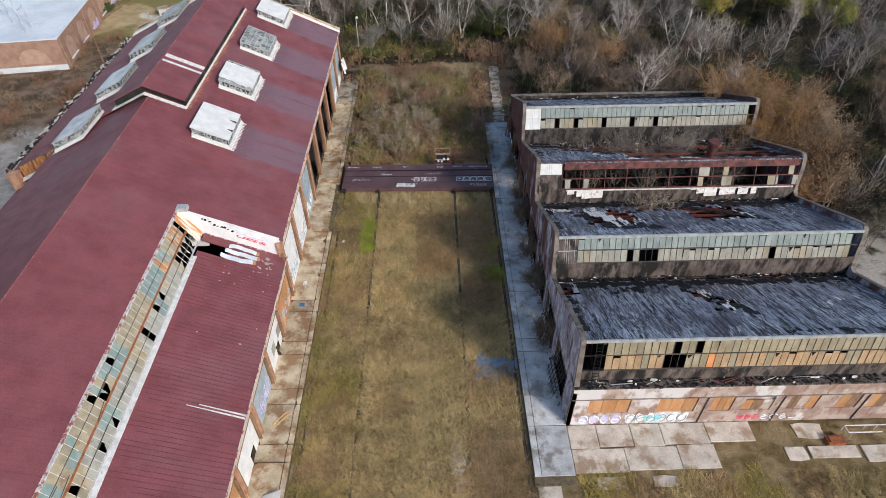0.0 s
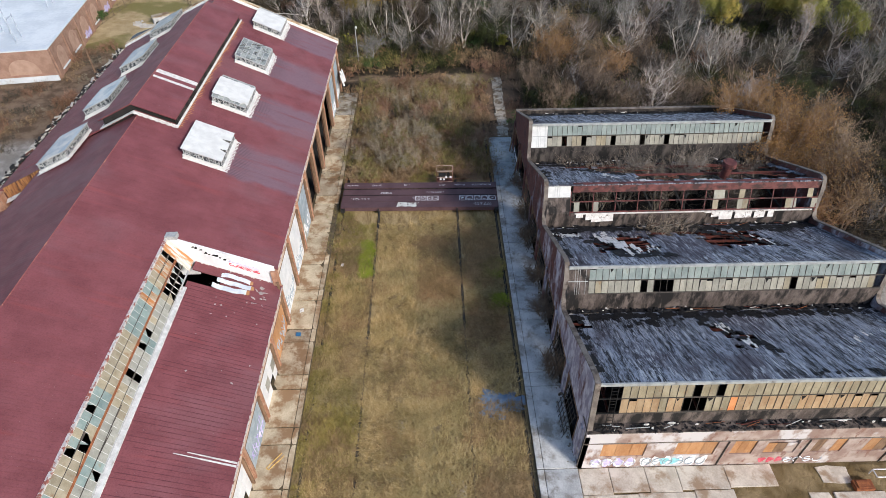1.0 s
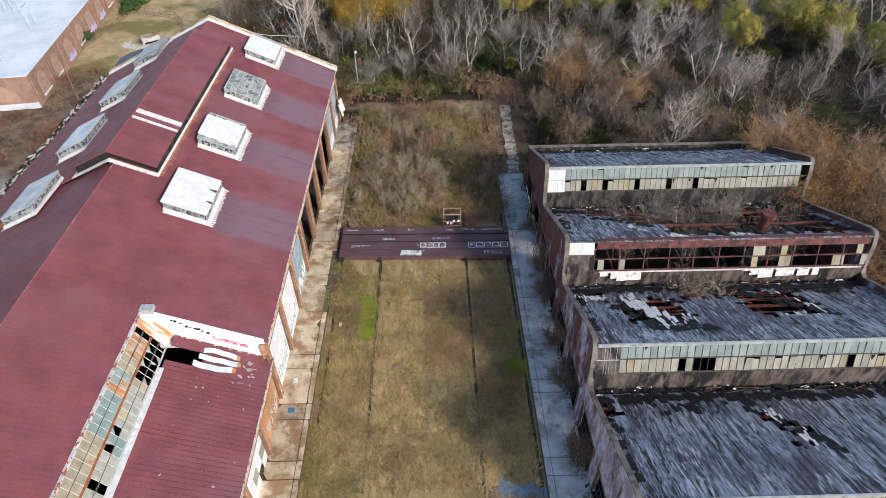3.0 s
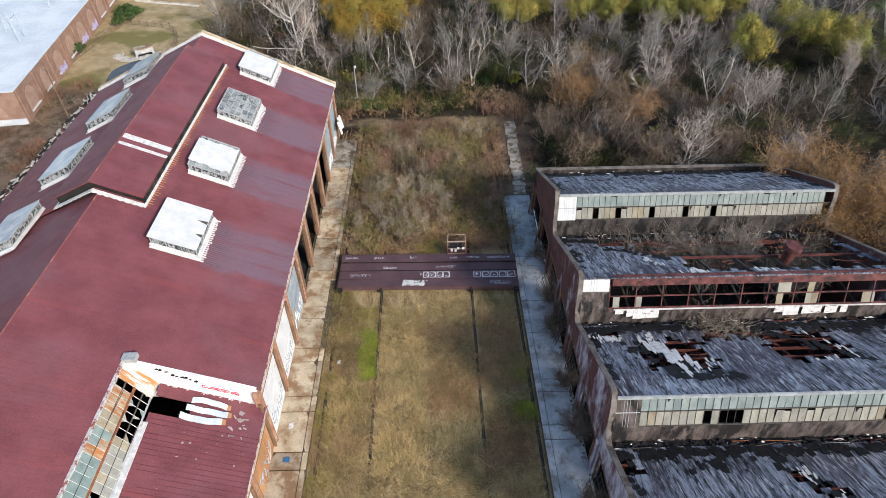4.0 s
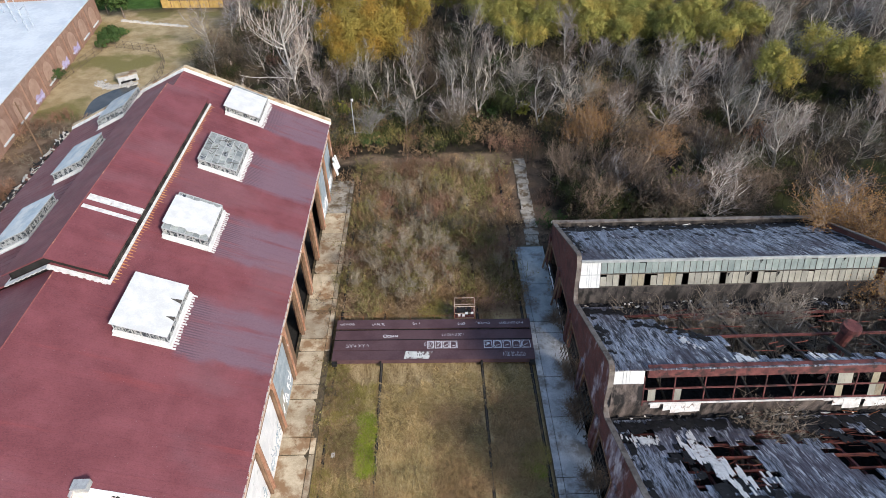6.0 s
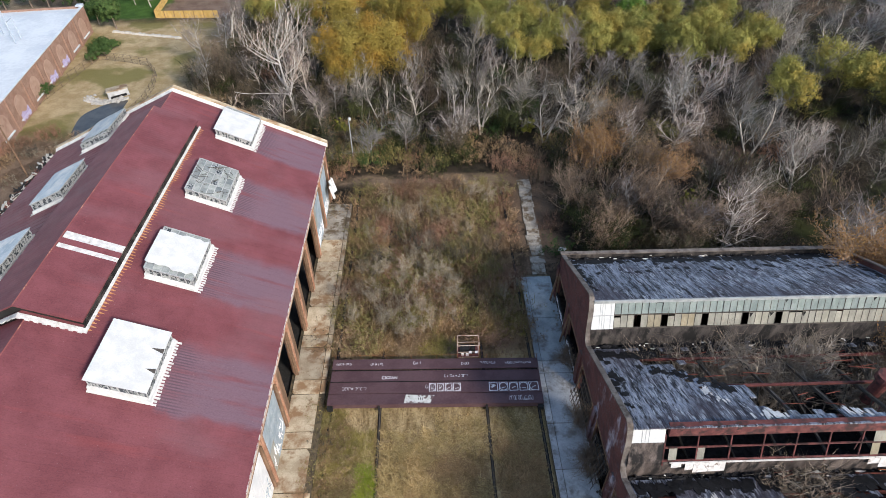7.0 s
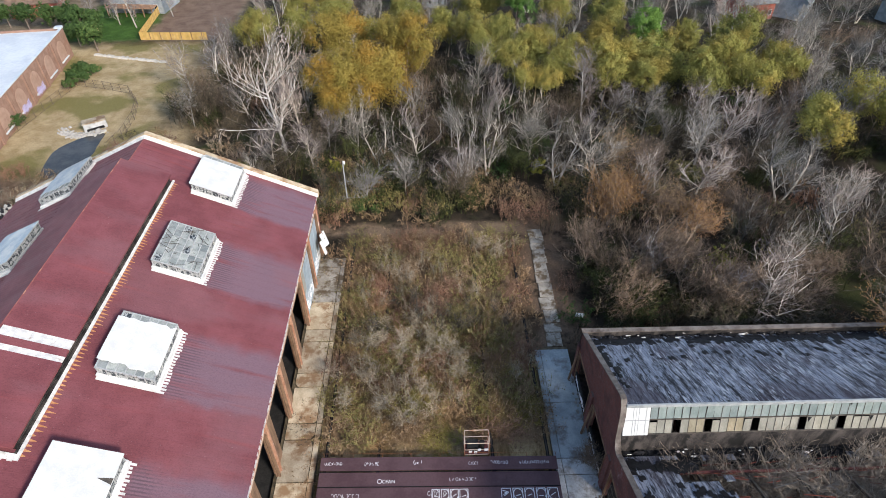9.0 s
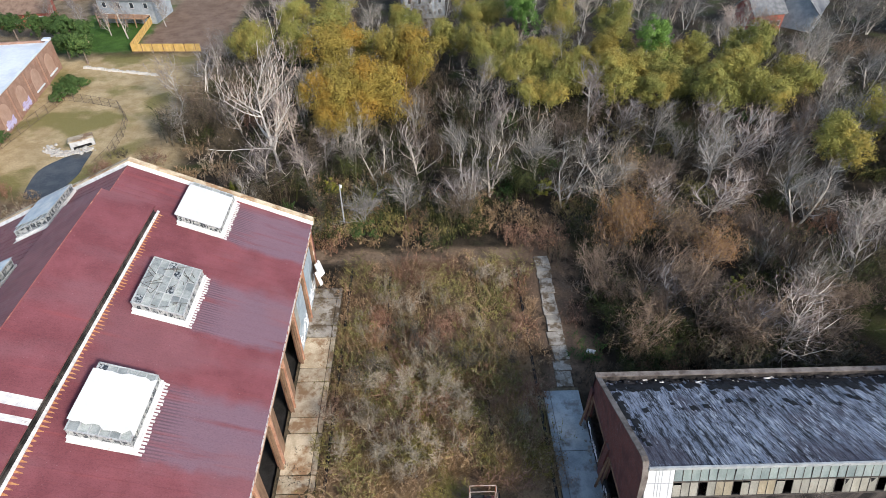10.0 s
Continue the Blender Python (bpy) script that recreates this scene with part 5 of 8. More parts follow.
for k in range(4):
    slope = thing("roof_slope", (31, PK[k], 0), "", "")
    slope.parent = shed
    slope.matrix_parent_inverse = Matrix.Translation(-shed.location)
    xs = [SX0 + 0.02 + i * (SX1 - SX0 - 0.04) / 46 for i in range(47)]
    ny = 20
    ys = [PK[k] - 0.35 + i * (VL[k] - PK[k] + 0.35) / ny for i in range(ny + 1)]
    keep = set()
    for i in range(46):
        for j in range(ny):
            cx, cy = (xs[i] + xs[i + 1]) / 2, (ys[j] + ys[j + 1]) / 2
            jit = 0.45 * math.sin(i * 2.1 + j * 1.3) + 0.3 * math.sin(i * 0.7 - j * 2.3)
            if not any(a < cx + jit < b and c < cy + jit < d for a, b, c, d in HOLES[k]):
                keep.add((i, j))
    # sheets joined along each strip, a few millimetres proud by turns
    for i in range(46):
        j = 0
        lift = 0.02 * ((i * 7) % 3)
        while j < ny:
            if (i, j) not in keep:
                j += 1
                continue
            s = j
            while j < ny and (i, j) in keep:
                j += 1
            ya, yb = ys[s], ys[j]
            m = Mesh()
            m.slab(((xs[i], ya, saw_z(k, ya) + lift), (xs[i + 1], ya, saw_z(k, ya) + lift), (xs[i + 1], yb, saw_z(k, yb) + lift), (xs[i], yb, saw_z(k, yb) + lift)), 0.16)
            part("roof_strip", m, ROOF_TAR, slope)
    slope["label"] = ("weathered grey-black tar roof slope", "holed grey-black roof slope with bare purlins", "collapsed roof slope open to its steel frame", "weathered grey-black tar roof slope")[k]
    if k != 2:
        m = Mesh()
        m.box(SX0 + 0.02, SX1 - 0.02, PK[k] - 0.5, PK[k] - 0.33, HI - 0.12, HI + 0.24)
        part("fascia", m, surface("pale_metal_fascia", (0.27, 0.285, 0.285), (0.40, 0.415, 0.41), 1.4, (0.15, 0.145, 0.135), 1.1) if k == 0 else bpy.data.materials["pale_metal_fascia"], shed, "pale metal roof edge")
    # steel under the roof
    for i in (0, 3, 6) if k == 2 else range(8):
        m = Mesh()
        yy = PK[k] + 0.9 + i * (VL[k] - PK[k] - 1.2) / 7
        m.box(SX0, SX1, yy - 0.09, yy + 0.09, saw_z(k, yy) - 0.50, saw_z(k, yy) - 0.22)
        part("purlin", m, HOLE_RED if k != 2 else RED_STEEL, shed, "red-rusted steel purlin")
    for i in range(8):
        m = Mesh()
        xx = SX0 + 2.2 + i * 4.4
        a, b = (PK[k], HI - 0.75), (VL[k], LO - 0.55)
        m.hexa(((xx - 0.12, a[0], a[1] - 0.3), (xx + 0.12, a[0], a[1] - 0.3), (xx + 0.12, b[0], b[1] - 0.3), (xx - 0.12, b[0], b[1] - 0.3),
                (xx - 0.12, a[0], a[1]), (xx + 0.12, a[0], a[1]), (xx + 0.12, b[0], b[1]), (xx - 0.12, b[0], b[1])))
        m.box(xx - 0.12, xx + 0.12, VL[k] - 0.15, VL[k] + 0.15, 0.3, LO - 0.6)
        m.box(xx - 0.10, xx + 0.10, PK[k], VL[k], LO - 0.9, LO - 0.65)
        for q in range(3):
            yy = PK[k] + 2.6 + q * 3.2
            m.tube((xx, yy, LO - 0.7), (xx, yy + 1.2, saw_z(k, yy + 1.2) - 0.8), 0.08, sides=4)
        part("roof_truss", m, RED_STEEL if k != 2 else BAR_DARK, shed, "dark rusted steel truss")

# torn white board and black felt round the holes
def shard(mm, k, x, y, a, b, lift, g, thick=0.035):
    """A torn strip of board or felt lying down slope k, its ends jagged."""
    sk = g.uniform(-0.15, 0.15)
    pts = []
    for u, v in ((-1, -0.9), (-0.3, -1.1), (0.15, -0.7), (1, -0.95), (1, 0.8), (0.4, 1.1), (-0.1, 0.75), (-1, 1.0)):
        px, py = x + a * u * g.uniform(0.8, 1.1) + sk * v * b, y + b * v * g.uniform(0.65, 1.2)
        pts.append((px, py, saw_z(k, py) + lift))
    mm.slab(pts, thick)


def torn(k, areas, mat, name, label, lift, long=1.0):
    """Torn pieces strewn along lines on a slope: each area is x0, y0, x1, y1, spread, count, size."""
    mm = Mesh()
    for x0, y0, x1, y1, spread, cnt, size in areas:
        for _ in range(cnt):
            t = rng.random()
            s = size * rng.uniform(0.35, 1.25)
            x, y = x0 + (x1 - x0) * t + rng.gauss(0, spread), y0 + (y1 - y0) * t + rng.gauss(0, spread * 0.6)
            if SX0 + s * long < x < SX1 - s * long and PK[k] - 0.2 < y < VL[k] - 0.2:
                shard(mm, k, x, y, s * long, s * (1.7 if mat is INSULATION else 1.0), lift + rng.uniform(0, 0.05), rng)
    tagged(part(name, mm, mat, shed, label), kind="stuff")


WB = "torn white boards round the roof holes"
torn(1, ((20.0, 59.2, 22.0, 52.8, 0.45, 30, 0.55), (20.6, 57.6, 23.0, 53.0, 0.45, 20, 0.46), (15.2, 59.3, 17.2, 58.7, 0.4, 44, 0.24), (24.7, 54.5, 25.0, 53.0, 0.3, 8, 0.26),
         (36.9, 59.6, 39.7, 54.4, 0.2, 16, 0.24), (33.2, 54.2, 38.5, 54.0, 0.3, 7, 0.22)), INSULATION, "torn_board", WB, 0.085, 0.42)
torn(0, ((29.0, 44.2, 31.2, 40.0, 0.3, 15, 0.3), (40.0, 40.0, 44.0, 41.5, 0.4, 5, 0.25)), INSULATION, "torn_board", "torn white boards along a split in the roof", 0.06, 0.5)
torn(2, ((22.3, 68.8, 23.6, 66.8, 0.3, 8, 0.3), (24.8, 65.1, 27.6, 64.8, 0.3, 11, 0.3), (33.6, 65.0, 36.0, 64.8, 0.3, 8, 0.3)), INSULATION, "torn_board", "torn white boards at the collapsed roof", 0.06, 0.6)
FL = "curled black roofing felt"
torn(0, ((14.6, 46.4, 48.0, 46.5, 0.5, 190, 0.45), (14.5, 36.0, 14.7, 46.0, 0.3, 26, 0.4), (29.0, 45.0, 31.8, 39.0, 0.7, 26, 0.4), (34.0, 35.2, 48.0, 35.2, 0.4, 26, 0.3), (20.0, 45.0, 26.0, 44.6, 0.8, 20, 0.4)), TAR_FLAKE, "torn_felt", FL, 0.05, 0.8)
torn(1, ((14.6, 61.0, 48.0, 61.0, 0.5, 190, 0.5), (14.6, 51.0, 14.7, 60.5, 0.3, 24, 0.4), (18.6, 58.0, 22.6, 52.4, 1.1, 46, 0.45), (20.5, 52.0, 26.0, 51.6, 0.5, 34, 0.45), (32.0, 60.6, 40.2, 54.0, 0.5, 30, 0.4), (28.0, 60.5, 46.0, 60.0, 0.8, 50, 0.5)), TAR_FLAKE, "torn_felt", FL, 0.045, 0.8)
torn(2, ((14.6, 75.6, 20.0, 75.0, 0.5, 50, 0.5), (18.5, 73.0, 26.5, 68.0, 0.5, 36, 0.4), (14.8, 66.0, 14.8, 75.0, 0.3, 20, 0.4)), TAR_FLAKE, "torn_felt", FL, 0.05, 0.8)
torn(3, ((14.6, 89.8, 48.0, 89.8, 0.6, 190, 0.5), (14.6, 80.0, 14.7, 89.0, 0.3, 26, 0.4), (47.6, 80.0, 47.8, 89.0, 0.4, 26, 0.4), (18.0, 86.0, 46.0, 86.5, 1.0, 26, 0.35)), TAR_FLAKE, "torn_felt", FL, 0.05, 0.8)
# charred laths across the holes
for k, spans in ((1, ((19.0, 25.0, 53.2, 58.2, 16), (32.2, 39.6, 54.5, 59.8, 18), (26.8, 31.4, 58.6, 61.4, 8))), (2, ((27.0, 47.5, 65.4, 76.0, 34), (22.4, 26.4, 70.0, 76.2, 10)))):
    m = Mesh()
    for x0, x1, ya, yb, cnt in spans:
        for _ in range(cnt):
            x, y = rng.uniform(x0, x1), rng.uniform(ya, yb)
            ln, tw = rng.uniform(0.8, 2.6), rng.uniform(-0.25, 0.25)
            p = Vector((x - ln / 2, y - tw, saw_z(k, y - tw) - rng.uniform(0.02, 0.3)))
            q = Vector((x + ln / 2, y + tw, saw_z(k, y + tw) - rng.uniform(0.02, 0.3)))
            m.tube(p, q, rng.uniform(0.03, 0.07), sides=4)
    tagged(part("charred_lath", m, HOLE_RED, shed, "burnt laths and rusted strips across the hole"), kind="stuff")

# ---- window bands, glass leaning back under the roof edge ----
PW, NCOL = 0.715, 44
LEAN = (0.2, 0.38, 0.38, 0.38)
FOOT = (8.6, 9.3, 9.0, 9.35)          # height of the foot of the glass


def glass_y(k, z):
    return PK[k] - 0.1 - LEAN[k] * (12.3 - z)


def lean_box(mm, k, x0, x1, da, db, z0, z1):
    """A box that leans with the glass of bay k; da, db: its front and back off the plane of the glass."""
    ya, yb = glass_y(k, z0), glass_y(k, z1)
    mm.hexa(((x0, ya + da, z0), (x1, ya + da, z0), (x1, ya + db, z0), (x0, ya + db, z0), (x0, yb + da, z1), (x1, yb + da, z1), (x1, yb + db, z1), (x0, yb + db, z1)))


for k in (0, 1, 3):
    mid, foot = (FOOT[k] + 12.2) / 2, FOOT[k]
    tall = (mid - foot - 0.12) / math.cos(math.atan(LEAN[k]))
    pane_meshes = {mat: box_mesh("pane", PW - 0.05, 0.03, tall, mat) for mat in ((TAN_PANE, OCHRE_PANE, ORANGE_PANE) if k == 0 else (GREEN_PANE, BEIGE_PANE, TAN_PANE))}
    m = Mesh()
    for z in (foot - 0.08, mid - 0.05, 12.2):
        lean_box(m, k, 16.3, SX1, -0.05, 0.05, z, z + 0.1)
    for i in range(NCOL + 1):
        xx = 16.3 + i * PW
        lean_box(m, k, xx - 0.02, xx + 0.02, -0.055, -0.02, foot, 12.2)
    band = part("window_band", m, BAR_DARK, shed, ("two rows of tan and ochre window panels", "two rows of grey-green and beige window panels", "", "two rows of blue-grey and beige window panels")[k])
    gone = {0: {(0, 9), (1, 8), (1, 9), (1, 10)}, 1: {(1, 8), (1, 11), (1, 12), (1, 31)}, 3: {(1, 3), (1, 13), (1, 7)}}[k]
    for r, za in enumerate((mid + 0.06, foot + 0.03)):
        for i in range(NCOL):
            if (r, i) in gone or rng.random() < 0.012:
                continue
            if k == 0:
                mat = TAN_PANE if r == 0 else (ORANGE_PANE if i in (13, 14) else OCHRE_PANE)
                if r == 1 and rng.random() < 0.25:
                    mat = TAN_PANE
            else:
                mat = GREEN_PANE if r == 0 else (BEIGE_PANE if rng.random() < 0.8 else TAN_PANE)
            tilt = rng.uniform(-0.02, 0.02) if rng.random() < 0.85 else rng.uniform(-0.05, 0.12)
            p = piece("pane", pane_meshes[mat], (16.3 + (i + 0.5) * PW, glass_y(k, za) + rng.uniform(-0.01, 0.012), za), band, (tilt - math.atan(LEAN[k]), rng.uniform(-0.012, 0.012), 0))
            if rng.random() < 0.12:
                p.scale = (1, 1, rng.uniform(0.82, 0.95))
    # black plates before the glass stand in for shaded gaps of broken panes
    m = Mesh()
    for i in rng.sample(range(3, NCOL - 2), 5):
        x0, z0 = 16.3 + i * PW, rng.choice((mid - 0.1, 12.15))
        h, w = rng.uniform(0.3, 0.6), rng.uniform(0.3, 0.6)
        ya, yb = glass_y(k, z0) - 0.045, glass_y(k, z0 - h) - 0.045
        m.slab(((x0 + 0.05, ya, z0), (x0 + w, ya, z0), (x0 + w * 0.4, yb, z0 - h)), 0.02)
    tagged(part("broken_gap", m, BLACK, band, "black plates for the shade behind broken-out glass"), kind="stuff")
    # stained sill wall below the glass
    yw = glass_y(k, foot)
    m = Mesh()
    m.box(SX0 + 0.02, SX1 - 0.02, yw - 0.06, yw + 0.2, 5.6, foot - 0.09)
    part("sill_wall", m, SOOT_AND_SHADE if k == 3 else SILL, shed, "soot-stained concrete sill wall")
    m = Mesh()
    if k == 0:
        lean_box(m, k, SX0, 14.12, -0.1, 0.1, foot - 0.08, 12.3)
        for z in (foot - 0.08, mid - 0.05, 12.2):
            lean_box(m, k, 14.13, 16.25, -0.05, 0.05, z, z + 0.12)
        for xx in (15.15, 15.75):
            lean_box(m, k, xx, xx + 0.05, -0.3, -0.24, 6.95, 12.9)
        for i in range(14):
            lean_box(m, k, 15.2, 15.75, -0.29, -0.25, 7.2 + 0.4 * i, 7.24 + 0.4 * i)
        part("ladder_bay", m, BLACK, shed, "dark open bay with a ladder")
    else:
        lean_box(m, k, SX0 + 0.02, 16.26, -0.08, 0.12, foot - 0.08, 12.3)
        panel = part("end_panel", m, SILL if k == 1 else WHITE_METAL, shed, "stained end panel" if k == 1 else "white end panel")
        m = Mesh()
        for xx in (14.75, 15.0, 15.25, 15.9):
            lean_box(m, k, xx, xx + 0.03, -0.11, -0.085, foot, 12.25)
        lean_box(m, k, SX0 + 0.05, 16.2, -0.11, -0.085, mid - 0.04, mid + 0.04)
        part("panel_rib", m, LEAD, panel, "grey ribs")

# bay C: bare frame under a red beam
for z0, h, d in ((11.55, 0.26, 0.12), (11.84, 0.30, 0.20), (12.17, 0.38, 0.28)):
    m = Mesh()
    lean_box(m, 2, 17.2, SX1, -d, 0.25, z0, z0 + h)
    part("red_beam", m, RED_STEEL, shed, "red-brown steel beam")
m = Mesh()
for z in (8.98, 10.28):
    lean_box(m, 2, 17.0, SX1, -0.05, 0.05, z, z + 0.12)
for i in range(12):
    xx = 17.0 + i * 2.87
    lean_box(m, 2, xx - 0.06, xx + 0.06, -0.05, 0.05, 8.6, 11.6)
for i in range(11):
    if rng.random() < 0.3:
        xx = 17.0 + i * 2.87
        m.tube((xx, glass_y(2, 9.0) + 0.6, 9.0), (xx + 2.87, PK[2] + 2.0, 11.3), 0.05, sides=4)
part("bare_window_frame", m, RED_STEEL, shed, "bare rusted window frame")
m = Mesh()
lean_box(m, 2, SX0 + 0.02, 16.9, -0.08, 0.12, 10.95, 12.3)
panel = part("end_panel", m, WHITE_METAL, shed, "white end panel")
m = Mesh()
for xx in (14.9, 15.2, 15.5):
    lean_box(m, 2, xx, xx + 0.03, -0.11, -0.085, 11.0, 12.25)
part("panel_rib", m, LEAD, panel, "grey ribs")
yw = glass_y(2, 8.95)
m = Mesh()
lean_box(m, 2, SX0 + 0.02, 16.9, -0.05, 0.1, 8.9, 10.93)
m.box(SX0 + 0.02, SX1 - 0.02, yw - 0.06, yw + 0.2, 5.6, 8.88)
part("sill_wall", m, SILL, shed, "soot-stained concrete sill wall")
pan = {mat: box_mesh("panel", 0.7, 0.03, 1.25, mat) for mat in (BEIGE_PANE, TAN_PANE)}
for xx, z in ((17.4, 9.1), (19.8, 9.1), (35.2, 9.1), (35.2, 10.4), (35.9, 10.4), (38.4, 10.4), (39.0, 9.1), (38.4, 9.1), (44.6, 9.1), (45.3, 9.1), (47.2, 10.4), (47.9, 9.1)):
    piece("panel", pan[BEIGE_PANE if rng.random() < 0.6 else TAN_PANE], (xx + 0.4, glass_y(2, z) - 0.02, z), shed, (rng.uniform(-0.05, 0.05) - math.atan(LEAN[2]), rng.uniform(-0.05, 0.05), 0))
m = Mesh()
for x0, x1 in ((17.8, 21.9), (34.4, 43.6)):
    xx = x0
    while xx < x1:
        w = rng.uniform(0.7, 1.7)
        f = min(1.0, 2.2 * math.sin(math.pi * (xx - x0 + 0.3) / (x1 - x0 + 0.6))) * rng.uniform(0.7, 1.0)
        out, dz = 0.35 * f, 1.15 * f
        m.slab(((xx, yw - 0.1 - out, 8.85 - dz), (xx + w * 0.5, yw - 0.1 - out * rng.uniform(0.85, 1.1), 8.85 - dz), (xx + w, yw - 0.1 - out * rng.uniform(0.8, 1.0), 8.85 - dz * 0.95), (xx + w, yw - 0.1, 8.88), (xx, yw - 0.1, 8.88)), 0.04)
        xx += w + (0.02 if rng.random() < 0.8 else 0.35)
m.box(17.6, SX1 - 0.5, yw - 0.16, yw - 0.07, 8.78, 8.95)
tb = part("torn_board", m, INSULATION, shed, "ragged white board below the frame")
tagged(tb, kind="stuff")
m = Mesh()
m.tube((38.9, 68.6, 8.2), (38.9, 68.4, 11.9), 0.62, 0.62, 14)
m.tube((38.9, 68.4, 11.7), (38.9, 68.38, 12.3), 0.95, 0.85, 14)
part("roof_ventilator", m, RED_STEEL, shed, "rusty round roof ventilator")

# debris in the gutters
gut = [(PK[0] - 1.35, 6.92, 34.0), (47.45, 6.75, 0), (62.0, 6.7, 0), (76.8, 6.6, 0), (90.3, 7.0, 0)]
for gi, (yc, zc, _) in enumerate(gut):
    m = Mesh()
    wy = 0.62 if gi else 0.55
    for i in range(420):
        x = rng.uniform(SX0 + 0.3, SX1 - 0.3)
        yy = yc + rng.uniform(-wy, wy)
        s = rng.choice((0.10, 0.18, 0.3, 0.55 if gi else 0.25)) * rng.uniform(0.7, 1.3)
        a = rng.uniform(0, math.pi)
        c, d = s * math.cos(a), s * math.sin(a)
        h = rng.uniform(0.02, 0.34 if gi else 0.2)
        m.hexa([(x - c, yy - d * 0.5, zc - 0.1), (x + d * 0.4, yy - c * 0.4, zc - 0.1), (x + c, yy + d * 0.5, zc - 0.1), (x - d * 0.4, yy + c * 0.4, zc - 0.1),
                (x - c * 0.8, yy - d * 0.4, zc + h), (x + d * 0.3, yy - c * 0.3, zc + h * 0.7), (x + c * 0.8, yy + d * 0.4, zc + h * 0.9), (x - d * 0.3, yy + c * 0.3, zc + h)])
    m.box(SX0 + 0.05, SX1 - 0.05, yc - wy - 0.4, yc + wy + 0.35, zc - 0.4, zc - 0.05) if gi else None
    db = part("charred_debris", m, CHAR, shed, "charred debris and scraps in the roof gutter")
    tagged(db, kind="stuff")
    m = Mesh()
    for i in range(22 if gi else 14):
        x, yy, s = rng.uniform(SX0 + 0.5, SX1 - 0.5), yc + rng.gauss(0, wy * 0.5), rng.uniform(0.04, 0.15)
        n = rng.choice((4, 5, 6))
        m.slab([(x + s * (1.4 if i % 3 else 4.0) * math.cos(6.283 * q / n) * rng.uniform(0.5, 1.1), yy + s * math.sin(6.283 * q / n) * rng.uniform(0.5, 1.1), zc + 0.2 + rng.uniform(0, 0.1)) for q in range(n)], 0.03 if gi else 0.2)
    tagged(part("board_scrap", m, INSULATION, shed, "white board scraps among the charred debris"), kind="stuff")

# fallen rods and pipes on the ledge and in the gutters
for yc, zc in ((33.2, 7.0), (47.4, 7.0), (61.9, 7.0)):
    for _ in range(12):
        x, ln, a = rng.uniform(SX0 + 1, SX1 - 4), rng.uniform(0.8, 3.0), rng.uniform(-0.15, 0.15)
        m = Mesh()
        m.tube((x, yc + rng.uniform(-0.4, 0.3), zc + rng.uniform(0, 0.1)), (x + ln, yc + a * ln + rng.uniform(-0.1, 0.1), zc + rng.uniform(0.02, 0.25)), rng.uniform(0.02, 0.05), sides=5)
        part("fallen_rod", m, rng.choice((RUST, BAR_DARK, LEAD, HOLE_RED)), shed)

# ---- front wall ----
FY = 32.7
m = Mesh()
m.box(SX0 - 0.42, SX1 + 0.42, FY + 0.25, FY + 0.5, 0, 6.75)
m.box(SX0 - 0.42, SX1 + 0.42, FY, FY + 0.25, 4.75, 6.75)
m.box(SX0 - 0.42, SX1 + 0.42, FY, FY + 0.25, 0, 2.2)
gaps = [(15.4, 19.7), (22.6, 26.6), (28.2, 30.4), (31.5, 34.6), (36.2, 39.2), (40.4, 43.6), (44.6, 47.6)]
xs = [SX0 - 0.42] + [v for g in gaps for v in g] + [SX1 + 0.42]
for a, b in zip(xs[::2], xs[1::2]):
    m.box(a, b, FY, FY + 0.25, 2.2, 4.75)
front = part("front_wall", m, FRONT_WALL, shed, "pinkish brick front wall with patchy white paint")
m = Mesh()
m.box(SX0 - 0.5, SX1 + 0.5, FY - 0.12, FY + 1.75, 6.76, 6.92)
part("ledge", m, SILL, front, "narrow ledge with charred debris")
m = Mesh()
m.box(SX0 - 0.42, SX1 + 0.42, FY - 0.05, FY - 0.003, 4.72, 4.86)
part("string_course", m, COPING, front)
for gi, (a, b) in enumerate(gaps):
    nb = 3
    for i in range(nb):
        mm = Mesh()
        w = (b - a) / nb
        mm.box(a + i * w + 0.02, a + (i + 1) * w - 0.02, FY + 0.1, FY + 0.16, 2.22, 4.72 if gi != 3 else 3.9)
        part("board", mm, WOOD_ORANGE if gi < 3 else (WOOD_ORANGE, WOOD_BROWN, FRONT_WALL)[(gi + i) % 3], front)
for xx in (13.35, 27.5, 35.4, 44.1):
    m = Mesh()
    m.box(xx, xx + 0.09, FY - 0.1, FY - 0.004, 0.05, 6.6 if xx < 14 else 4.7)
    part("drain_pipe", m, BAR_DARK, front, "black drain pipe")


def scrawl(x0, x1, z0, z1, y, letters, r, seed):
    """Fat rounded strokes of a spray-painted piece, nothing legible."""
    g = random.Random(seed)
    mm = Mesh()
    w = (x1 - x0) / letters
    for i in range(letters):
        cx, cz = x0 + (i + 0.5) * w, (z0 + z1) / 2
        a0, sweep = g.uniform(0, 6.28), g.uniform(3.2, 5.6)
        pts = []
        for q in range(8):
            a = a0 + sweep * q / 7
            pts.append((cx + 0.42 * w * math.cos(a), y, cz + 0.42 * (z1 - z0) * math.sin(a) * (1 if q % 3 else 0.85)))
        for p, q in zip(pts, pts[1:]):
            mm.tube(p, q, r, sides=4)
        if g.random() < 0.6:
            mm.tube((cx - 0.3 * w, y, cz), (cx + 0.3 * w, y, cz + g.uniform(-0.3, 0.3)), r, sides=4)
    return mm


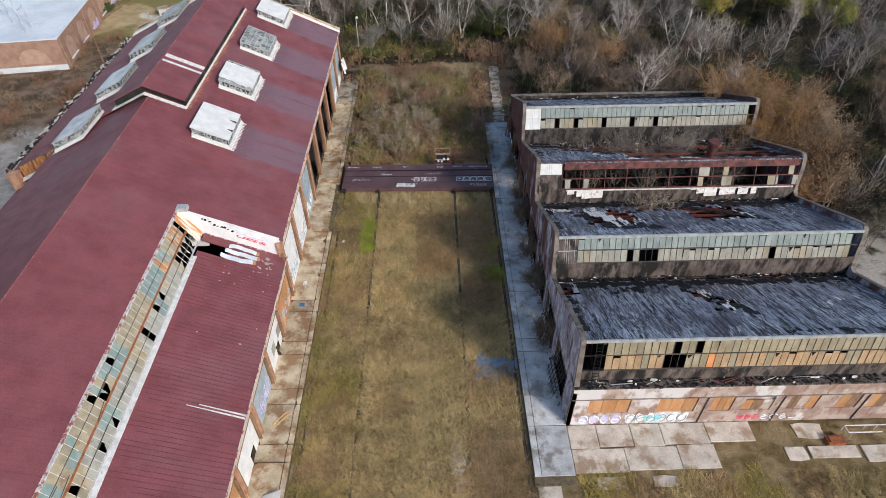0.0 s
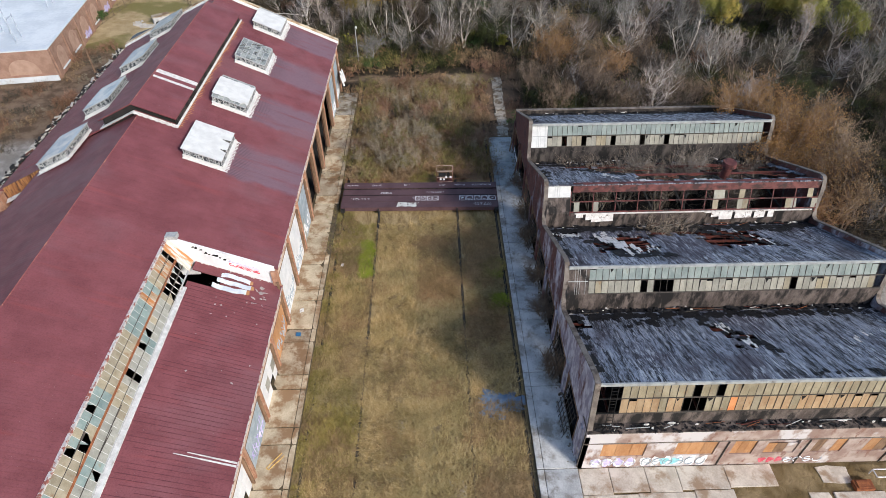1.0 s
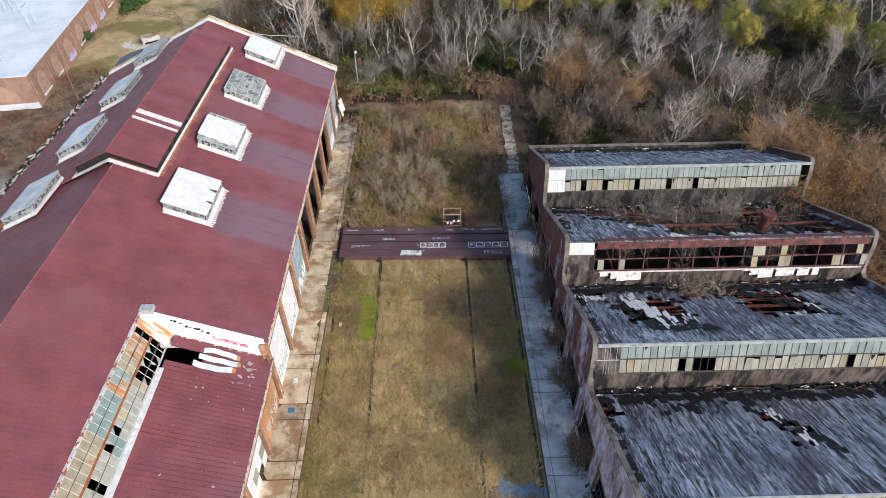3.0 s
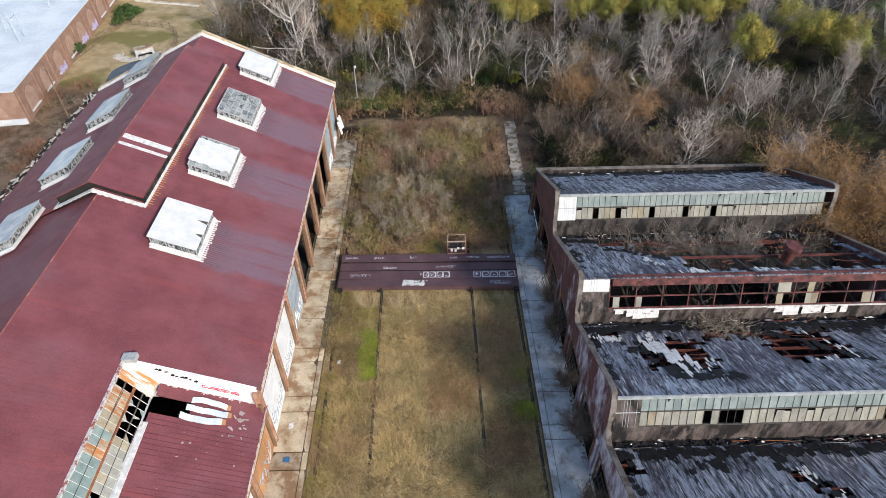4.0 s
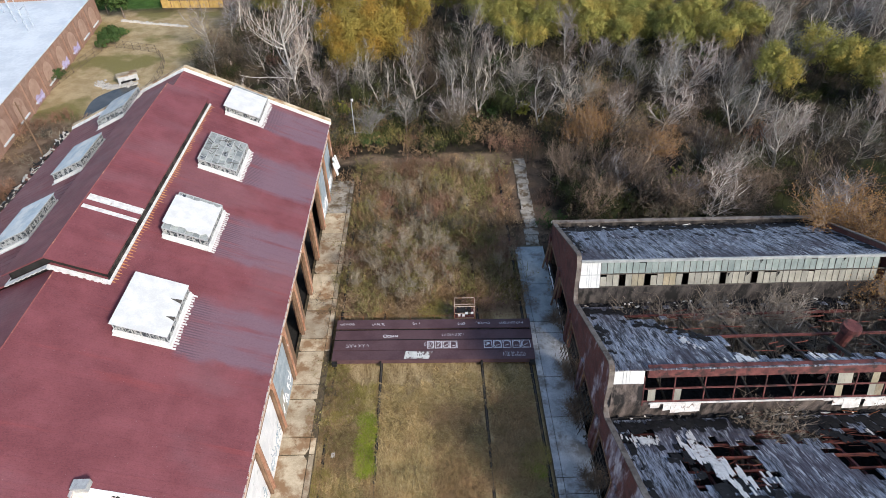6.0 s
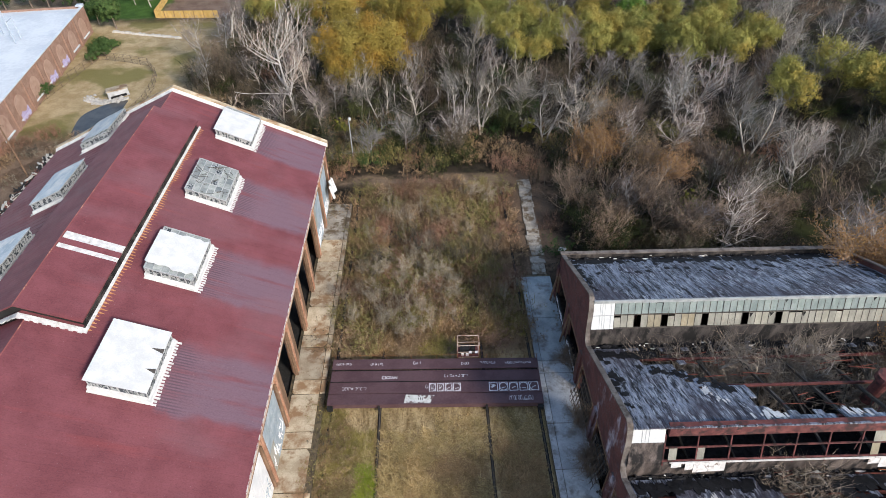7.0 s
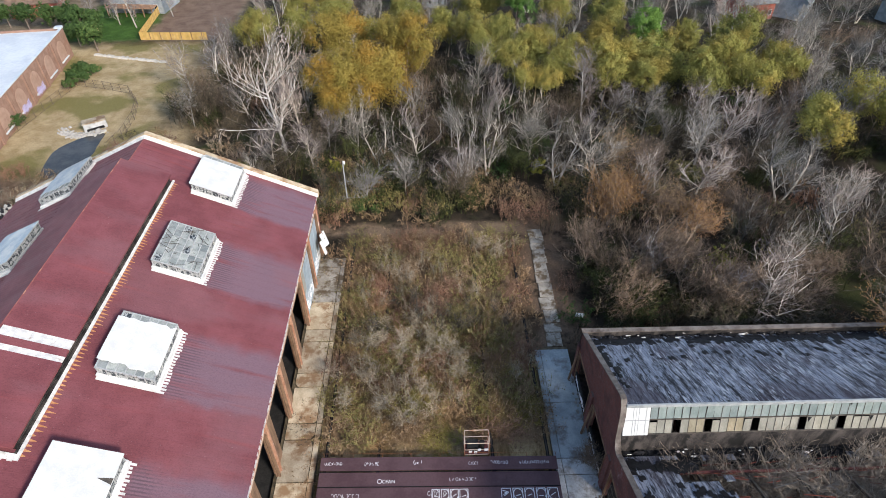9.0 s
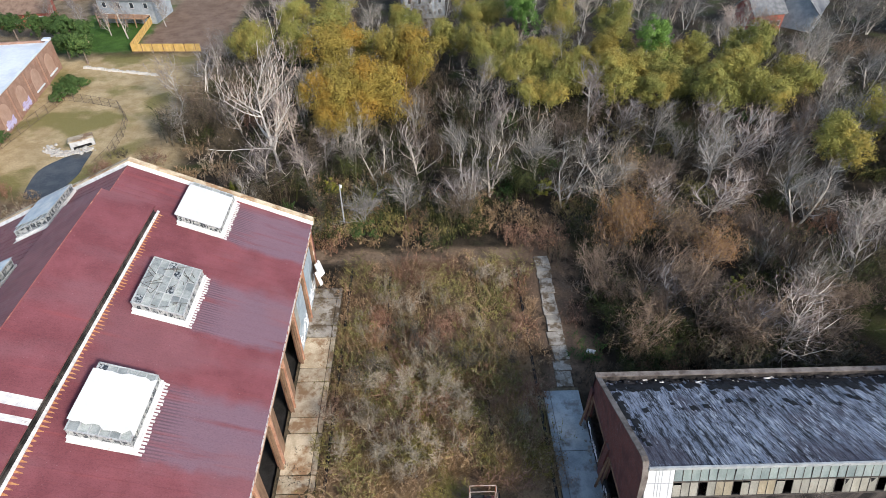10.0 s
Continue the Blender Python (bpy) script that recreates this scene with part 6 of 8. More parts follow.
def fill_shapes(x0, x1, z0, z1, y, letters, seed):
    g = random.Random(seed)
    mm = Mesh()
    w = (x1 - x0) / letters
    for i in range(letters):
        cx, cz = x0 + (i + 0.5) * w, (z0 + z1) / 2
        ring = []
        for q in range(12):
            a = 2 * math.pi * q / 12
            k = 0.88 + 0.22 * math.sin(3 * a + i) + g.uniform(-0.06, 0.06)
            ring.append((cx + 0.5 * w * k * math.cos(a), cz + 0.5 * (z1 - z0) * k * math.sin(a)))
        mm.prism(ring, "y", y, y + 0.012)
    return mm


part("painted_mark", fill_shapes(14.6, 19.2, 0.2, 2.0, FY - 0.02, 4, 1), LILAC_PAINT, front, "pale lilac spray-painted shapes")
part("painted_mark", scrawl(14.6, 19.2, 0.25, 2.0, FY - 0.03, 4, 0.10, 2), CHALK, front, "illegible white outlines")
part("painted_mark", fill_shapes(19.5, 26.4, 0.2, 2.2, FY - 0.02, 6, 3), CHALK, front, "white spray-painted shapes")
part("painted_mark", fill_shapes(21.5, 23.6, 0.5, 1.9, FY - 0.035, 2, 5), CYAN_PAINT, front, "cyan spray-painted shapes")
part("painted_mark", scrawl(19.7, 26.2, 0.3, 2.0, FY - 0.05, 6, 0.045, 6), PANEL_BLUE, front, "illegible dark outlines")
part("painted_mark", scrawl(34.0, 38.0, 0.4, 1.5, FY - 0.03, 4, 0.07, 8), CHALK, front, "illegible white outlines")
part("painted_mark", fill_shapes(31.5, 34.0, 0.4, 1.5, FY - 0.02, 3, 9), RED_PAINT, front, "red spray-painted shapes")


# faded red writing on the workshop's end wall, nothing legible
for z0, z1, r, mat, seed in ((0.15, 0.62, 0.06, RED_PAINT, 21), (0.68, 0.95, 0.025, LILAC_PAINT, 22)):
    mm = scrawl(-23.7, -20.6, z0, z1, YC - 0.07, 8, r, seed)
    mm.v = [(x, y, z + (low_z(x) + roof_z(x)) / 2 - 0.55) for x, y, z in mm.v]
    part("painted_mark", mm, mat, endw, "illegible faded paint marks")


# ---- platforms beside the pit ----
rng = random.Random(33)
PH = 0.42
m = Mesh()
m.box(-19.3, -15.15, -30, 112, -0.3, PH - 0.07)
plat_w = solo("platform_west", m, JOINT, "sunlit concrete platform of worn slabs with dirty joints", "pavement", kind="structure")
slab_id = 0
yy = YC + 6.75 * -11 - 1.35
while yy < 108:
    for ln in (4.72, 1.93):
        for xa, xb in ((-18.95, -15.82), (-15.78, -15.2)):
            if xb > -15.5 and 64 < yy < 72:
                continue
            w, l = (xb - xa) / 2 - 0.025, ln / 2 - 0.045
            ring = []
            for sx, sy in ((-1, -1), (1, -1), (1, 1), (-1, 1)):
                big = rng.random() < 0.16
                ca, cb = (rng.uniform(0.15, 0.5), rng.uniform(0.2, 0.7)) if big else (rng.uniform(0.02, 0.08), rng.uniform(0.02, 0.08))
                ca = min(ca, w * 0.6)
                p, q = (sx * w, sy * (l - cb)), (sx * (w - ca), sy * l)
                ring += [q, p] if sx * sy < 0 else [p, q]
            m = Mesh()
            m.slab([((xa + xb) / 2 + u + rng.uniform(-0.012, 0.012), yy + ln / 2 + v + rng.uniform(-0.02, 0.02), PH + 0.035 + rng.uniform(-0.012, 0.012)) for u, v in ring], 0.1)
            part("slab", m, CONCRETE if yy < 101 else WALK_SLAB, plat_w)
            slab_id += 1
        yy += ln + 0.05
m = Mesh()
m.box(9.35, 13.5, 26.0, 95.0, -0.3, PH - 0.07)
plat_e = solo("platform_east", m, JOINT, "grey concrete platform of large slabs beside the shed", "pavement", kind="structure")
cuts = [26.9, 32.5, 42.3, 44.2, 52.0, 53.7, 57.9, 59.6, 66.5, 71.8, 78.4, 80.2, 87.0, 94.6]
for a, b in zip(cuts, cuts[1:]):
    for xa, xb in ((9.4, 10.1), (10.12, 13.5)):
        me = box_mesh("slab", xb - xa - 0.03, b - a - 0.08, 0.11, CONCRETE_GREY if a < 80 else CONCRETE_BLUE, 0.03)
        piece("slab", me, ((xa + xb) / 2, (a + b) / 2, PH - 0.075 + rng.uniform(-0.01, 0.012)), plat_e)
# walk of stepping slabs beyond the platform
walkway = thing("slab_walk", (12.5, 108, 0), "walk of pale broken concrete slabs through the brush", "pavement", kind="structure")
y = 95.3
while y < 118:
    ln = rng.uniform(1.1, 2.3)
    w = 2.0 + rng.uniform(-0.2, 0.2)
    piece("slab", box_mesh("slab", w, ln, 0.16, WALK_SLAB, 0.04), (12.45 + 0.02 * (y - 100) + rng.uniform(-0.15, 0.15), y + ln / 2, -0.02), walkway, (rng.uniform(-0.03, 0.03), rng.uniform(-0.03, 0.03), rng.uniform(-0.06, 0.06)))
    y += ln + 0.12
# paving in front of the shed
apron = thing("yard_paving", (21, 30, 0), "cracked pale concrete paving before the shed front", "pavement", kind="structure")
for (a, b, c, d) in ((13.6, 16.6, 29.9, 32.6), (16.65, 20.2, 30.1, 32.6), (20.25, 23.4, 30.0, 32.6), (23.45, 28.2, 30.2, 32.6), (13.6, 19.0, 27.3, 29.85), (19.05, 24.5, 27.5, 29.95), (24.55, 28.4, 27.5, 30.1), (28.25, 33.0, 30.35, 32.6), (43.5, 49, 27.8, 29.6), (38.0, 43.0, 28.3, 29.6), (9.6, 11.9, 24.6, 26.7)):
    piece("slab", box_mesh("slab", b - a, d - c, 0.16, PAVING, 0.03), ((a + b) / 2, (c + d) / 2, rng.uniform(-0.012, 0.004)), apron, (rng.uniform(-0.002, 0.002), rng.uniform(-0.002, 0.002), rng.uniform(-0.004, 0.004)))
for x, y, w, l in ((36.6, 28.9, 1.1, 0.8), (39.0, 31.4, 1.6, 0.9), (17.0, 26.2, 1.6, 0.7), (22.4, 26.3, 1.3, 0.6)):
    ring = []
    for u, v in ((-1, -1), (0.1, -1.05), (1, -1), (1.05, 0.1), (1, 1), (-0.2, 1.05), (-1, 1), (-1.05, 0.0)):
        ring.append((x + w * u * rng.uniform(0.85, 1.0), y + l * v * rng.uniform(0.8, 1.0), 0.08 + rng.uniform(-0.01, 0.02)))
    m = Mesh()
    m.slab(ring, 0.12)
    part("slab_fragment", m, PAVING, apron)
# rubble along the foot of the shed wall
m = Mesh()
for _ in range(230):
    x, y, s = 13.45 - abs(rng.gauss(0, 0.35)), rng.uniform(33, 90), rng.uniform(0.05, 0.2)
    r = [(x + s * math.cos(q * 1.257) * rng.uniform(0.6, 1.2), y + s * math.sin(q * 1.257) * rng.uniform(0.6, 1.2)) for q in range(5)]
    m.slab([(min(u, 13.5), v, PH + 0.04 + s * rng.uniform(0.3, 0.8)) for u, v in r], s * 0.7)
solo("rubble", m, WALK_SLAB, "crumbled brick and dirt along the shed wall", "rubble", kind="stuff")
m = Mesh()
for x0, x1, y0 in ((42.5, 47.5, 31.4), (42.5, 46.0, 30.6)):
    m.tube((x0, y0, 0.9), (x1, y0, 0.9), 0.07, sides=6)
for x0 in (42.5, 44.8, 46.0, 47.4):
    m.tube((x0, 31.4, 0.9), (x0, 31.4, 0.0), 0.06, sides=6)
m.tube((42.5, 31.4, 0.9), (42.5, 30.6, 0.9), 0.07, sides=6)
solo("pipe_rail", m, WHITE_FLASH, "white painted pipe rail on posts", "rail")
m = Mesh()
m.box(40.2, 42.0, 29.6, 30.6, 0, 0.5)
m.box(40.4, 41.8, 29.75, 30.45, 0.5, 0.62)
solo("fallen_cabinet", m, RUST, "rusty metal cabinet lying on the ground", "cabinet")

# rails along the pit
for x in (-14.3, -8.85, 3.1, 8.9):
    m = Mesh()
    m.prism(((x - 0.07, 0.0), (x + 0.07, 0.0), (x + 0.07, 0.02), (x + 0.015, 0.05), (x + 0.015, 0.11), (x + 0.035, 0.12), (x + 0.035, 0.13), (x - 0.035, 0.13), (x - 0.035, 0.12), (x - 0.015, 0.11), (x - 0.015, 0.05), (x - 0.07, 0.02)), "y", 20, 116)
    rail = solo("pit_rail", m, BAR_DARK, "rusted steel rail sunk in the grass", "rail", "rails of the pit")
    m = Mesh()
    m.box(x - 0.17, x + 0.17, 20, 116, 0.0, 0.012)
    part("rail_bed", m, DARK_WALL, rail, "dark soil beside the rail")

# ---- transfer table ----
TY0, TY1, TA, TB, TT = 74.1, 80.3, -14.6, 9.4, 1.12
table = thing("transfer_table", (-2.6, 77.2, 0), "brown steel railway transfer table across the pit", "transfer table")
rows = [(74.15, 75.55), (75.62, 77.12), (77.19, 78.69), (78.85, 80.25)]
for i, (a, b) in enumerate(rows):
    m = Mesh()
    z = TT + (0.0, 0.0, 0.0, 0.16)[i]
    m.box(TA, TB, a, b, z - 0.12, z)
    part("deck_plate", m, STEEL_DECK, table, "brown painted deck plating with scrawls")
m = Mesh()
for yy in (74.3, 76.9, 80.0):
    m.box(TA + 0.1, TB - 0.1, yy - 0.12, yy + 0.12, 0.42, TT - 0.125)
part("girder", m, STEEL_DECK, table, "dark brown girders")
m = Mesh()
for yy in (77.155, 78.77):
    m.box(TA, TB, yy - 0.03, yy + 0.03, TT - 0.03, TT + 0.05)
part("table_rail", m, BLACK, table, "dark running rails")
for x in (-14.3, -8.85, 3.1, 8.9):
    for yy in (74.1, 80.3):
        m = Mesh()
        m.tube((x - 0.09, yy, 0.52), (x + 0.09, yy, 0.52), 0.38, 0.38, 14)
        wh = part("wheel", m, DARK_WALL, table, "blackened steel wheel")
for xx in (TA + 0.05, TB - 0.65):
    m = Mesh()
    m.box(xx, xx + 0.6, 73.7, 74.1, 0.5, 1.0)
    part("end_box", m, DARK_WALL, table)
m = Mesh()
m.hexa(((-6.1, 74.3, TT + 0.002), (-3.2, 74.25, TT + 0.002), (-2.7, 75.3, TT + 0.002), (-5.9, 75.4, TT + 0.002), (-6.1, 74.3, TT + 0.008), (-3.2, 74.25, TT + 0.008), (-2.7, 75.3, TT + 0.008), (-5.9, 75.4, TT + 0.008)))
mk = part("painted_patch", m, WORN_WHITE, table, "worn white painted patch")
m = Mesh()
for k in range(3):
    m.box(-4.5 + 0.2 * k, -4.42 + 0.2 * k, 74.7, 75.0, TT + 0.010, TT + 0.014)
part("painted_mark", m, BLACK, mk, "dark bars")


def lettering(body, text, size, at, rz, mat, parent):
    cu = bpy.data.curves.new(body, "FONT")
    cu.body = text
    cu.size = size
    cu.extrude = 0.004
    ob = new("lettering_source", cu)
    dg = bpy.context.evaluated_depsgraph_get()
    me = bpy.data.meshes.new_from_object(ob.evaluated_get(dg))
    bpy.data.objects.remove(ob)
    bpy.data.curves.remove(cu)
    me.materials.clear()
    me.materials.append(mat)
    o = piece("lettering", me, at, parent, (0, 0, rz))
    o["label"] = "white hand-painted letters"
    return o


lettering("word", "O", 0.66, (-8.78, 77.52, TT + 0.006), 0, CHALK, table)
lettering("word", "CEAN", 0.5, (-8.28, 77.55, TT + 0.006), 0, CHALK, table)


def floor_scrawl(x0, x1, y0, y1, letters, r, seed, z=TT, box=False):
    g = random.Random(seed)
    mm = Mesh()
    w = (x1 - x0) / letters
    for i in range(letters):
        cx, cy = x0 + (i + 0.5) * w, (y0 + y1) / 2
        a0, sweep = g.uniform(0, 6.28), g.uniform(2.6, 5.8)
        pts = [(cx + 0.4 * w * math.cos(a0 + sweep * q / 8), cy + 0.46 * (y1 - y0) * math.sin(a0 + sweep * q / 8)) for q in range(9)]
        if g.random() < 0.45:
            pts = [(cx + g.uniform(-0.4, 0.4) * w, cy + g.uniform(-0.46, 0.46) * (y1 - y0)) for q in range(5)]
        lines = list(zip(pts, pts[1:]))
        if box:
            u, v = 0.44 * w * g.uniform(0.85, 1.05), 0.48 * (y1 - y0)
            c4 = [(cx - u, cy - v), (cx + u, cy - v * 0.95), (cx + u * 0.95, cy + v), (cx - u, cy + v)]
            lines += list(zip(c4, c4[1:] + c4[:1])) + [((cx - u * 0.5, cy - v * 0.4), (cx + u * 0.5, cy + v * g.uniform(-0.4, 0.5)))]
        for p, q in lines:
            d = Vector((q[0] - p[0], q[1] - p[1], 0))
            if d.length < 1e-4:
                continue
            s = Vector((-d.y, d.x, 0)).normalized() * r
            mm.slab([(p[0] - s.x, p[1] - s.y, z + 0.008), (q[0] - s.x, q[1] - s.y, z + 0.008), (q[0] + s.x, q[1] + s.y, z + 0.008), (p[0] + s.x, p[1] + s.y, z + 0.008)], 0.005)
    return mm


for args in ((-3.75, -1.9, 76.2, 76.7, 6, 0.016, 1), (-3.4, 0.3, 75.8, 76.9, 4, 0.034, 6, TT, True), (3.4, 9.1, 75.8, 76.95, 5, 0.038, 2, TT, True), (5.6, 8.3, 74.5, 75.2, 11, 0.016, 4), (-13.2, -10.4, 76.0, 76.5, 8, 0.018, 5), (-1.6, 1.2, 77.7, 78.1, 9, 0.022, 7)):
    part("scrawl", floor_scrawl(*args), CHALK, table, "illegible white scrawl")
for args in ((-14.2, -12.4, 79.4, 79.75, 8, 0.018, 11), (-10.2, -8.6, 79.3, 79.75, 6, 0.02, 12), (-5.2, -4.3, 79.4, 79.9, 3, 0.03, 13), (0.4, 1.4, 79.3, 79.7, 5, 0.02, 14), (2.6, 4.4, 79.4, 79.8, 7, 0.018, 15), (5.5, 8.6, 79.4, 79.8, 10, 0.022, 16)):
    part("scrawl", floor_scrawl(*args, z=TT + 0.16), CHALK, table, "illegible white scrawl")

# cab frame on the far side
table.rotation_euler.z = -0.018
cab = thing("control_cab", (1.35, 81.2, 0), "rusted open steel frame of the table's control cab", "cab")
for x in (0.1, 2.6):
    for yy in (80.5, 82.0):
        m = Mesh()
        m.box(x - 0.035, x + 0.035, yy - 0.035, yy + 0.035, 0.0, 3.2)
        part("post", m, RUST, cab)
m = Mesh()
for z in (1.1, 2.0, 3.2):
    for yy in (80.5, 82.0):
        m.box(0.1, 2.6, yy - 0.03, yy + 0.03, z, z + 0.06)
    for x in (0.1, 2.6):
        m.box(x - 0.03, x + 0.03, 80.5, 82.0, z, z + 0.06)
part("rail", m, CONCRETE_PINK, cab, "pale rusty steel rails")
m = Mesh()
m.box(0.4, 1.5, 80.8, 81.7, 1.2, 2.0)
m.tube((1.9, 81.2, 1.2), (1.9, 81.2, 2.3), 0.28, 0.28, 10)
part("gear_box", m, DARK_WALL, cab, "dark machinery")
m = Mesh()
for x, z in ((0.5, 1.55), (1.05, 1.5), (1.4, 1.9), (2.1, 1.9)):
    m.box(x, x + 0.32, 80.41, 80.44, z, z + 0.42)
part("painted_mark", m, CHALK, cab, "white painted marks")
m = Mesh()
m.box(0.15, 2.55, 80.52, 82.0, 1.12, 1.18)
part("cab_floor", m, RED_STEEL, cab)
# thin wire rail behind the table
m = Mesh()
for k in range(9):
    x = TA + 0.3 + k * 2.95
    m.tube((x, 80.28, TT), (x, 80.28, TT + 0.85), 0.025, sides=4)
m.tube((TA, 80.28, TT + 0.85), (TB, 80.28, TT + 0.85), 0.015, sides=4)
part("wire_rail", m, RUST, table, "thin rusted wire rail")

# blue-grey wash on the grass by the platform
g = random.Random(5)
m = Mesh()
ring = []
for q in range(56):
    a = 2 * math.pi * q / 56
    k = 1 + 0.18 * math.sin(3 * a + 1) + 0.16 * math.sin(7 * a) + g.uniform(-0.22, 0.16)
    ring.append((min(9.3, 6.7 + 2.7 * k * math.cos(a)), 40.4 + 1.75 * k * math.sin(a), 0.06))
m.slab(ring, 0.08)
solo("wet_patch", m, BLUE_WET, "blue-grey stained patch on the grass", "stain", kind="structure")

# bleached bare earth in the grass
g = random.Random(9)
m = Mesh()
ring = []
for q in range(60):
    a = 2 * math.pi * q / 60
    k = 1 + 0.2 * math.sin(3 * a) + 0.15 * math.sin(8 * a + 1) + g.uniform(-0.25, 0.2)
    ring.append((1.8 + 0.8 * k * math.cos(a) - 0.12 * 3.6 * k * math.sin(a), 28.5 + 3.6 * k * math.sin(a), 0.10))
m.slab(ring, 0.12)
solo("bare_patch", m, PAVING, "pale bleached bare earth in the grass", "bare earth", kind="structure")

# small things on the platforms
m = Mesh()
m.box(-17.6, -17.0, 50.2, 50.7, PH + 0.03, PH + 0.16)
solo("plastic_crate", m, BLUE_TARP, "small blue plastic crate on the platform", "crate")
m = Mesh()
m.slab(((-17.7, 54.0, PH + 0.08), (-17.2, 54.1, PH + 0.09), (-17.3, 54.8, PH + 0.1), (-17.75, 54.6, PH + 0.07)), 0.03)
solo("board_scrap", m, INSULATION, "scrap of white board on the slabs", "scrap")
m = Mesh()
m.slab(((-13.5, 62.6, 0.2), (-13.1, 62.6, 0.22), (-13.1, 63.1, 0.25), (-13.5, 63.1, 0.2)), 0.18)
solo("white_block", m, INSULATION, "small white block in the grass", "block")
m = Mesh()
m.slab(((-17.4, 24.6, PH + 0.1), (-15.4, 24.8, PH + 0.4), (-15.5, 26.0, PH + 0.5), (-17.2, 25.6, PH + 0.15)), 0.05)
solo("sheet_scrap", m, WHITE_METAL, "bent white sheet lying on the platform edge", "scrap")
m = Mesh()
for x0, y0, x1, y1 in ((-17.8, 33.3, -16.5, 34.9), (-17.5, 33.1, -16.2, 34.6)):
    m.tube((x0, y0, PH + 0.08), (x1, y1, PH + 0.08), 0.05, sides=4)
m.tube((-17.8, 33.3, PH + 0.08), (-17.5, 33.1, PH + 0.08), 0.05, sides=4)
solo("timber_frame", m, WOOD_PALE, "light timber frame lying on the slabs", "frame")
m = Mesh()
m.slab(((15.6, 100.2, 0.15), (16.6, 99.9, 0.3), (16.9, 100.4, 0.32), (15.9, 100.8, 0.2)), 0.12)
solo("litter_sheet", m, WHITE_METAL, "white plastic sheet in the brush", "litter")


# ---- far buildings, fences, pond, poles ----
BZT = 6.5
sub = thing("brick_substation", (-100, 160, 0), "pale red brick building with a white flat roof", "building")
# the long eastern wall runs from south-west to north-east corner
P0, P1 = Vector((-78.5, 121.0, 0)), Vector((-87.5, 187.5, 0))
dirv = (P1 - P0).normalized()
nrm = Vector((dirv.y, -dirv.x, 0))


def along(s, out, z):
    p = P0 + dirv * s + nrm * out
    return (p.x, p.y, z)


LEN = (P1 - P0).length


def abox(mm, s0, s1, o0, o1, z0, z1):
    mm.hexa((along(s0, o0, z0), along(s0, o1, z0), along(s1, o1, z0), along(s1, o0, z0), along(s0, o0, z1), along(s0, o1, z1), along(s1, o1, z1), along(s1, o0, z1)))


m = Mesh()
abox(m, 0, LEN, -0.4, 0, 0, BZT)
abox(m, 0, 0.4, -60, -0.4, 0, BZT)
abox(m, LEN - 0.4, LEN, -60, -0.4, 0, BZT)
part("wall", m, BRICK_PINK, sub, "pale red brick wall with blind arches")
m = Mesh()
abox(m, 0.4, LEN - 0.4, -60, -0.4, BZT - 0.6, BZT - 0.45)
part("roof", m, ROOF_PALE, sub, "white membrane flat roof")
m = Mesh()
abox(m, -0.1, LEN + 0.1, -0.5, 0.1, BZT, BZT + 0.2)
abox(m, -0.1, 0.5, -60, -0.5, BZT, BZT + 0.2)
abox(m, LEN - 1.2, LEN + 0.15, -1.4, 0.15, BZT + 0.2, BZT + 0.5)
part("coping", m, ROOF_PALE, sub, "white coping")
nb = 8
for i in range(nb):
    s0 = 1.0 + i * (LEN - 2) / nb
    w = (LEN - 2) / nb
    m = Mesh()
    abox(m, s0 - 0.35, s0 + 0.35, 0.002, 0.25, 0, BZT - 0.1)
    part("pilaster", m, BRICK_PINK, sub, "brick pilaster")
    m = Mesh()
    cx = s0 + w / 2
    n = 14
    ring = [(cx - 2.0, 1.2)] + [(cx + 2.0, 1.2)] + [(cx + 2.0 * math.cos(math.pi * q / n), 3.2 + 2.0 * math.sin(math.pi * q / n)) for q in range(n + 1)]
    i0 = len(m.v)
    for o in (0.003, 0.06):
        m.v += [along(s, o, z) for s, z in ring]
    k = len(ring)
    m.f.append(tuple(range(k)))
    m.f.append(tuple(range(2 * k - 1, k - 1, -1)))
    m.f += [((q + 1) % k, q, k + q, k + (q + 1) % k) for q in range(k)]
    arch = part("blind_arch", m, surface("pale_infill", (0.37, 0.235, 0.17), (0.45, 0.30, 0.225), 0.8, (0.30, 0.17, 0.12), 0.5) if i == 0 else bpy.data.materials["pale_infill"], sub, "pale bricked-up arch")
    m = Mesh()
    abox(m, cx - 2.2, cx + 2.2, 0.06, 0.3, 0.95, 1.2)
    part("sill", m, ROOF_PALE, arch, "white stone sill")
    if i in (2, 4, 5):
        m = Mesh()
        for q in range(7):
            abox(m, cx - 1.9 + q * 0.55, cx - 1.5 + q * 0.55, 0.32, 0.34, 0.7 + 0.2 * math.sin(q * 2.0), 2.1 + 0.25 * math.sin(q * 1.3))
        part("painted_mark", m, LILAC_PAINT, sub, "lilac spray-painted marks")
# south wall arches
m = Mesh()
abox(m, -0.3, -0.02, -40, 0, -0.0, 1.1)
part("plinth", m, ROOF_PALE, sub, "pale plinth wall")
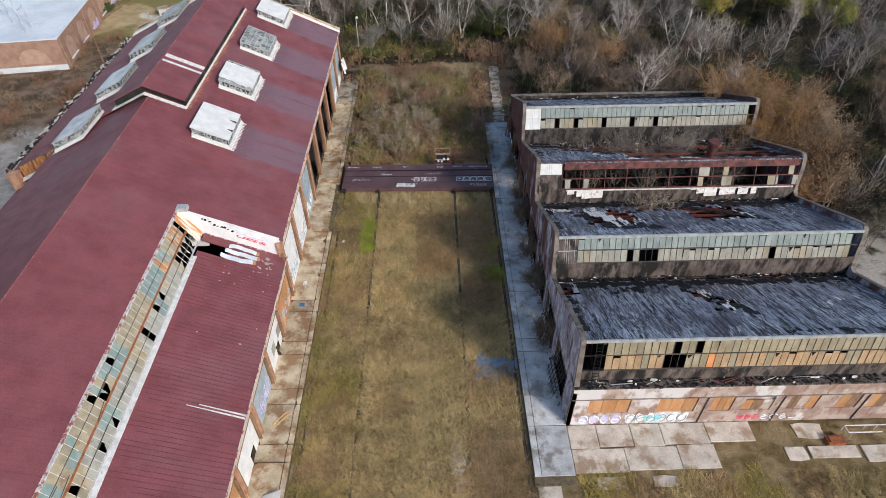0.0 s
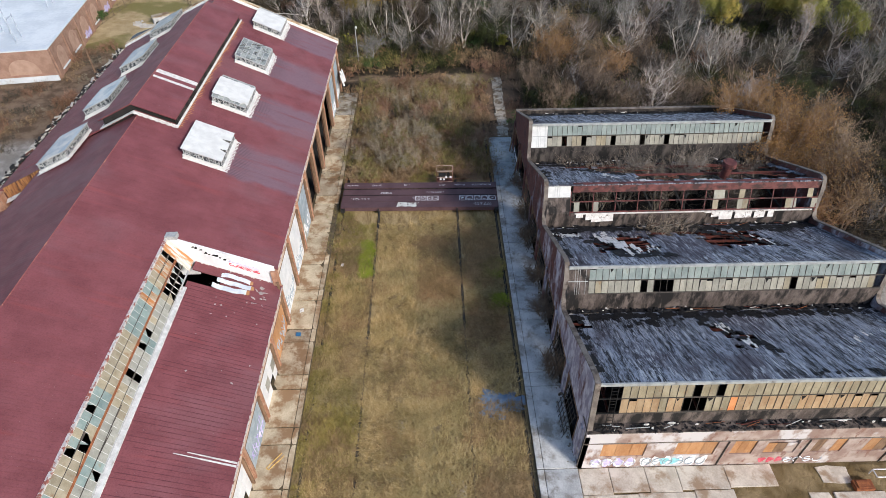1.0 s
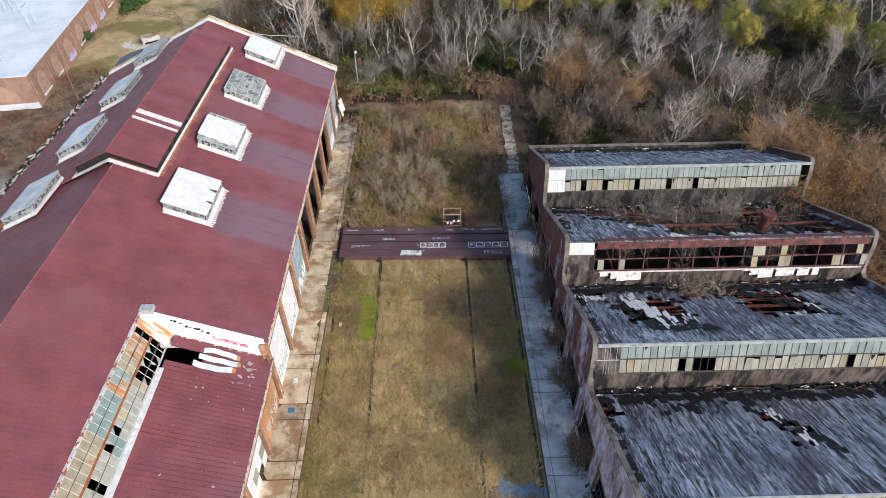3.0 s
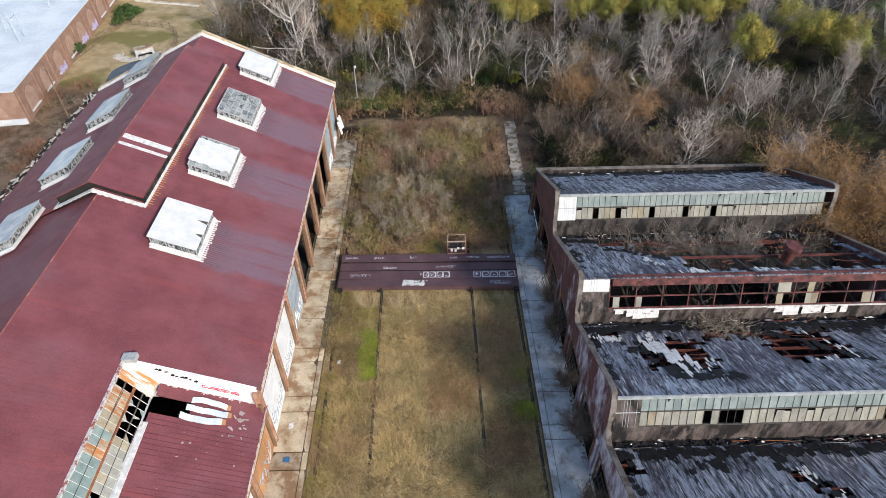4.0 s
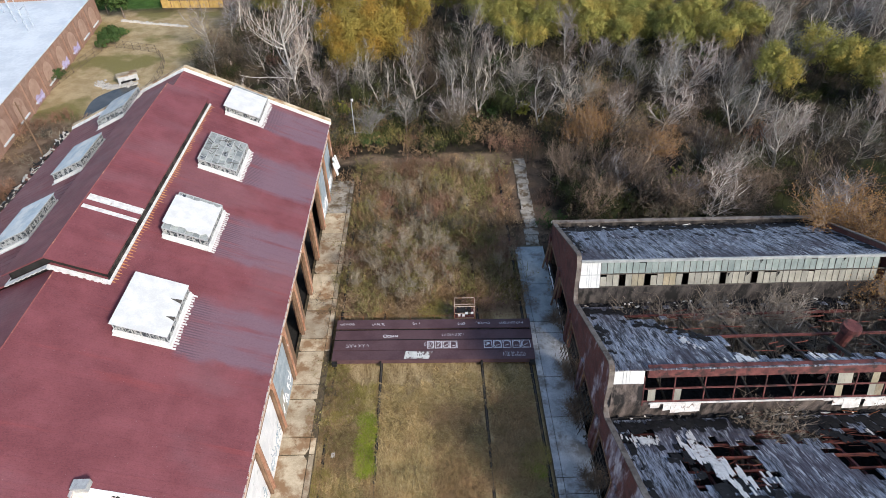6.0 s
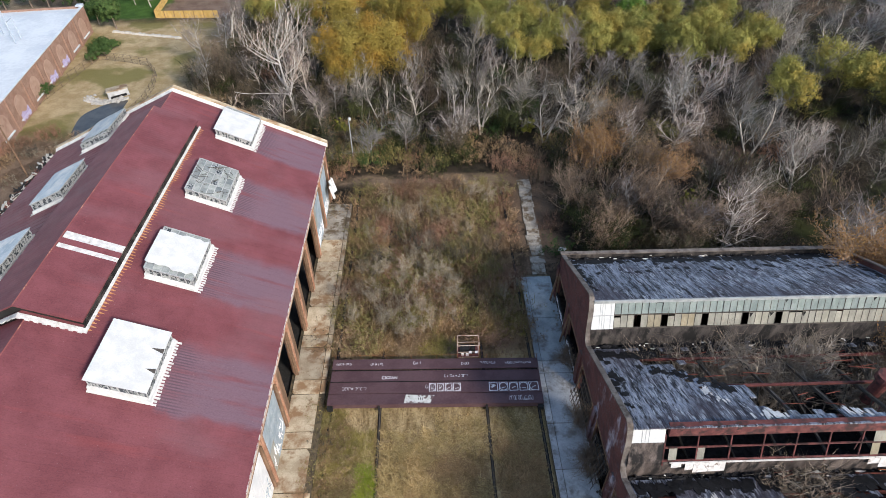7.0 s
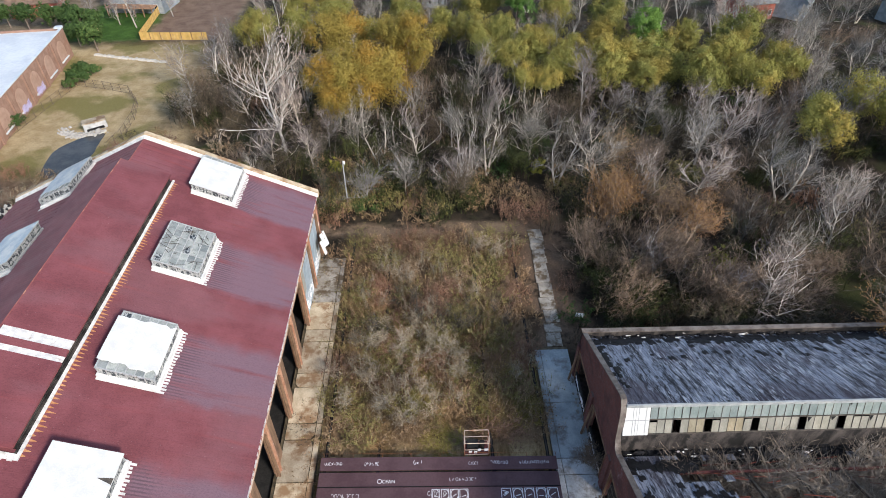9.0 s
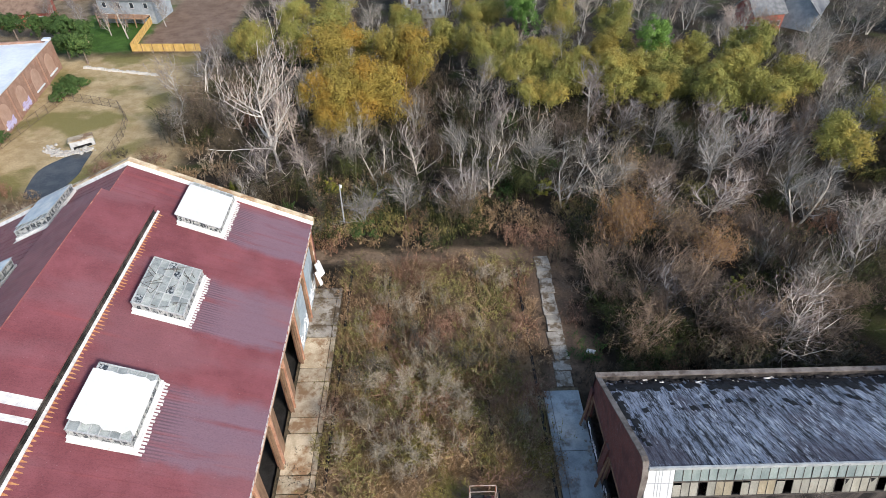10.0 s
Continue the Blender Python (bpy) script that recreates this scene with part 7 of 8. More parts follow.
for i in range(4):
    o = -6 - 10 * i
    m = Mesh()
    n = 12
    ring = [(o - 3, 1.6), (o + 3, 1.6)] + [(o + 3.0 * math.cos(math.pi * q / n), 2.2 + 2.6 * math.sin(math.pi * q / n)) for q in range(n + 1)]
    for s in (-0.06, -0.003):
        m.v += [along(s, oo, z) for oo, z in ring]
    k = len(ring)
    m.f.append(tuple(range(k)))
    m.f.append(tuple(range(2 * k - 1, k - 1, -1)))
    m.f += [((q + 1) % k, q, k + q, k + (q + 1) % k) for q in range(k)]
    part("blind_arch", m, bpy.data.materials["pale_infill"], sub, "pale bricked-up arch")
# roof steelwork: frames and masts
steel = surface("galvanised_steel", (0.36, 0.40, 0.45), (0.48, 0.52, 0.56), 1.0, rough=0.5)
rng = random.Random(8)
for i in range(9):
    s, o = 6 + 6.6 * i, -8 - (i % 3) * 5
    m = Mesh()
    m.tube(along(s, o, BZT - 0.45), along(s, o, BZT + 4.5), 0.12, sides=5)
    m.tube(along(s + 3, o, BZT - 0.45), along(s + 3, o, BZT + 4.5), 0.12, sides=5)
    m.tube(along(s, o, BZT + 4.2), along(s + 3, o, BZT + 4.2), 0.1, sides=5)
    m.tube(along(s, o, BZT + 2.8), along(s + 3, o - 2, BZT + 0.4), 0.07, sides=4)
    part("steel_mast", m, steel, sub, "grey steel roof frame")

# pond with stones, box culvert and fence
m = Mesh()
ring = []
for q in range(26):
    a = 2 * math.pi * q / 26
    k = 1 + 0.55 * math.exp(-((a - 1.02) / 0.30) ** 2) + 0.05 * math.sin(5 * a)
    ring.append((-67.8 + 3.7 * k * math.cos(a), 141.2 + 6.9 * k * math.sin(a), 0.03))
m.slab(ring, 0.02)
solo("pond", m, WATER, "small murky grey pond", "pond", kind="structure")
m = Mesh()
m.hexa(((-68.70, 149.90, 0), (-65.30, 152.30, 0), (-66.30, 154.10, 0), (-69.70, 151.70, 0), (-68.60, 150.00, 1.5), (-65.40, 152.30, 1.5), (-66.30, 153.90, 1.5), (-69.50, 151.70, 1.5)))
cul = solo("concrete_culvert", m, CONCRETE_GREY, "grey concrete box culvert by the pond", "culvert")
m = Mesh()
m.hexa(((-68.85, 149.85, 1.5), (-65.15, 152.30, 1.5), (-66.20, 154.15, 1.5), (-69.80, 151.75, 1.5), (-68.70, 150.00, 1.7), (-65.30, 152.30, 1.7), (-66.20, 153.90, 1.7), (-69.60, 151.75, 1.7)))
part("lid", m, CONCRETE, cul, "pale concrete lid")
# the block is solid; a black plate paints the shade of its mouth
m = Mesh()
m.hexa(((-68.30, 150.08, 0.1), (-65.70, 151.92, 0.1), (-65.72, 151.96, 0.1), (-68.32, 150.12, 0.1), (-68.22, 150.14, 0.6), (-65.76, 151.88, 0.6), (-65.78, 151.92, 0.6), (-68.24, 150.18, 0.6)))
part("opening", m, BLACK, cul, "black plate for the culvert's shaded mouth")
m = Mesh()
for _ in range(150):
    a = rng.random()
    x, y = -73.5 + 8.0 * a + rng.uniform(-1.2, 1.2), 151.3 - 2.5 * math.sin(a * 3) + rng.uniform(-1.0, 1.0)
    s = rng.uniform(0.15, 0.5)
    h = s * rng.uniform(0.5, 0.9)
    r = [(x + s * math.cos(q * 1.257 + a) * rng.uniform(0.7, 1), y + s * math.sin(q * 1.257 + a) * rng.uniform(0.7, 1)) for q in range(5)]
    i = len(m.v)
    m.v += [(u, v, 0) for u, v in r] + [(x + (u - x) * 0.6, y + (v - y) * 0.6, h) for u, v in r]
    m.f.append(tuple(i + 5 + q for q in range(5)))
    m.f += [(i + q, i + (q + 1) % 5, i + 5 + (q + 1) % 5, i + 5 + q) for q in range(5)]
solo("riprap", m, STONE, "loose pale stones along the pond", "stones", kind="stuff")
path = [(-82.4, 146.0), (-81.5, 153.5), (-80.4, 162.0), (-79.2, 170.5), (-72.6, 168.7), (-66.3, 166.4), (-62.7, 161.1), (-61.2, 155.0), (-60.8, 148.0), (-61.5, 143.0)]
fence = thing("mesh_fence", (-70, 160, 0), "brown wire mesh fence round the pond", "fence")
for (xa, ya), (xb, yb) in zip(path, path[1:]):
    n = max(1, round(math.hypot(xb - xa, yb - ya) / 2.6))
    for q in range(n):
        m = Mesh()
        x, y = xa + (xb - xa) * q / n, ya + (yb - ya) * q / n
        m.tube((x, y, 0), (x, y, 1.9), 0.06, sides=5)
        part("post", m, FENCE_STEEL, fence)
    m = Mesh()
    for z in (0.15, 1.0, 1.85):
        m.tube((xa, ya, z), (xb, yb, z), 0.03, sides=4)
    for q in range(n * 6):
        x, y = xa + (xb - xa) * q / (n * 6), ya + (yb - ya) * q / (n * 6)
        m.tube((x, y, 0.15), (x, y, 1.85), 0.012, sides=3)
    part("mesh_panel", m, FENCE_STEEL, fence)
m = Mesh()
for q in range(40):
    t = q / 39
    x, y, s = -82 + 18 * t + rng.uniform(-0.2, 0.2), 187.0 - 4.6 * t + rng.uniform(-0.2, 0.2), rng.uniform(0.25, 0.45)
    m.hexa(((x - s, y - s, 0), (x + s, y - s, 0), (x + s, y + s, 0), (x - s, y + s, 0), (x - s * 0.7, y - s * 0.6, s), (x + s * 0.8, y - s * 0.7, s * 0.8), (x + s * 0.7, y + s * 0.7, s), (x - s * 0.6, y + s * 0.8, s * 0.9)))
solo("stone_row", m, STONE, "low row of pale stones on the lawn", "stones", kind="stuff")

# board fence of the gardens
bf = thing("board_fence", (-68, 205, 0), "new pale yellow board fence", "fence")
bmesh_ = box_mesh("board", 0.42, 0.05, 1.9, WOOD_PALE)
for (xa, ya), (xb, yb) in (((-74.8, 196.4), (-58.0, 196.0)), ((-74.8, 196.4), (-77.6, 228.0))):
    L = math.hypot(xb - xa, yb - ya)
    n = int(L / 0.44)
    ang = math.atan2(yb - ya, xb - xa)
    for q in range(n):
        t = (q + 0.5) / n
        piece("board", bmesh_, (xa + (xb - xa) * t, ya + (yb - ya) * t, 0.05), bf, (0, 0, ang))
    m = Mesh()
    for q in range(int(L / 2.6) + 1):
        t = q * 2.6 / L
        x, y = xa + (xb - xa) * t, ya + (yb - ya) * t
        m.tube((x, y - 0.1, 0), (x, y - 0.1, 2.05), 0.07, sides=5)
    part("post", m, WOOD_BROWN, bf)


def house(x, y, w, d, h, roofh, rz, wall, roof, label):
    """A gabled house: walls, roof, windows, chimney."""
    ob = thing("house", (x, y, 0), label, "house", "houses beyond the wood")
    R = Matrix.Translation((x, y, 0)) @ Matrix.Rotation(rz, 4, "Z")

    def place(mm):
        mm.v = [tuple(R @ Vector(p)) for p in mm.v]
        return mm

    mm = Mesh()
    mm.prism(((-d / 2, 0), (d / 2, 0), (d / 2, h), (0, h + roofh), (-d / 2, h)), "x", -w / 2, w / 2)
    part("wall", place(mm), wall, ob)
    mm = Mesh()
    e = 0.5
    sl = roofh / (d / 2)
    for s in (-1, 1):
        mm.slab([(-w / 2 - e, s * (d / 2 + e), h - sl * e + 0.2), (w / 2 + e, s * (d / 2 + e), h - sl * e + 0.2), (w / 2 + e, 0, h + roofh + 0.2), (-w / 2 - e, 0, h + roofh + 0.2)][::s], 0.18)
    rf = part("roof", place(mm), roof, ob)
    mm = Mesh()
    mm.box(w * 0.2, w * 0.2 + 0.8, 0.6, 1.4, h, h + roofh + 1.2)
    part("chimney", place(mm), BRICK_DARK, rf, "brick chimney")
    for i in range(4):
        for lev in range(2 if h > 5 else 1):
            mm = Mesh()
            x0 = -w / 2 + (i + 0.5) * w / 4
            mm.box(x0 - 0.55, x0 + 0.55, -d / 2 - 0.06, -d / 2 - 0.01, 1.0 + 2.9 * lev, 2.5 + 2.9 * lev)
            win = part("window", place(mm), WHITE_FLASH, ob, "white window frame")
            mm = Mesh()
            mm.box(x0 - 0.45, x0 + 0.45, -d / 2 - 0.09, -d / 2 - 0.065, 1.1 + 2.9 * lev, 2.4 + 2.9 * lev)
            part("pane", place(mm), GLASS, win)
    return ob, place


hs, place = house(-82, 221, 15, 10, 6.2, 3.2, -0.1, HOUSE_SIDING, SHINGLE, "grey two-storey house with a timber deck")
m = Mesh()
m.box(-7, 6, -8.2, -5.1, 2.2, 2.4)
for k in range(6):
    m.box(-6.9 + k * 2.5, -6.7 + k * 2.5, -8.1, -7.9, 0, 3.4)
m.box(-7, 6, -8.2, -8.1, 3.3, 3.4)
part("deck", place(m), WOOD_DECK, hs, "timber deck")
house(-110, 218, 12, 9, 3.6, 3.0, 0.25, HOUSE_RED, SHINGLE_BROWN, "low house with a brown shingle roof")
house(-104, 240, 13, 9, 4.2, 3.0, 0.1, BRICK_PINK, SHINGLE, "brick house with a grey shingle roof")
house(-4, 222, 11, 9, 6.0, 3.4, 0.15, HOUSE_SIDING, SHINGLE, "grey house with white windows")
house(22, 244, 12, 9, 6.0, 3.4, -0.1, HOUSE_SIDING, SHINGLE, "grey house with white windows")
house(85, 210, 9, 8, 4.5, 3.2, 0.2, HOUSE_RED, SHINGLE, "red house with a grey roof")
house(97, 212, 12, 10, 5.0, 4.6, 0.9, HOUSE_SIDING, SHINGLE, "grey house with a steep roof")
house(126, 204, 13, 10, 4.8, 3.6, 0.4, HOUSE_SIDING, SHINGLE, "grey house with a shingle roof")

# poles
m = Mesh()
m.tube((-71.4, 122.1, 0), (-71.0, 121.6, 10.8), 0.16, 0.11, 8)
m.tube((-71.9, 121.9, 10.2), (-70.1, 121.4, 10.2), 0.06, sides=4)
solo("utility_pole", m, WOOD_BROWN, "leaning brown timber utility pole", "pole")
lamp = thing("yard_lamp", (-16.2, 125.4, 0), "thin grey pole with a lamp head among the trees", "lamp")
m = Mesh()
m.tube((-16.2, 125.4, 0), (-16.2, 125.4, 8.4), 0.11, 0.08, 8)
m.tube((-16.2, 125.4, 8.3), (-15.9, 124.6, 8.6), 0.05, sides=5)
part("pole", m, LEAD, lamp)
m = Mesh()
m.tube((-15.9, 124.7, 8.65), (-15.8, 124.3, 8.5), 0.2, 0.12, 8)
part("lamp_head", m, WHITE_METAL, lamp, "pale lamp head")
m = Mesh()
for q in range(20):
    a, b = q / 20, (q + 1) / 20
    f = lambda t: (44 + 50 * t, 95.0 + 5 * t, 9.2 + 1.5 * t - 3.0 * t * (1 - t))
    m.tube(f(a), f(b), 0.018, sides=3)
m.tube((94, 100, 0), (94, 100, 11.0), 0.15, 0.12, 7)
solo("overhead_cable", m, BAR_DARK, "thin overhead cable with its pole", "cable")


# ---- plants ----
def branch(mm, a, b, ra, rb):
    """A branch: an open tube when thick, a thin blade when it is a twig."""
    d = b - a
    i = len(mm.v)
    if ra > 0.05:
        n = 5 if ra > 0.12 else 3
        d.normalize()
        s = d.cross(Vector((0, 0, 1)) if abs(d.z) < 0.9 else Vector((1, 0, 0))).normalized()
        t = d.cross(s)
        for p, r in ((a, ra), (b, rb)):
            for k in range(n):
                g = 2 * math.pi * k / n
                mm.v.append(tuple(p + s * (r * math.cos(g)) + t * (r * math.sin(g))))
        for k in range(n):
            j = (k + 1) % n
            mm.f.append((i + k, i + j, i + n + j, i + n + k))
    else:
        s = d.cross(Vector((0.3, 0.5, 0.8))).normalized()
        if rb > 0.021:
            mm.v += [tuple(a - s * ra), tuple(a + s * ra), tuple(b + s * rb), tuple(b - s * rb)]
            mm.f.append((i, i + 1, i + 2, i + 3))
        else:
            mm.v += [tuple(a - s * ra), tuple(a + s * ra), tuple(b)]
            mm.f.append((i, i + 1, i + 2))


def bare_tree(seed, height, spread, upright=0.5, twig=0.03, dens=1.0, trunks=1, girth=1.0, limbs=8, bole=0.6, rise=1.0):
    """Trunk with limbs, and apart from it the fine twigs of a leafless tree; also where the twigs end."""
    g = random.Random(seed)
    mm, tw, tips = Mesh(), Mesh(), []

    def side_of(d):
        v = Vector((g.uniform(-1, 1), g.uniform(-1, 1), g.uniform(-0.7, 1)))
        return (v - d * v.dot(d)).normalized()

    def many(c):
        return int(c) + (g.random() < c % 1)

    def grow(p, d, length, r, level):
        n = (5, 6, 3, 1)[level]
        q = p
        for k in range(n):
            w = (0.09, 0.20, 0.30, 0.40)[level]
            d = (d + Vector((g.uniform(-1, 1), g.uniform(-1, 1), g.uniform(-1, 1))) * w + Vector((0, 0, (0.05, 0.13 * rise, 0.09 * rise, 0.05)[level]))).normalized()
            e = q + d * (length / n)
            r2 = r * (0.86, 0.82, 0.80, 0.83)[level] if k < n - 1 else r * 0.5
            branch(mm if level < 3 else tw, q, e, r, r2)
            if level == 0 and k > 0:
                f0 = k / (n - 1)
                for _ in range(many(limbs / (n - 1)) + (1 if k == n - 1 else 0)):
                    a = g.uniform(0, 6.283)
                    up = upright * g.uniform(0.6, 1.3) + 0.45 * f0
                    out = Vector((math.cos(a), math.sin(a), up)).normalized()
                    grow(q.lerp(e, g.random()), out, spread * g.uniform(0.75, 1.1) * (1 - 0.25 * f0), max(r2 * 0.55 * girth, 0.08), 1)
            elif level == 1:
                for _ in range(many(1.5 * dens)):
                    out = (d * g.uniform(0.5, 0.95) + side_of(d) * 0.75).normalized()
                    grow(q.lerp(e, g.random()), out, length * g.uniform(0.32, 0.58), max(0.040 * girth, r2 * 0.55), 2)
            elif level == 2:
                for _ in range(many(1.9 * dens)):
                    out = (d * g.uniform(0.45, 0.95) + side_of(d) * 0.7).normalized()
                    grow(q.lerp(e, g.random()), out, g.uniform(0.9, 1.9), twig, 3)
            elif level == 3:
                for _ in range(many(1.9 * dens)):
                    v = q.lerp(e, g.random())
                    branch(tw, v, v + (d * g.uniform(0.5, 1.0) + side_of(d) * 0.7).normalized() * g.uniform(0.45, 0.95), twig * 0.85, 0.01)
            q, r = e, max(r2, twig)
        tips.append(q)

    for k in range(trunks):
        a = 2 * math.pi * k / trunks + g.random()
        off = Vector((math.cos(a), math.sin(a), 0)) * (0.3 if trunks > 1 else 0)
        grow(off, (Vector((0, 0, 1)) + off * (1.1 if trunks > 1 else 0)).normalized(), height * bole * g.uniform(0.92, 1.08), height * 0.012 + 0.04, 0)
    return mm, tips, tw


def leaf(mm, g, p, s, out=None):
    """One small pointed leaf, turned more or less to the light side of its clump."""
    o = out if out is not None else Vector((0, 0, 0))
    nrm_ = (o + Vector((g.uniform(-1, 1), g.uniform(-1, 1), g.uniform(-1, 1))) * 0.6).normalized()
    u = nrm_.orthogonal().normalized()
    u = (Matrix.Rotation(g.uniform(0, 6.283), 3, nrm_) @ u) * s
    w = nrm_.cross(u) * 0.8
    i = len(mm.v)
    mm.v += [tuple(p - u), tuple(p + u * 0.8 - w), tuple(p + u * 0.8 + w)]
    mm.f.append((i, i + 1, i + 2))


def crown(seed, centre, radii, clumps, leaves, size):
    """A crown of lobes, each of many leaf clumps, with gaps between them and an uneven outline."""
    g = random.Random(seed)
    mm = Mesh()
    c0 = Vector(centre)
    lobes = []
    for _ in range(7):
        a, z = g.uniform(0, 6.283), g.uniform(-0.55, 0.75)
        rr = math.sqrt(1 - z * z) * g.uniform(0.35, 0.62)
        lobes.append((c0 + Vector((radii[0] * rr * math.cos(a), radii[0] * rr * math.sin(a), radii[1] * z * 0.62)), g.uniform(0.38, 0.58)))
    for k in range(clumps):
        lc, lr = lobes[k % len(lobes)]
        v = Vector((g.gauss(0, 1), g.gauss(0, 1), g.gauss(0.15, 1))).normalized()
        c = lc + Vector((v.x * radii[0], v.y * radii[0], v.z * radii[1])) * lr * g.uniform(0.7, 1.06)
        cr = radii[0] * g.uniform(0.10, 0.22)
        for _ in range(leaves):
            w = Vector((g.gauss(0, 1), g.gauss(0, 1), g.gauss(0, 0.8))).normalized()
            leaf(mm, g, c + w * cr * g.uniform(0.35, 1.08), size * g.uniform(0.6, 1.3), (w + v).normalized())
    return mm


def tree(name, made, bark_mat, twig_mat, label, group, leaves=None, leaf_mat=None, leaf_label=""):
    """A tree thing with trunk, twigs and, where it has leaves, a crown."""
    ob = tagged(new(name), label, "tree", group)
    ob.empty_display_size = 0.2
    for nm, mesh, mt, lb in (("trunk", made[0], bark_mat, ""), ("bare_crown", made[2], twig_mat, "fine leafless twigs"), ("crown", leaves, leaf_mat, leaf_label)):
        if mesh:
            c = new(nm, mesh.data(nm, mt))
            c.parent = ob
            if lb:
                c["label"] = lb
    return ob


def at(x, y, s=1.0, turn=0.0, z=0.0):
    return Matrix.Translation((x, y, z)) @ Matrix.Rotation(turn, 4, "Z") @ Matrix.Diagonal((s, s, s, 1))


def plant(proto, spots, rnd, lo=0.8, hi=1.2):
    """Stand the prototype at the first spot and copies of it at the rest."""
    for i, (x, y) in enumerate(spots):
        s = rnd.uniform(lo, hi)
        mtx = Matrix.Translation((x, y, -0.05)) @ Matrix.Rotation(rnd.uniform(0, 6.28), 4, "Z") @ Matrix.Diagonal((s, s, s * rnd.uniform(0.9, 1.1), 1))
        if i == 0:
            proto.matrix_basis = mtx
        else:
            c = copy_thing(proto, Matrix.Identity(4))
            c.matrix_basis = mtx


rng = random.Random(77)

# sycamore by the gable
made = bare_tree(8, 21, 14.5, 0.36, 0.027, 1.2, 1, 1.2, 16, 0.66, 0.45)
syc = tree("sycamore", made, BARK_WHITE, TWIG_PINK, "large pale-barked leafless sycamore", "")
syc.matrix_basis = at(-29.0, 142.0, 1.0, 0.6)

# scatter for the wood: keeps clear of the pit, the buildings and the lawn
def wood_spot(g):
    while True:
        x, y = g.uniform(-44, 118), g.uniform(34, 218)
        if y < 122 and x < 52 and not (x > 17 and y > 97):
            continue
        if y > 121 and x < -20 and y < 126:
            continue
        if x < -38 and y < 190:
            continue
        if 118 < y < 124 and x < 20:
            continue
        if x < 56 and 60 < y < 97 and x > 13 and x < 51:
            continue
        if y < 66 and x < 62:
            continue
        if y < 60 and x < 74 and g.random() < 0.6:
            continue
        if y > 196 and x < -48:
            continue
        if any(abs(x - hx) < 9 and abs(y - hy) < 8 for hx, hy in ((-4, 222), (22, 244), (85, 210), (97, 212), (126, 204), (-82, 221))):
            continue
        return x, y


spots = []
tries = 0
spots += [(74.3, 158.5), (80.0, 165.0), (71.5, 150.5), (86.0, 157.0), (78.0, 151.0), (90.0, 168.0), (82.0, 175.0), (96.0, 178.0), (72.0, 172.0), (67.0, 150.0), (57.3, 127.0), (61.0, 121.5), (37.5, 146.5), (25.2, 143.0), (0.8, 129.0), (3.0, 131.5), (50.0, 141.0), (44.0, 136.0)]
spots += [(-48.5, 152), (-45, 158), (-50, 163), (-42, 166), (-46, 172), (-51, 176), (-40, 178), (-44, 184), (-49, 188), (-39, 156), (-54, 168), (-41, 192)]
while len(spots) < 297 and tries < 20000:
    tries += 1
    p = wood_spot(rng)
    if all((p[0] - q[0]) ** 2 + (p[1] - q[1]) ** 2 > 20 for q in spots):
        spots.append(p)

bare = []
for i, (h, sp, up, mat, twm, tr, lb, bo, lab) in enumerate((
        (11, 5.2, 0.45, BARK_GREY, TWIG_GREY, 1, 8, 0.6, "leafless grey-barked woodland tree"),
        (13, 4.6, 0.75, BARK_GREY, TWIG_MAUVE, 1, 8, 0.66, "slender leafless woodland tree"),
        (9, 4.6, 0.5, BARK_BROWN, TWIG_BROWN, 2, 5, 0.5, "leafless brown-barked twin-stemmed tree"),
        (11, 6.4, 0.34, BARK_GREY, TWIG_GREY, 1, 9, 0.5, "broad leafless woodland tree"),
        (8, 4.0, 0.6, BARK_BROWN, TWIG_BROWN, 3, 3, 0.5, "leafless tree with many thin stems"),
        (13, 4.8, 0.6, BARK_PALE, TWIG_GREY, 2, 5, 0.62, "tall pale leafless tree"),
        (12, 6.0, 0.55, BARK_PALE, TWIG_MAUVE, 1, 9, 0.5, "leafless tree with pale spreading limbs"))):
    made = bare_tree(100 + i, h, sp, up, 0.026, 1.0, tr, 1.15, lb, bo)
    bare.append(tree("bare_tree", made, mat, twm, lab, "leafless trees of the wood"))

russet = []
for i in range(3):
    made = bare_tree(140 + i, 10.5 if i < 2 else 15.0, 5.0 if i < 2 else 6.2, 0.5, 0.030, 1.1, 2, 1.0, 6, 0.5)
    g = random.Random(i)
    lv = Mesh()
    for t in made[1]:
        for _ in range(2 if i < 2 else 4):
            leaf(lv, g, t + Vector((g.uniform(-0.4, 0.4), g.uniform(-0.4, 0.4), g.uniform(-0.4, 0.4))), 0.085)
    russet.append(tree("russet_tree", made, BARK_BROWN, TWIG_BROWN if i < 1 else TWIG_RUST, "small tree with brown twigs and a few leaves" if i < 2 else "broad tree with russet leaves still on its twigs", "russet trees", lv, LEAF_TAN if i < 1 else LEAF_BROWN, "sparse tan leaves" if i < 1 else "russet leaves"))

leafy = []
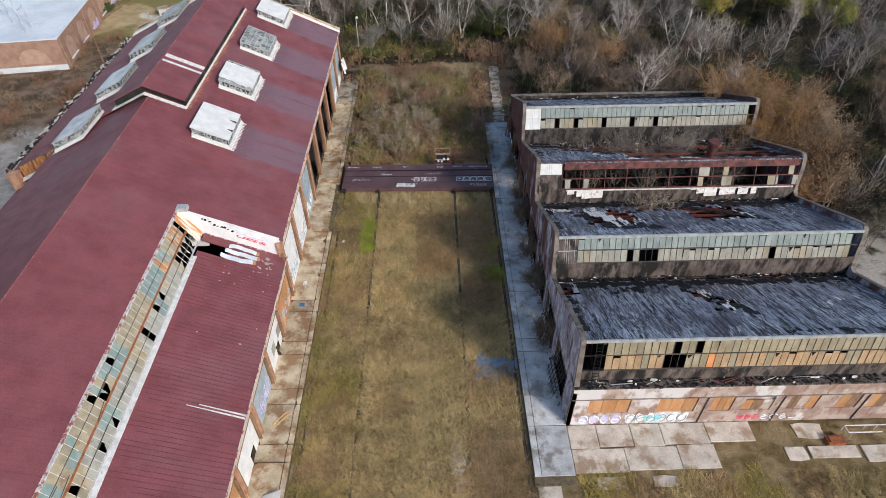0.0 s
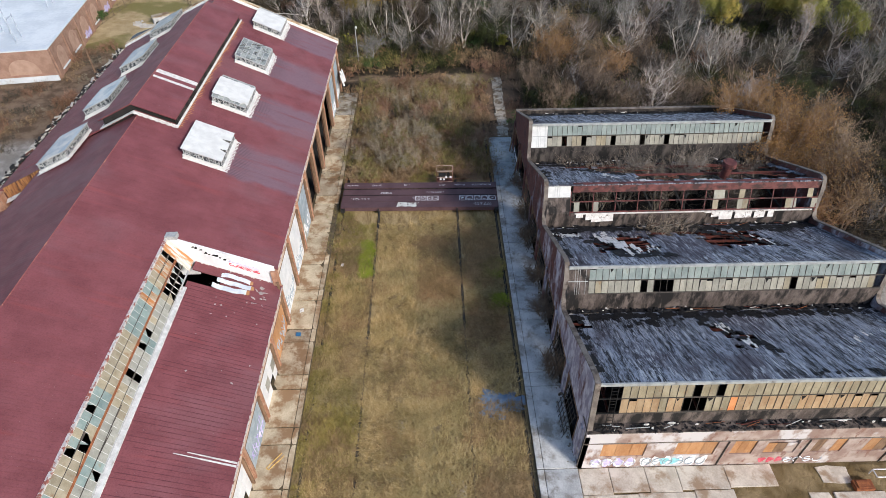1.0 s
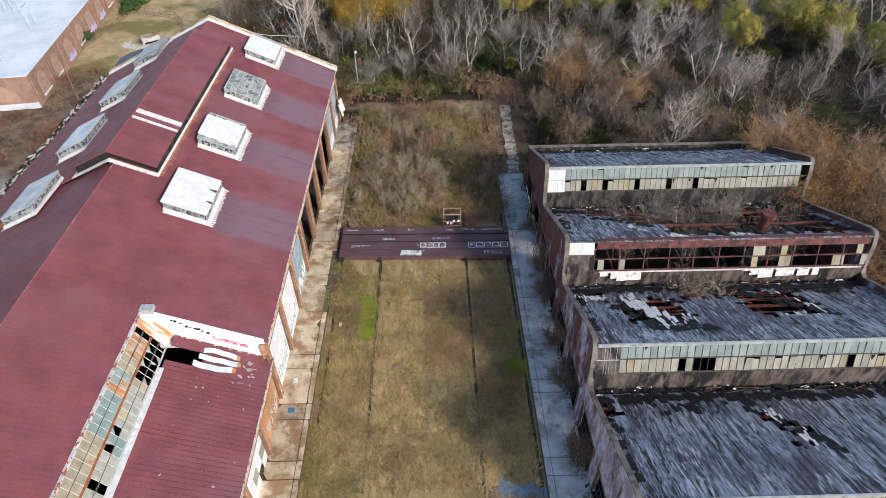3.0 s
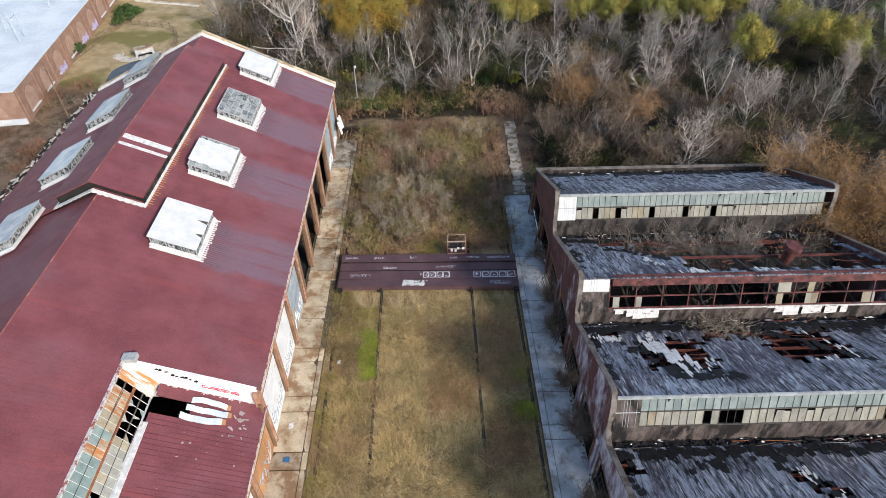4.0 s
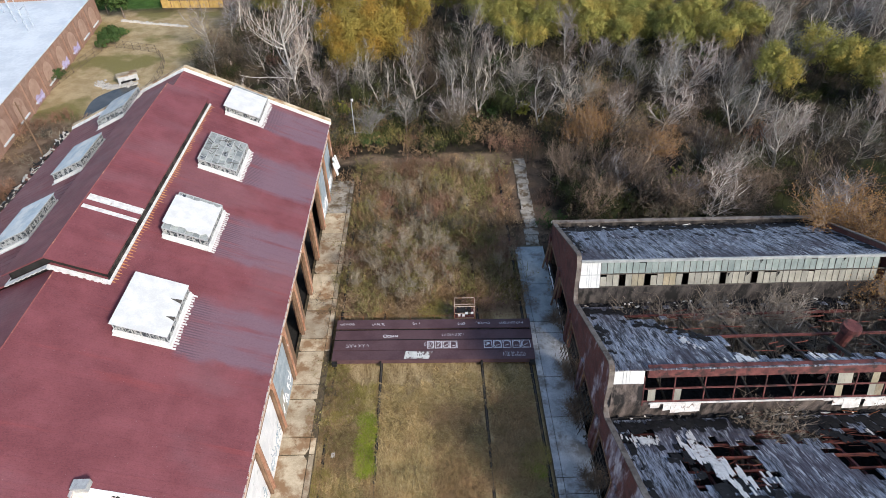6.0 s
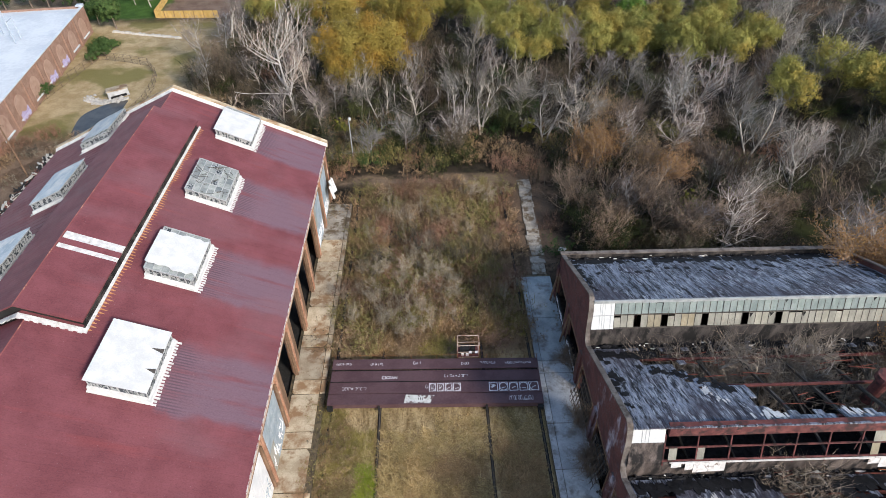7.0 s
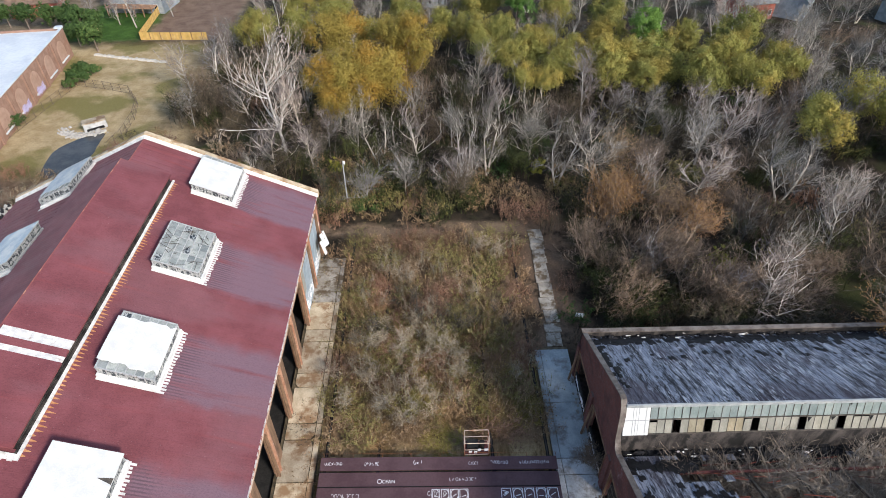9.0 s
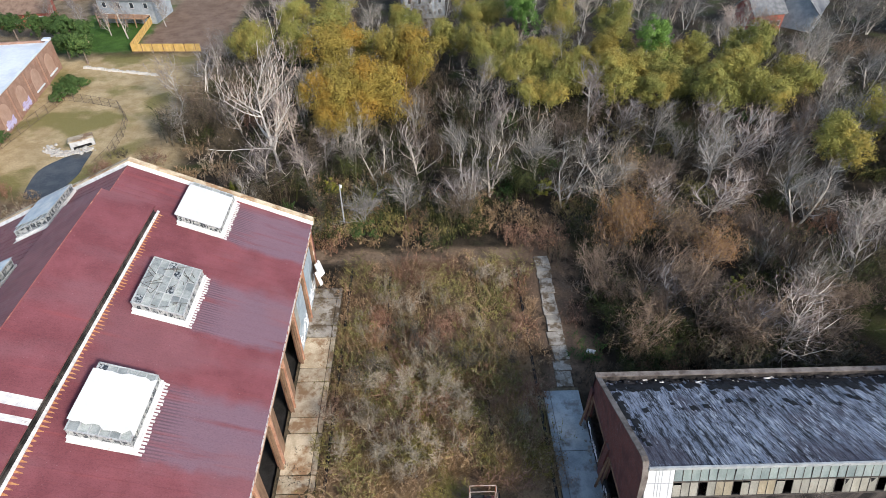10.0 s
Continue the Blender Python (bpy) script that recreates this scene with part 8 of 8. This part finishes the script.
for i, (h, r, rz, mat, lab, cl) in enumerate((
        (13, 6.4, 5.6, LEAF_OLIVE, "olive-green broad tree still in leaf", 235),
        (15, 5.6, 6.6, LEAF_OLIVE, "tall olive-green tree still in leaf", 235),
        (15.5, 7.0, 7.2, LEAF_GOLD, "golden-yellow autumn tree in full leaf", 400),
        (14, 4.8, 6.0, LEAF_EVER, "dark green evergreen tree", 150))):
    made = bare_tree(160 + i, h * 0.9, r * 0.8, 0.5, 0.03, 0.45, 1, 1.0, 6, 0.6)
    lv = crown(180 + i, (0, 0, h - rz * 0.9), (r, rz), cl, 62, 0.142)
    leafy.append(tree("leafy_tree", made, BARK_BROWN, TWIG_BROWN, lab, "trees still in leaf", lv, mat, "uneven crown of small leaves"))

gold_spots = [(-20.0, 151.0), (-13.0, 154.0), (-22.9, 172.5), (-7.5, 164.0)]
green_spots = [(44.3, 173.9), (18.9, 193.1), (104.0, 160.0)]
olive = [(10.8, 179.0), (18.5, 169.6), (18.7, 159.0), (29.4, 169.3), (36.6, 166.3), (32.6, 158.5), (44.8, 163.0), (50.9, 155.0), (59.1, 155.0), (57.0, 165.3), (69.1, 163.0), (64.5, 136.1),
         (29.8, 195.8), (39.6, 189.4), (-41.8, 181.0), (-34.3, 197.3), (24.0, 163.0), (40.0, 158.5), (12.0, 170.0), (2.0, 184.0), (-15.0, 177.0), (51.0, 171.0), (22.5, 177.0), (36.0, 178.0),
         (-24.0, 192.0), (-8.0, 196.0), (10.0, 199.0), (63.0, 172.0), (84.0, 134.0), (91.0, 130.0), (78.0, 142.0), (-31.0, 180.0)]
taken = gold_spots + green_spots + olive + [(-29, 142)]
spots = [p for p in spots if all((p[0] - q[0]) ** 2 + (p[1] - q[1]) ** 2 > 22 for q in taken)]
plant(leafy[2], gold_spots, rng, 1.0, 1.15)
plant(leafy[3], green_spots, rng, 0.9, 1.1)
plant(leafy[0], olive[::2], rng, 0.85, 1.15)
plant(leafy[1], olive[1::2], rng, 0.8, 1.1)
groups = [[] for _ in bare]
rus = [(60.9, 79.5), (57.0, 72.5), (58.5, 67.0), (52.5, 67.0), (62.0, 88.0), (27.0, 122.0), (33.5, 118.5), (23.5, 118.0), (29.0, 131.0), (36.0, 114.5)]
rus_big = [(50.4, 77.6), (51.6, 81.0), (52.2, 84.6), (55.8, 87.5), (51.2, 89.8), (57.5, 82.0)]
for i, p in enumerate(spots):
    if p[0] > 50 and p[1] < 95 and rng.random() < 0.3:
        rus.append(p)
    else:
        groups[rng.choice((5, 6, 3) if i < 17 else (2, 4) if p[1] < 122 and p[0] < 52 else (0, 0, 1, 1, 2, 3, 3, 4, 5, 5, 6, 6))].append(p)
groups[1] += [(-84.0, 207.0), (-79.0, 205.0), (-91.5, 209.5), (-72.0, 213.0), (-99.0, 211.0)]
for gi, count in ((2, 4), (4, 5), (6, 3), (0, 3)):
    groups[gi] += [(rng.uniform(18, 52), rng.uniform(98, 119)) for _ in range(count)]
for proto, sp in zip(bare, groups):
    plant(proto, sp, rng, 0.7, 1.15)
plant(russet[0], rus[::2], rng, 0.85, 1.2)
plant(russet[1], rus[1::2], rng, 0.85, 1.2)
plant(russet[2], rus_big, rng, 1.0, 1.15)

# trees that grow inside the shed
inside = []
for i in range(3):
    made = bare_tree(210 + i, 8.5, 4.4, 0.5, 0.022, 1.0, 3, 1.0, 5, 0.42)
    inside.append(tree("sapling", made, BARK_GREY, TWIG_PALE, "leafless sapling growing through the burnt roof", "saplings in the shed"))
# russet sapling at the end of the last bay
rs = copy_thing(russet[0], Matrix.Identity(4))
rs.matrix_basis = at(46.3, 75.2, 0.85, 2.0, 0.3)
for proto, sp in zip(inside, ([(24.5, 73.0), (33.0, 72.4), (44.5, 72.5)], [(28.5, 74.3), (37.0, 74.6), (30.6, 60.2), (28.6, 60.0)], [(41.0, 70.5), (46.8, 75.0), (21.0, 75.0)])):
    for i, (x, y) in enumerate(sp):
        mtx = at(x, y, rng.uniform(1.05, 1.25), rng.uniform(0, 6), 1.0)
        if i == 0:
            proto.matrix_basis = mtx
        else:
            copy_thing(proto, Matrix.Identity(4)).matrix_basis = mtx

# bare shrubs along the foot of the shed wall
made = bare_tree(230, 2.4, 1.2, 0.9, 0.016, 0.75, 3, 0.5, 4, 0.6)
wall_shrub = tree("wall_shrub", made, BARK_BROWN, TWIG_BROWN, "thin bare shrub at the foot of the shed wall", "shrubs along the shed wall")
wall_shrub["category"] = "shrub"
for i, (x, y, sc) in enumerate(((12.7, 43.4, 1.0), (12.5, 45.0, 0.8), (12.9, 52.6, 1.1), (12.6, 58.6, 0.9), (12.8, 66.2, 1.15), (12.4, 67.0, 0.8), (12.9, 71.4, 1.0), (12.8, 79.6, 0.8))):
    mtx = at(x, y, sc, i * 1.3, 0.46)
    if i == 0:
        wall_shrub.matrix_basis = mtx
    else:
        copy_thing(wall_shrub, Matrix.Identity(4)).matrix_basis = mtx

# evergreen shrubs by the brick building
shr = tagged(new("shrub"), "round dark green evergreen shrub", "shrub", "evergreen shrubs")
c = new("crown", crown(300, (0, 0, 1.1), (1.6, 1.25), 60, 36, 0.10).data("crown", LEAF_GREEN))
c.parent = shr
t = Mesh()
t.tube((0, 0, 0), (0, 0, 1.2), 0.12, 0.06, 6)
tt = new("stem", t.data("stem", BARK_BROWN))
tt.parent = shr
plant(shr, [(-78.2, 172.0), (-80.0, 176.6), (-80.4, 171.8), (-83.4, 152.0), (-79.5, 171.0), (-81.0, 173.6), (-79.0, 175.8), (-81.6, 177.5), (-78.5, 173.0), (-82.6, 153.0), (-84.0, 150.5), (-80.2, 169.2), (-77.8, 176.6)], rng, 0.95, 1.25)
bush = tagged(new("leafy_shrub"), "yellow-green shrub still in leaf at the wood's edge", "shrub", "leafy shrubs of the wood")
c = new("crown", crown(302, (0, 0, 1.9), (1.9, 1.9), 60, 50, 0.10).data("crown", LEAF_LIME))
c.parent = bush
t = Mesh()
for q in range(4):
    t.tube((0, 0, 0), (0.8 * math.cos(q * 1.6), 0.8 * math.sin(q * 1.6), 2.2), 0.07, 0.03, 5)
tt = new("stem", t.data("stem", BARK_BROWN))
tt.parent = bush
plant(bush, [(-13.9, 129.6), (-11.6, 131.5), (35.8, 104.5), (38.0, 108.8), (-18.6, 134.5), (9.0, 140.0), (-35.0, 133.0), (46.0, 112.0), (15.0, 133.5)], rng, 0.75, 1.15)
mag = tagged(new("magnolia"), "dense dark green evergreen tree", "tree", "evergreens by the lawn")
c = new("crown", crown(301, (0, 0, 3.0), (2.9, 3.6), 110, 44, 0.15).data("crown", LEAF_GREEN))
c.parent = mag
t = Mesh()
t.tube((0, 0, 0), (0, 0, 3.0), 0.2, 0.1, 6)
tt = new("trunk", t.data("trunk", BARK_BROWN))
tt.parent = mag
plant(mag, [(-82.5, 189.5), (-88.0, 192.5), (-91.0, 199.0), (-95.0, 203.0), (-100.0, 203.0), (-106.0, 204.0), (-112.0, 206.0), (-118.0, 204.0), (-86.5, 200.0)], rng, 0.9, 1.25)


# ---- brush and grass, in patches ----
def brush_patch(seed, size, n, hmin, hmax, leafy_share=0.0):
    """A square patch of arching twigs from many stools."""
    g = random.Random(seed)
    mm = Mesh()
    for _ in range(n):
        x, y = g.uniform(-size / 2, size / 2), g.uniform(-size / 2, size / 2)
        h = g.uniform(hmin, hmax)
        for _ in range(5):
            a = g.uniform(0, 6.28)
            lean = g.uniform(0.15, 0.6) * h
            p = Vector((x + g.uniform(-0.15, 0.15), y + g.uniform(-0.15, 0.15), 0))
            q = p + Vector((lean * 0.4 * math.cos(a), lean * 0.4 * math.sin(a), h * 0.55))
            r = q + Vector((lean * math.cos(a + 0.3), lean * math.sin(a + 0.3), h * g.uniform(0.2, 0.5)))
            branch(mm, p, q, 0.034, 0.02)
            branch(mm, q, r, 0.032, 0.01)
            for _ in range(3):
                s = p.lerp(r, g.uniform(0.4, 1.0)) if g.random() < 0.4 else q.lerp(r, g.random())
                branch(mm, s, s + Vector((g.uniform(-0.4, 0.4), g.uniform(-0.4, 0.4), g.uniform(-0.05, 0.45))) * h * 0.5, 0.030, 0.01)
            if g.random() < leafy_share:
                for _ in range(5):
                    leaf(mm, g, q.lerp(r, g.random()) + Vector((g.uniform(-0.25, 0.25), g.uniform(-0.25, 0.25), g.uniform(-0.25, 0.25))), 0.10)
    return mm


def thicket_patch(seed, size, n, hmin, hmax):
    """A square patch of thin saplings standing close together."""
    g = random.Random(seed)
    mm = Mesh()
    for _ in range(n):
        p = Vector((g.uniform(-size / 2, size / 2), g.uniform(-size / 2, size / 2), 0))
        h = g.uniform(hmin, hmax)
        for _ in range(g.choice((1, 2, 3))):
            top = p + Vector((g.uniform(-0.25, 0.25) * h, g.uniform(-0.25, 0.25) * h, h * g.uniform(0.7, 1.0)))
            branch(mm, p, top, 0.05, 0.02)
            for _ in range(16):
                f = g.uniform(0.3, 1.0)
                s = p.lerp(top, f)
                e = s + Vector((g.uniform(-1, 1), g.uniform(-1, 1), g.uniform(0.1, 1.0))) * (h * 0.26)
                branch(mm, s, e, 0.036, 0.01)
                for _ in range(3):
                    b2 = s.lerp(e, g.uniform(0.3, 1.0))
                    branch(mm, b2, b2 + Vector((g.uniform(-1, 1), g.uniform(-1, 1), g.uniform(-0.1, 0.9))) * (h * 0.12), 0.032, 0.01)
    return mm


def grass_patch(seed, size, n, hmin, hmax):
    """A square patch of bent grass in clumps."""
    g = random.Random(seed)
    mm = Mesh()
    for _ in range(n):
        cx, cy = g.uniform(-size / 2, size / 2), g.uniform(-size / 2, size / 2)
        lie, spread = g.gauss(1.2, 1.1), g.uniform(0.10, 0.34)
        for _ in range(14):
            x, y = cx + g.gauss(0, spread), cy + g.gauss(0, spread)
            h, a = g.uniform(hmin, hmax), lie + g.gauss(0, 0.9)
            i = len(mm.v)
            w = g.uniform(0.016, 0.034)
            dx, dy = math.cos(a), math.sin(a)
            mm.v += [(x - dy * w, y + dx * w, 0), (x + dy * w, y - dx * w, 0), (x + dx * h * 1.5, y + dy * h * 1.5, h)]
            mm.f.append((i, i + 1, i + 2))
    return mm


def scatter(name, protos, spots, label, category, rnd, lo, hi):
    for x, y in spots:
        me = rnd.choice(protos)
        ob = tagged(new(name, me), label, category, kind="stuff")
        s = rnd.uniform(lo, hi)
        ob.matrix_basis = Matrix.Translation((x, y, 0)) @ Matrix.Rotation(rnd.uniform(0, 6.28), 4, "Z") @ Matrix.Diagonal((s, s, rnd.uniform(lo, hi), 1))


thick = [brush_patch(400 + i, 4.2, 31, 0.8, 2.2, 0.3).data("brush", mt) for i, mt in enumerate((BRUSH, BRUSH_GREY, BRUSH_OLIVE, BRUSH_RUSSET, BRUSH))]
low = [brush_patch(420 + i, 4.2, 30, 0.35, 0.9, 0.1).data("brush", mt) for i, mt in enumerate((BRUSH, BRUSH_OLIVE, BRUSH_GREY))]
pale_low = brush_patch(424, 4.2, 16, 0.5, 1.3).data("brush", BRUSH_PALE)
# brush for inside the wood, with shade in its twig colour
wood_b = [brush_patch(426 + i, 4.2, 28, 0.8, 2.2, 0.2).data("brush", BRUSH_WOOD_SHADE) for i in range(2)]
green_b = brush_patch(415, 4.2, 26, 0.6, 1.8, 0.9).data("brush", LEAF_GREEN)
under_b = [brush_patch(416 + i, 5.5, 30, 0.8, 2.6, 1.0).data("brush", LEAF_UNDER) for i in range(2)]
thicket = [thicket_patch(430 + i, 6.0, 8, 3.0, 6.5).data("thicket", mt) for i, mt in enumerate((BRUSH_GREY, BRUSH_WOOD_SHADE, LEAF_UNDER, BRUSH_WOOD_SHADE))]
tufts = [grass_patch(440 + i, 5.0, 190, 0.10, 0.56).data("grass", mt) for i, mt in enumerate((GRASS, GRASS, GRASS_OLIVE, GRASS_BROWN, GRASS_BROWN))]
weeds = [grass_patch(446 + i, 3.0, 60, 0.15, 0.6).data("grass", mt) for i, mt in enumerate((GRASS_OLIVE, GRASS_BROWN))]
green_t = grass_patch(450, 2.0, 110, 0.18, 0.46).data("grass", GRASS_GREEN)

pit = [(x + rng.uniform(-0.8, 0.8), y + rng.uniform(-0.8, 0.8)) for x in np.arange(-13.0, 8.6, 3.0) for y in np.arange(84.0, 117.0, 2.9)]
pit = [p for p in pit if not (-0.8 < p[0] < 3.6 and p[1] < 85)]
scatter("brush", [thick[0], thick[3], thick[2], thick[4], thick[2]], pit, "dense brown leafless brush and briars", "brush", rng, 0.75, 1.15)
pale_t = [thicket_patch(436 + i, 6.0, 5, 3.0, 6.5).data("thicket", BRUSH_PALE) for i in range(2)]
scatter("thicket", [thicket[0]] + pale_t + pale_t, [(rng.uniform(-12.5, 8.0), rng.uniform(85, 116)) for _ in range(46)], "thin bare shrubs standing in the brush", "thicket", rng, 0.45, 0.75)
scatter("brush", thick + under_b[:1], [(x + rng.uniform(-1.5, 1.5), rng.uniform(121.5, 133)) for x in np.arange(-20, 60, 1.7)] + [(rng.uniform(-22, 14), rng.uniform(122, 141)) for _ in range(34)], "tangled brush along the edge of the wood", "brush", rng, 0.8, 1.3)
edge = [(-13.2 + rng.uniform(-0.5, 0.5), y) for y in np.arange(64, 73, 2.4)] + [(-14.0, 86.0), (-17.6, 84.4), (-16.4, 83.8), (-15.8, 88.0)] + [(-15.4 + rng.uniform(-0.3, 0.3), y) for y in np.arange(64.5, 82, 1.9)]
edge += [(rng.choice((-18.4, -16.6, -15.6, -14.8)) + rng.uniform(-0.4, 0.4), y) for y in np.arange(96, 117, 1.3)]
scatter("brush", low, edge, "low brown brush along the platform", "brush", rng, 0.6, 0.9)
under = []
while len(under) < 300:
    x, y = rng.uniform(-42, 100), rng.uniform(60, 175)
    if y < 122 and not (15 < x and y > 93) and not (x > 52):
        continue
    if y < 93 and x < 52 or (x < -20 and y < 123) or (x < -36 and y < 185):
        continue
    under.append((x, y))
under += [(rng.uniform(-53, -37), rng.uniform(146, 194)) for _ in range(34)]
rng.shuffle(under)
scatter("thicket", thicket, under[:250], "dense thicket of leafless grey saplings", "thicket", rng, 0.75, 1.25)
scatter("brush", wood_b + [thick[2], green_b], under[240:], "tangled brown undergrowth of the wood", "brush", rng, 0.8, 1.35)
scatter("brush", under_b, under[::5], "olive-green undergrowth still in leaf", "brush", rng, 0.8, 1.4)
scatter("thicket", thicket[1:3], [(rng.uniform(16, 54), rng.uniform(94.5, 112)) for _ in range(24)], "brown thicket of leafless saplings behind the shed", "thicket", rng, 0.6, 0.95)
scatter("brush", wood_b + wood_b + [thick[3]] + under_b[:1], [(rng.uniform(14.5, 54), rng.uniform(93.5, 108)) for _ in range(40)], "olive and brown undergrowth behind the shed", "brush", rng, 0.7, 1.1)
west_field = [(rng.uniform(-100, -64), rng.uniform(92, 136)) for _ in range(95)] + [(rng.uniform(-62, -50), rng.uniform(118, 150)) for _ in range(22)] + [(rng.uniform(-48, -36), rng.uniform(120, 165)) for _ in range(26)]
scatter("brush", [low[0], low[0], low[2], thick[3], pale_low], west_field, "low brown scrub", "brush", rng, 0.8, 1.2)
# the pit's grass lies in strips between the rails
# browner mixes in the two eastern strips warm the shed's shadow by colour
for xc, wide, mix, lab in ((-11.55, 0.90, (0, 3, 2, 1), "dry straw and olive grass of the pit"), (-5.75, 1.10, (0, 1), "dry straw-coloured grass of the pit"),
                           (0.0, 1.10, (1, 0, 3), "dry straw-coloured grass of the pit"), (6.0, 0.98, (4, 3, 4, 1), "dry grass of the pit, browned for the shed's shade")):
    for yc in np.arange(9.2, 73.0, 3.2):
        if xc > 5 and 38.2 < yc < 42.8:
            continue
        ob = tagged(new("grass", tufts[rng.choice(mix)]), lab, "grass", kind="stuff")
        ob.matrix_basis = Matrix.Translation((xc, yc + rng.uniform(-0.8, 0.8), 0)) @ Matrix.Rotation(math.pi * rng.choice((0, 1)), 4, "Z") @ Matrix.Diagonal((wide * (1.0 if yc > 50 else 1.12), rng.uniform(0.9, 1.1), rng.uniform(0.8, 1.15), 1))
scatter("grass", [weeds[1], weeds[0], weeds[1]], [(rng.uniform(-13, 8), rng.uniform(82.5, 104)) for _ in range(44)], "dry grass among the briars of the pit", "grass", rng, 0.9, 1.4)
scatter("grass", tufts, [(x + rng.uniform(-1, 1), y) for x in np.arange(16, 56, 4.0) for y in (17.5, 21.0, 24.5)], "dry straw-coloured grass before the shed", "grass", rng, 0.8, 1.1)
scatter("grass", weeds, [(-13.9 + rng.uniform(-0.4, 0.9), y + rng.uniform(-1, 1)) for y in np.arange(22, 74, 1.7)] + [(-10.9 + rng.uniform(-0.5, 0.5), y) for y in np.arange(24, 59, 3.1)], "rank weeds along the west side of the pit", "grass", rng, 0.7, 1.0)
scatter("grass", [weeds[1], tufts[3], weeds[1]], [p for p in [(rng.uniform(-12.5, 8.0), rng.uniform(22, 72)) for _ in range(48)] if math.hypot(p[0] - 6.9, p[1] - 40.4) > 4.5], "patches of brown dead grass in the pit", "grass", rng, 0.5, 1.0)
scatter("grass", [weeds[0], green_t], [(7.4 + rng.uniform(-0.7, 0.7), rng.uniform(54, 66)) for _ in range(7)], "olive-green weeds beside the platform", "grass", rng, 0.6, 1.0)
scatter("grass", [weeds[1], weeds[0]], [(rng.choice((-18.3, -17.2, -16.0)) + rng.uniform(-0.4, 0.4), y) for y in (38.6, 46.2, 46.6, 53.0, 60.1, 66.4, 71.9, 80.0, 86.5, 93.2, 100.0)], "dead weeds grown across the platform joints", "grass", rng, 0.28, 0.5)
joint = grass_patch(460, 0.8, 22, 0.04, 0.16).data("grass", GRASS_OLIVE)
scatter("grass", [joint], [(-17.4 + rng.uniform(-1.3, 2.0), YC + 6.75 * k - 1.4 - 2.0 * (q % 2) + rng.uniform(-0.1, 0.1)) for k in range(-4, 9) for q in range(4)], "small weeds in the slab joints", "grass", rng, 0.5, 1.0)
for x, y in ((-9.9, 61.2), (-10.0, 62.8), (-10.1, 64.2), (-9.9, 65.4), (-10.2, 66.8)):
    ob = tagged(new("green_grass", green_t), "strip of bright green grass by the rail", "grass", kind="stuff")
    ob.matrix_basis = at(x, y, 0.78, rng.uniform(0, 6), 0.1)
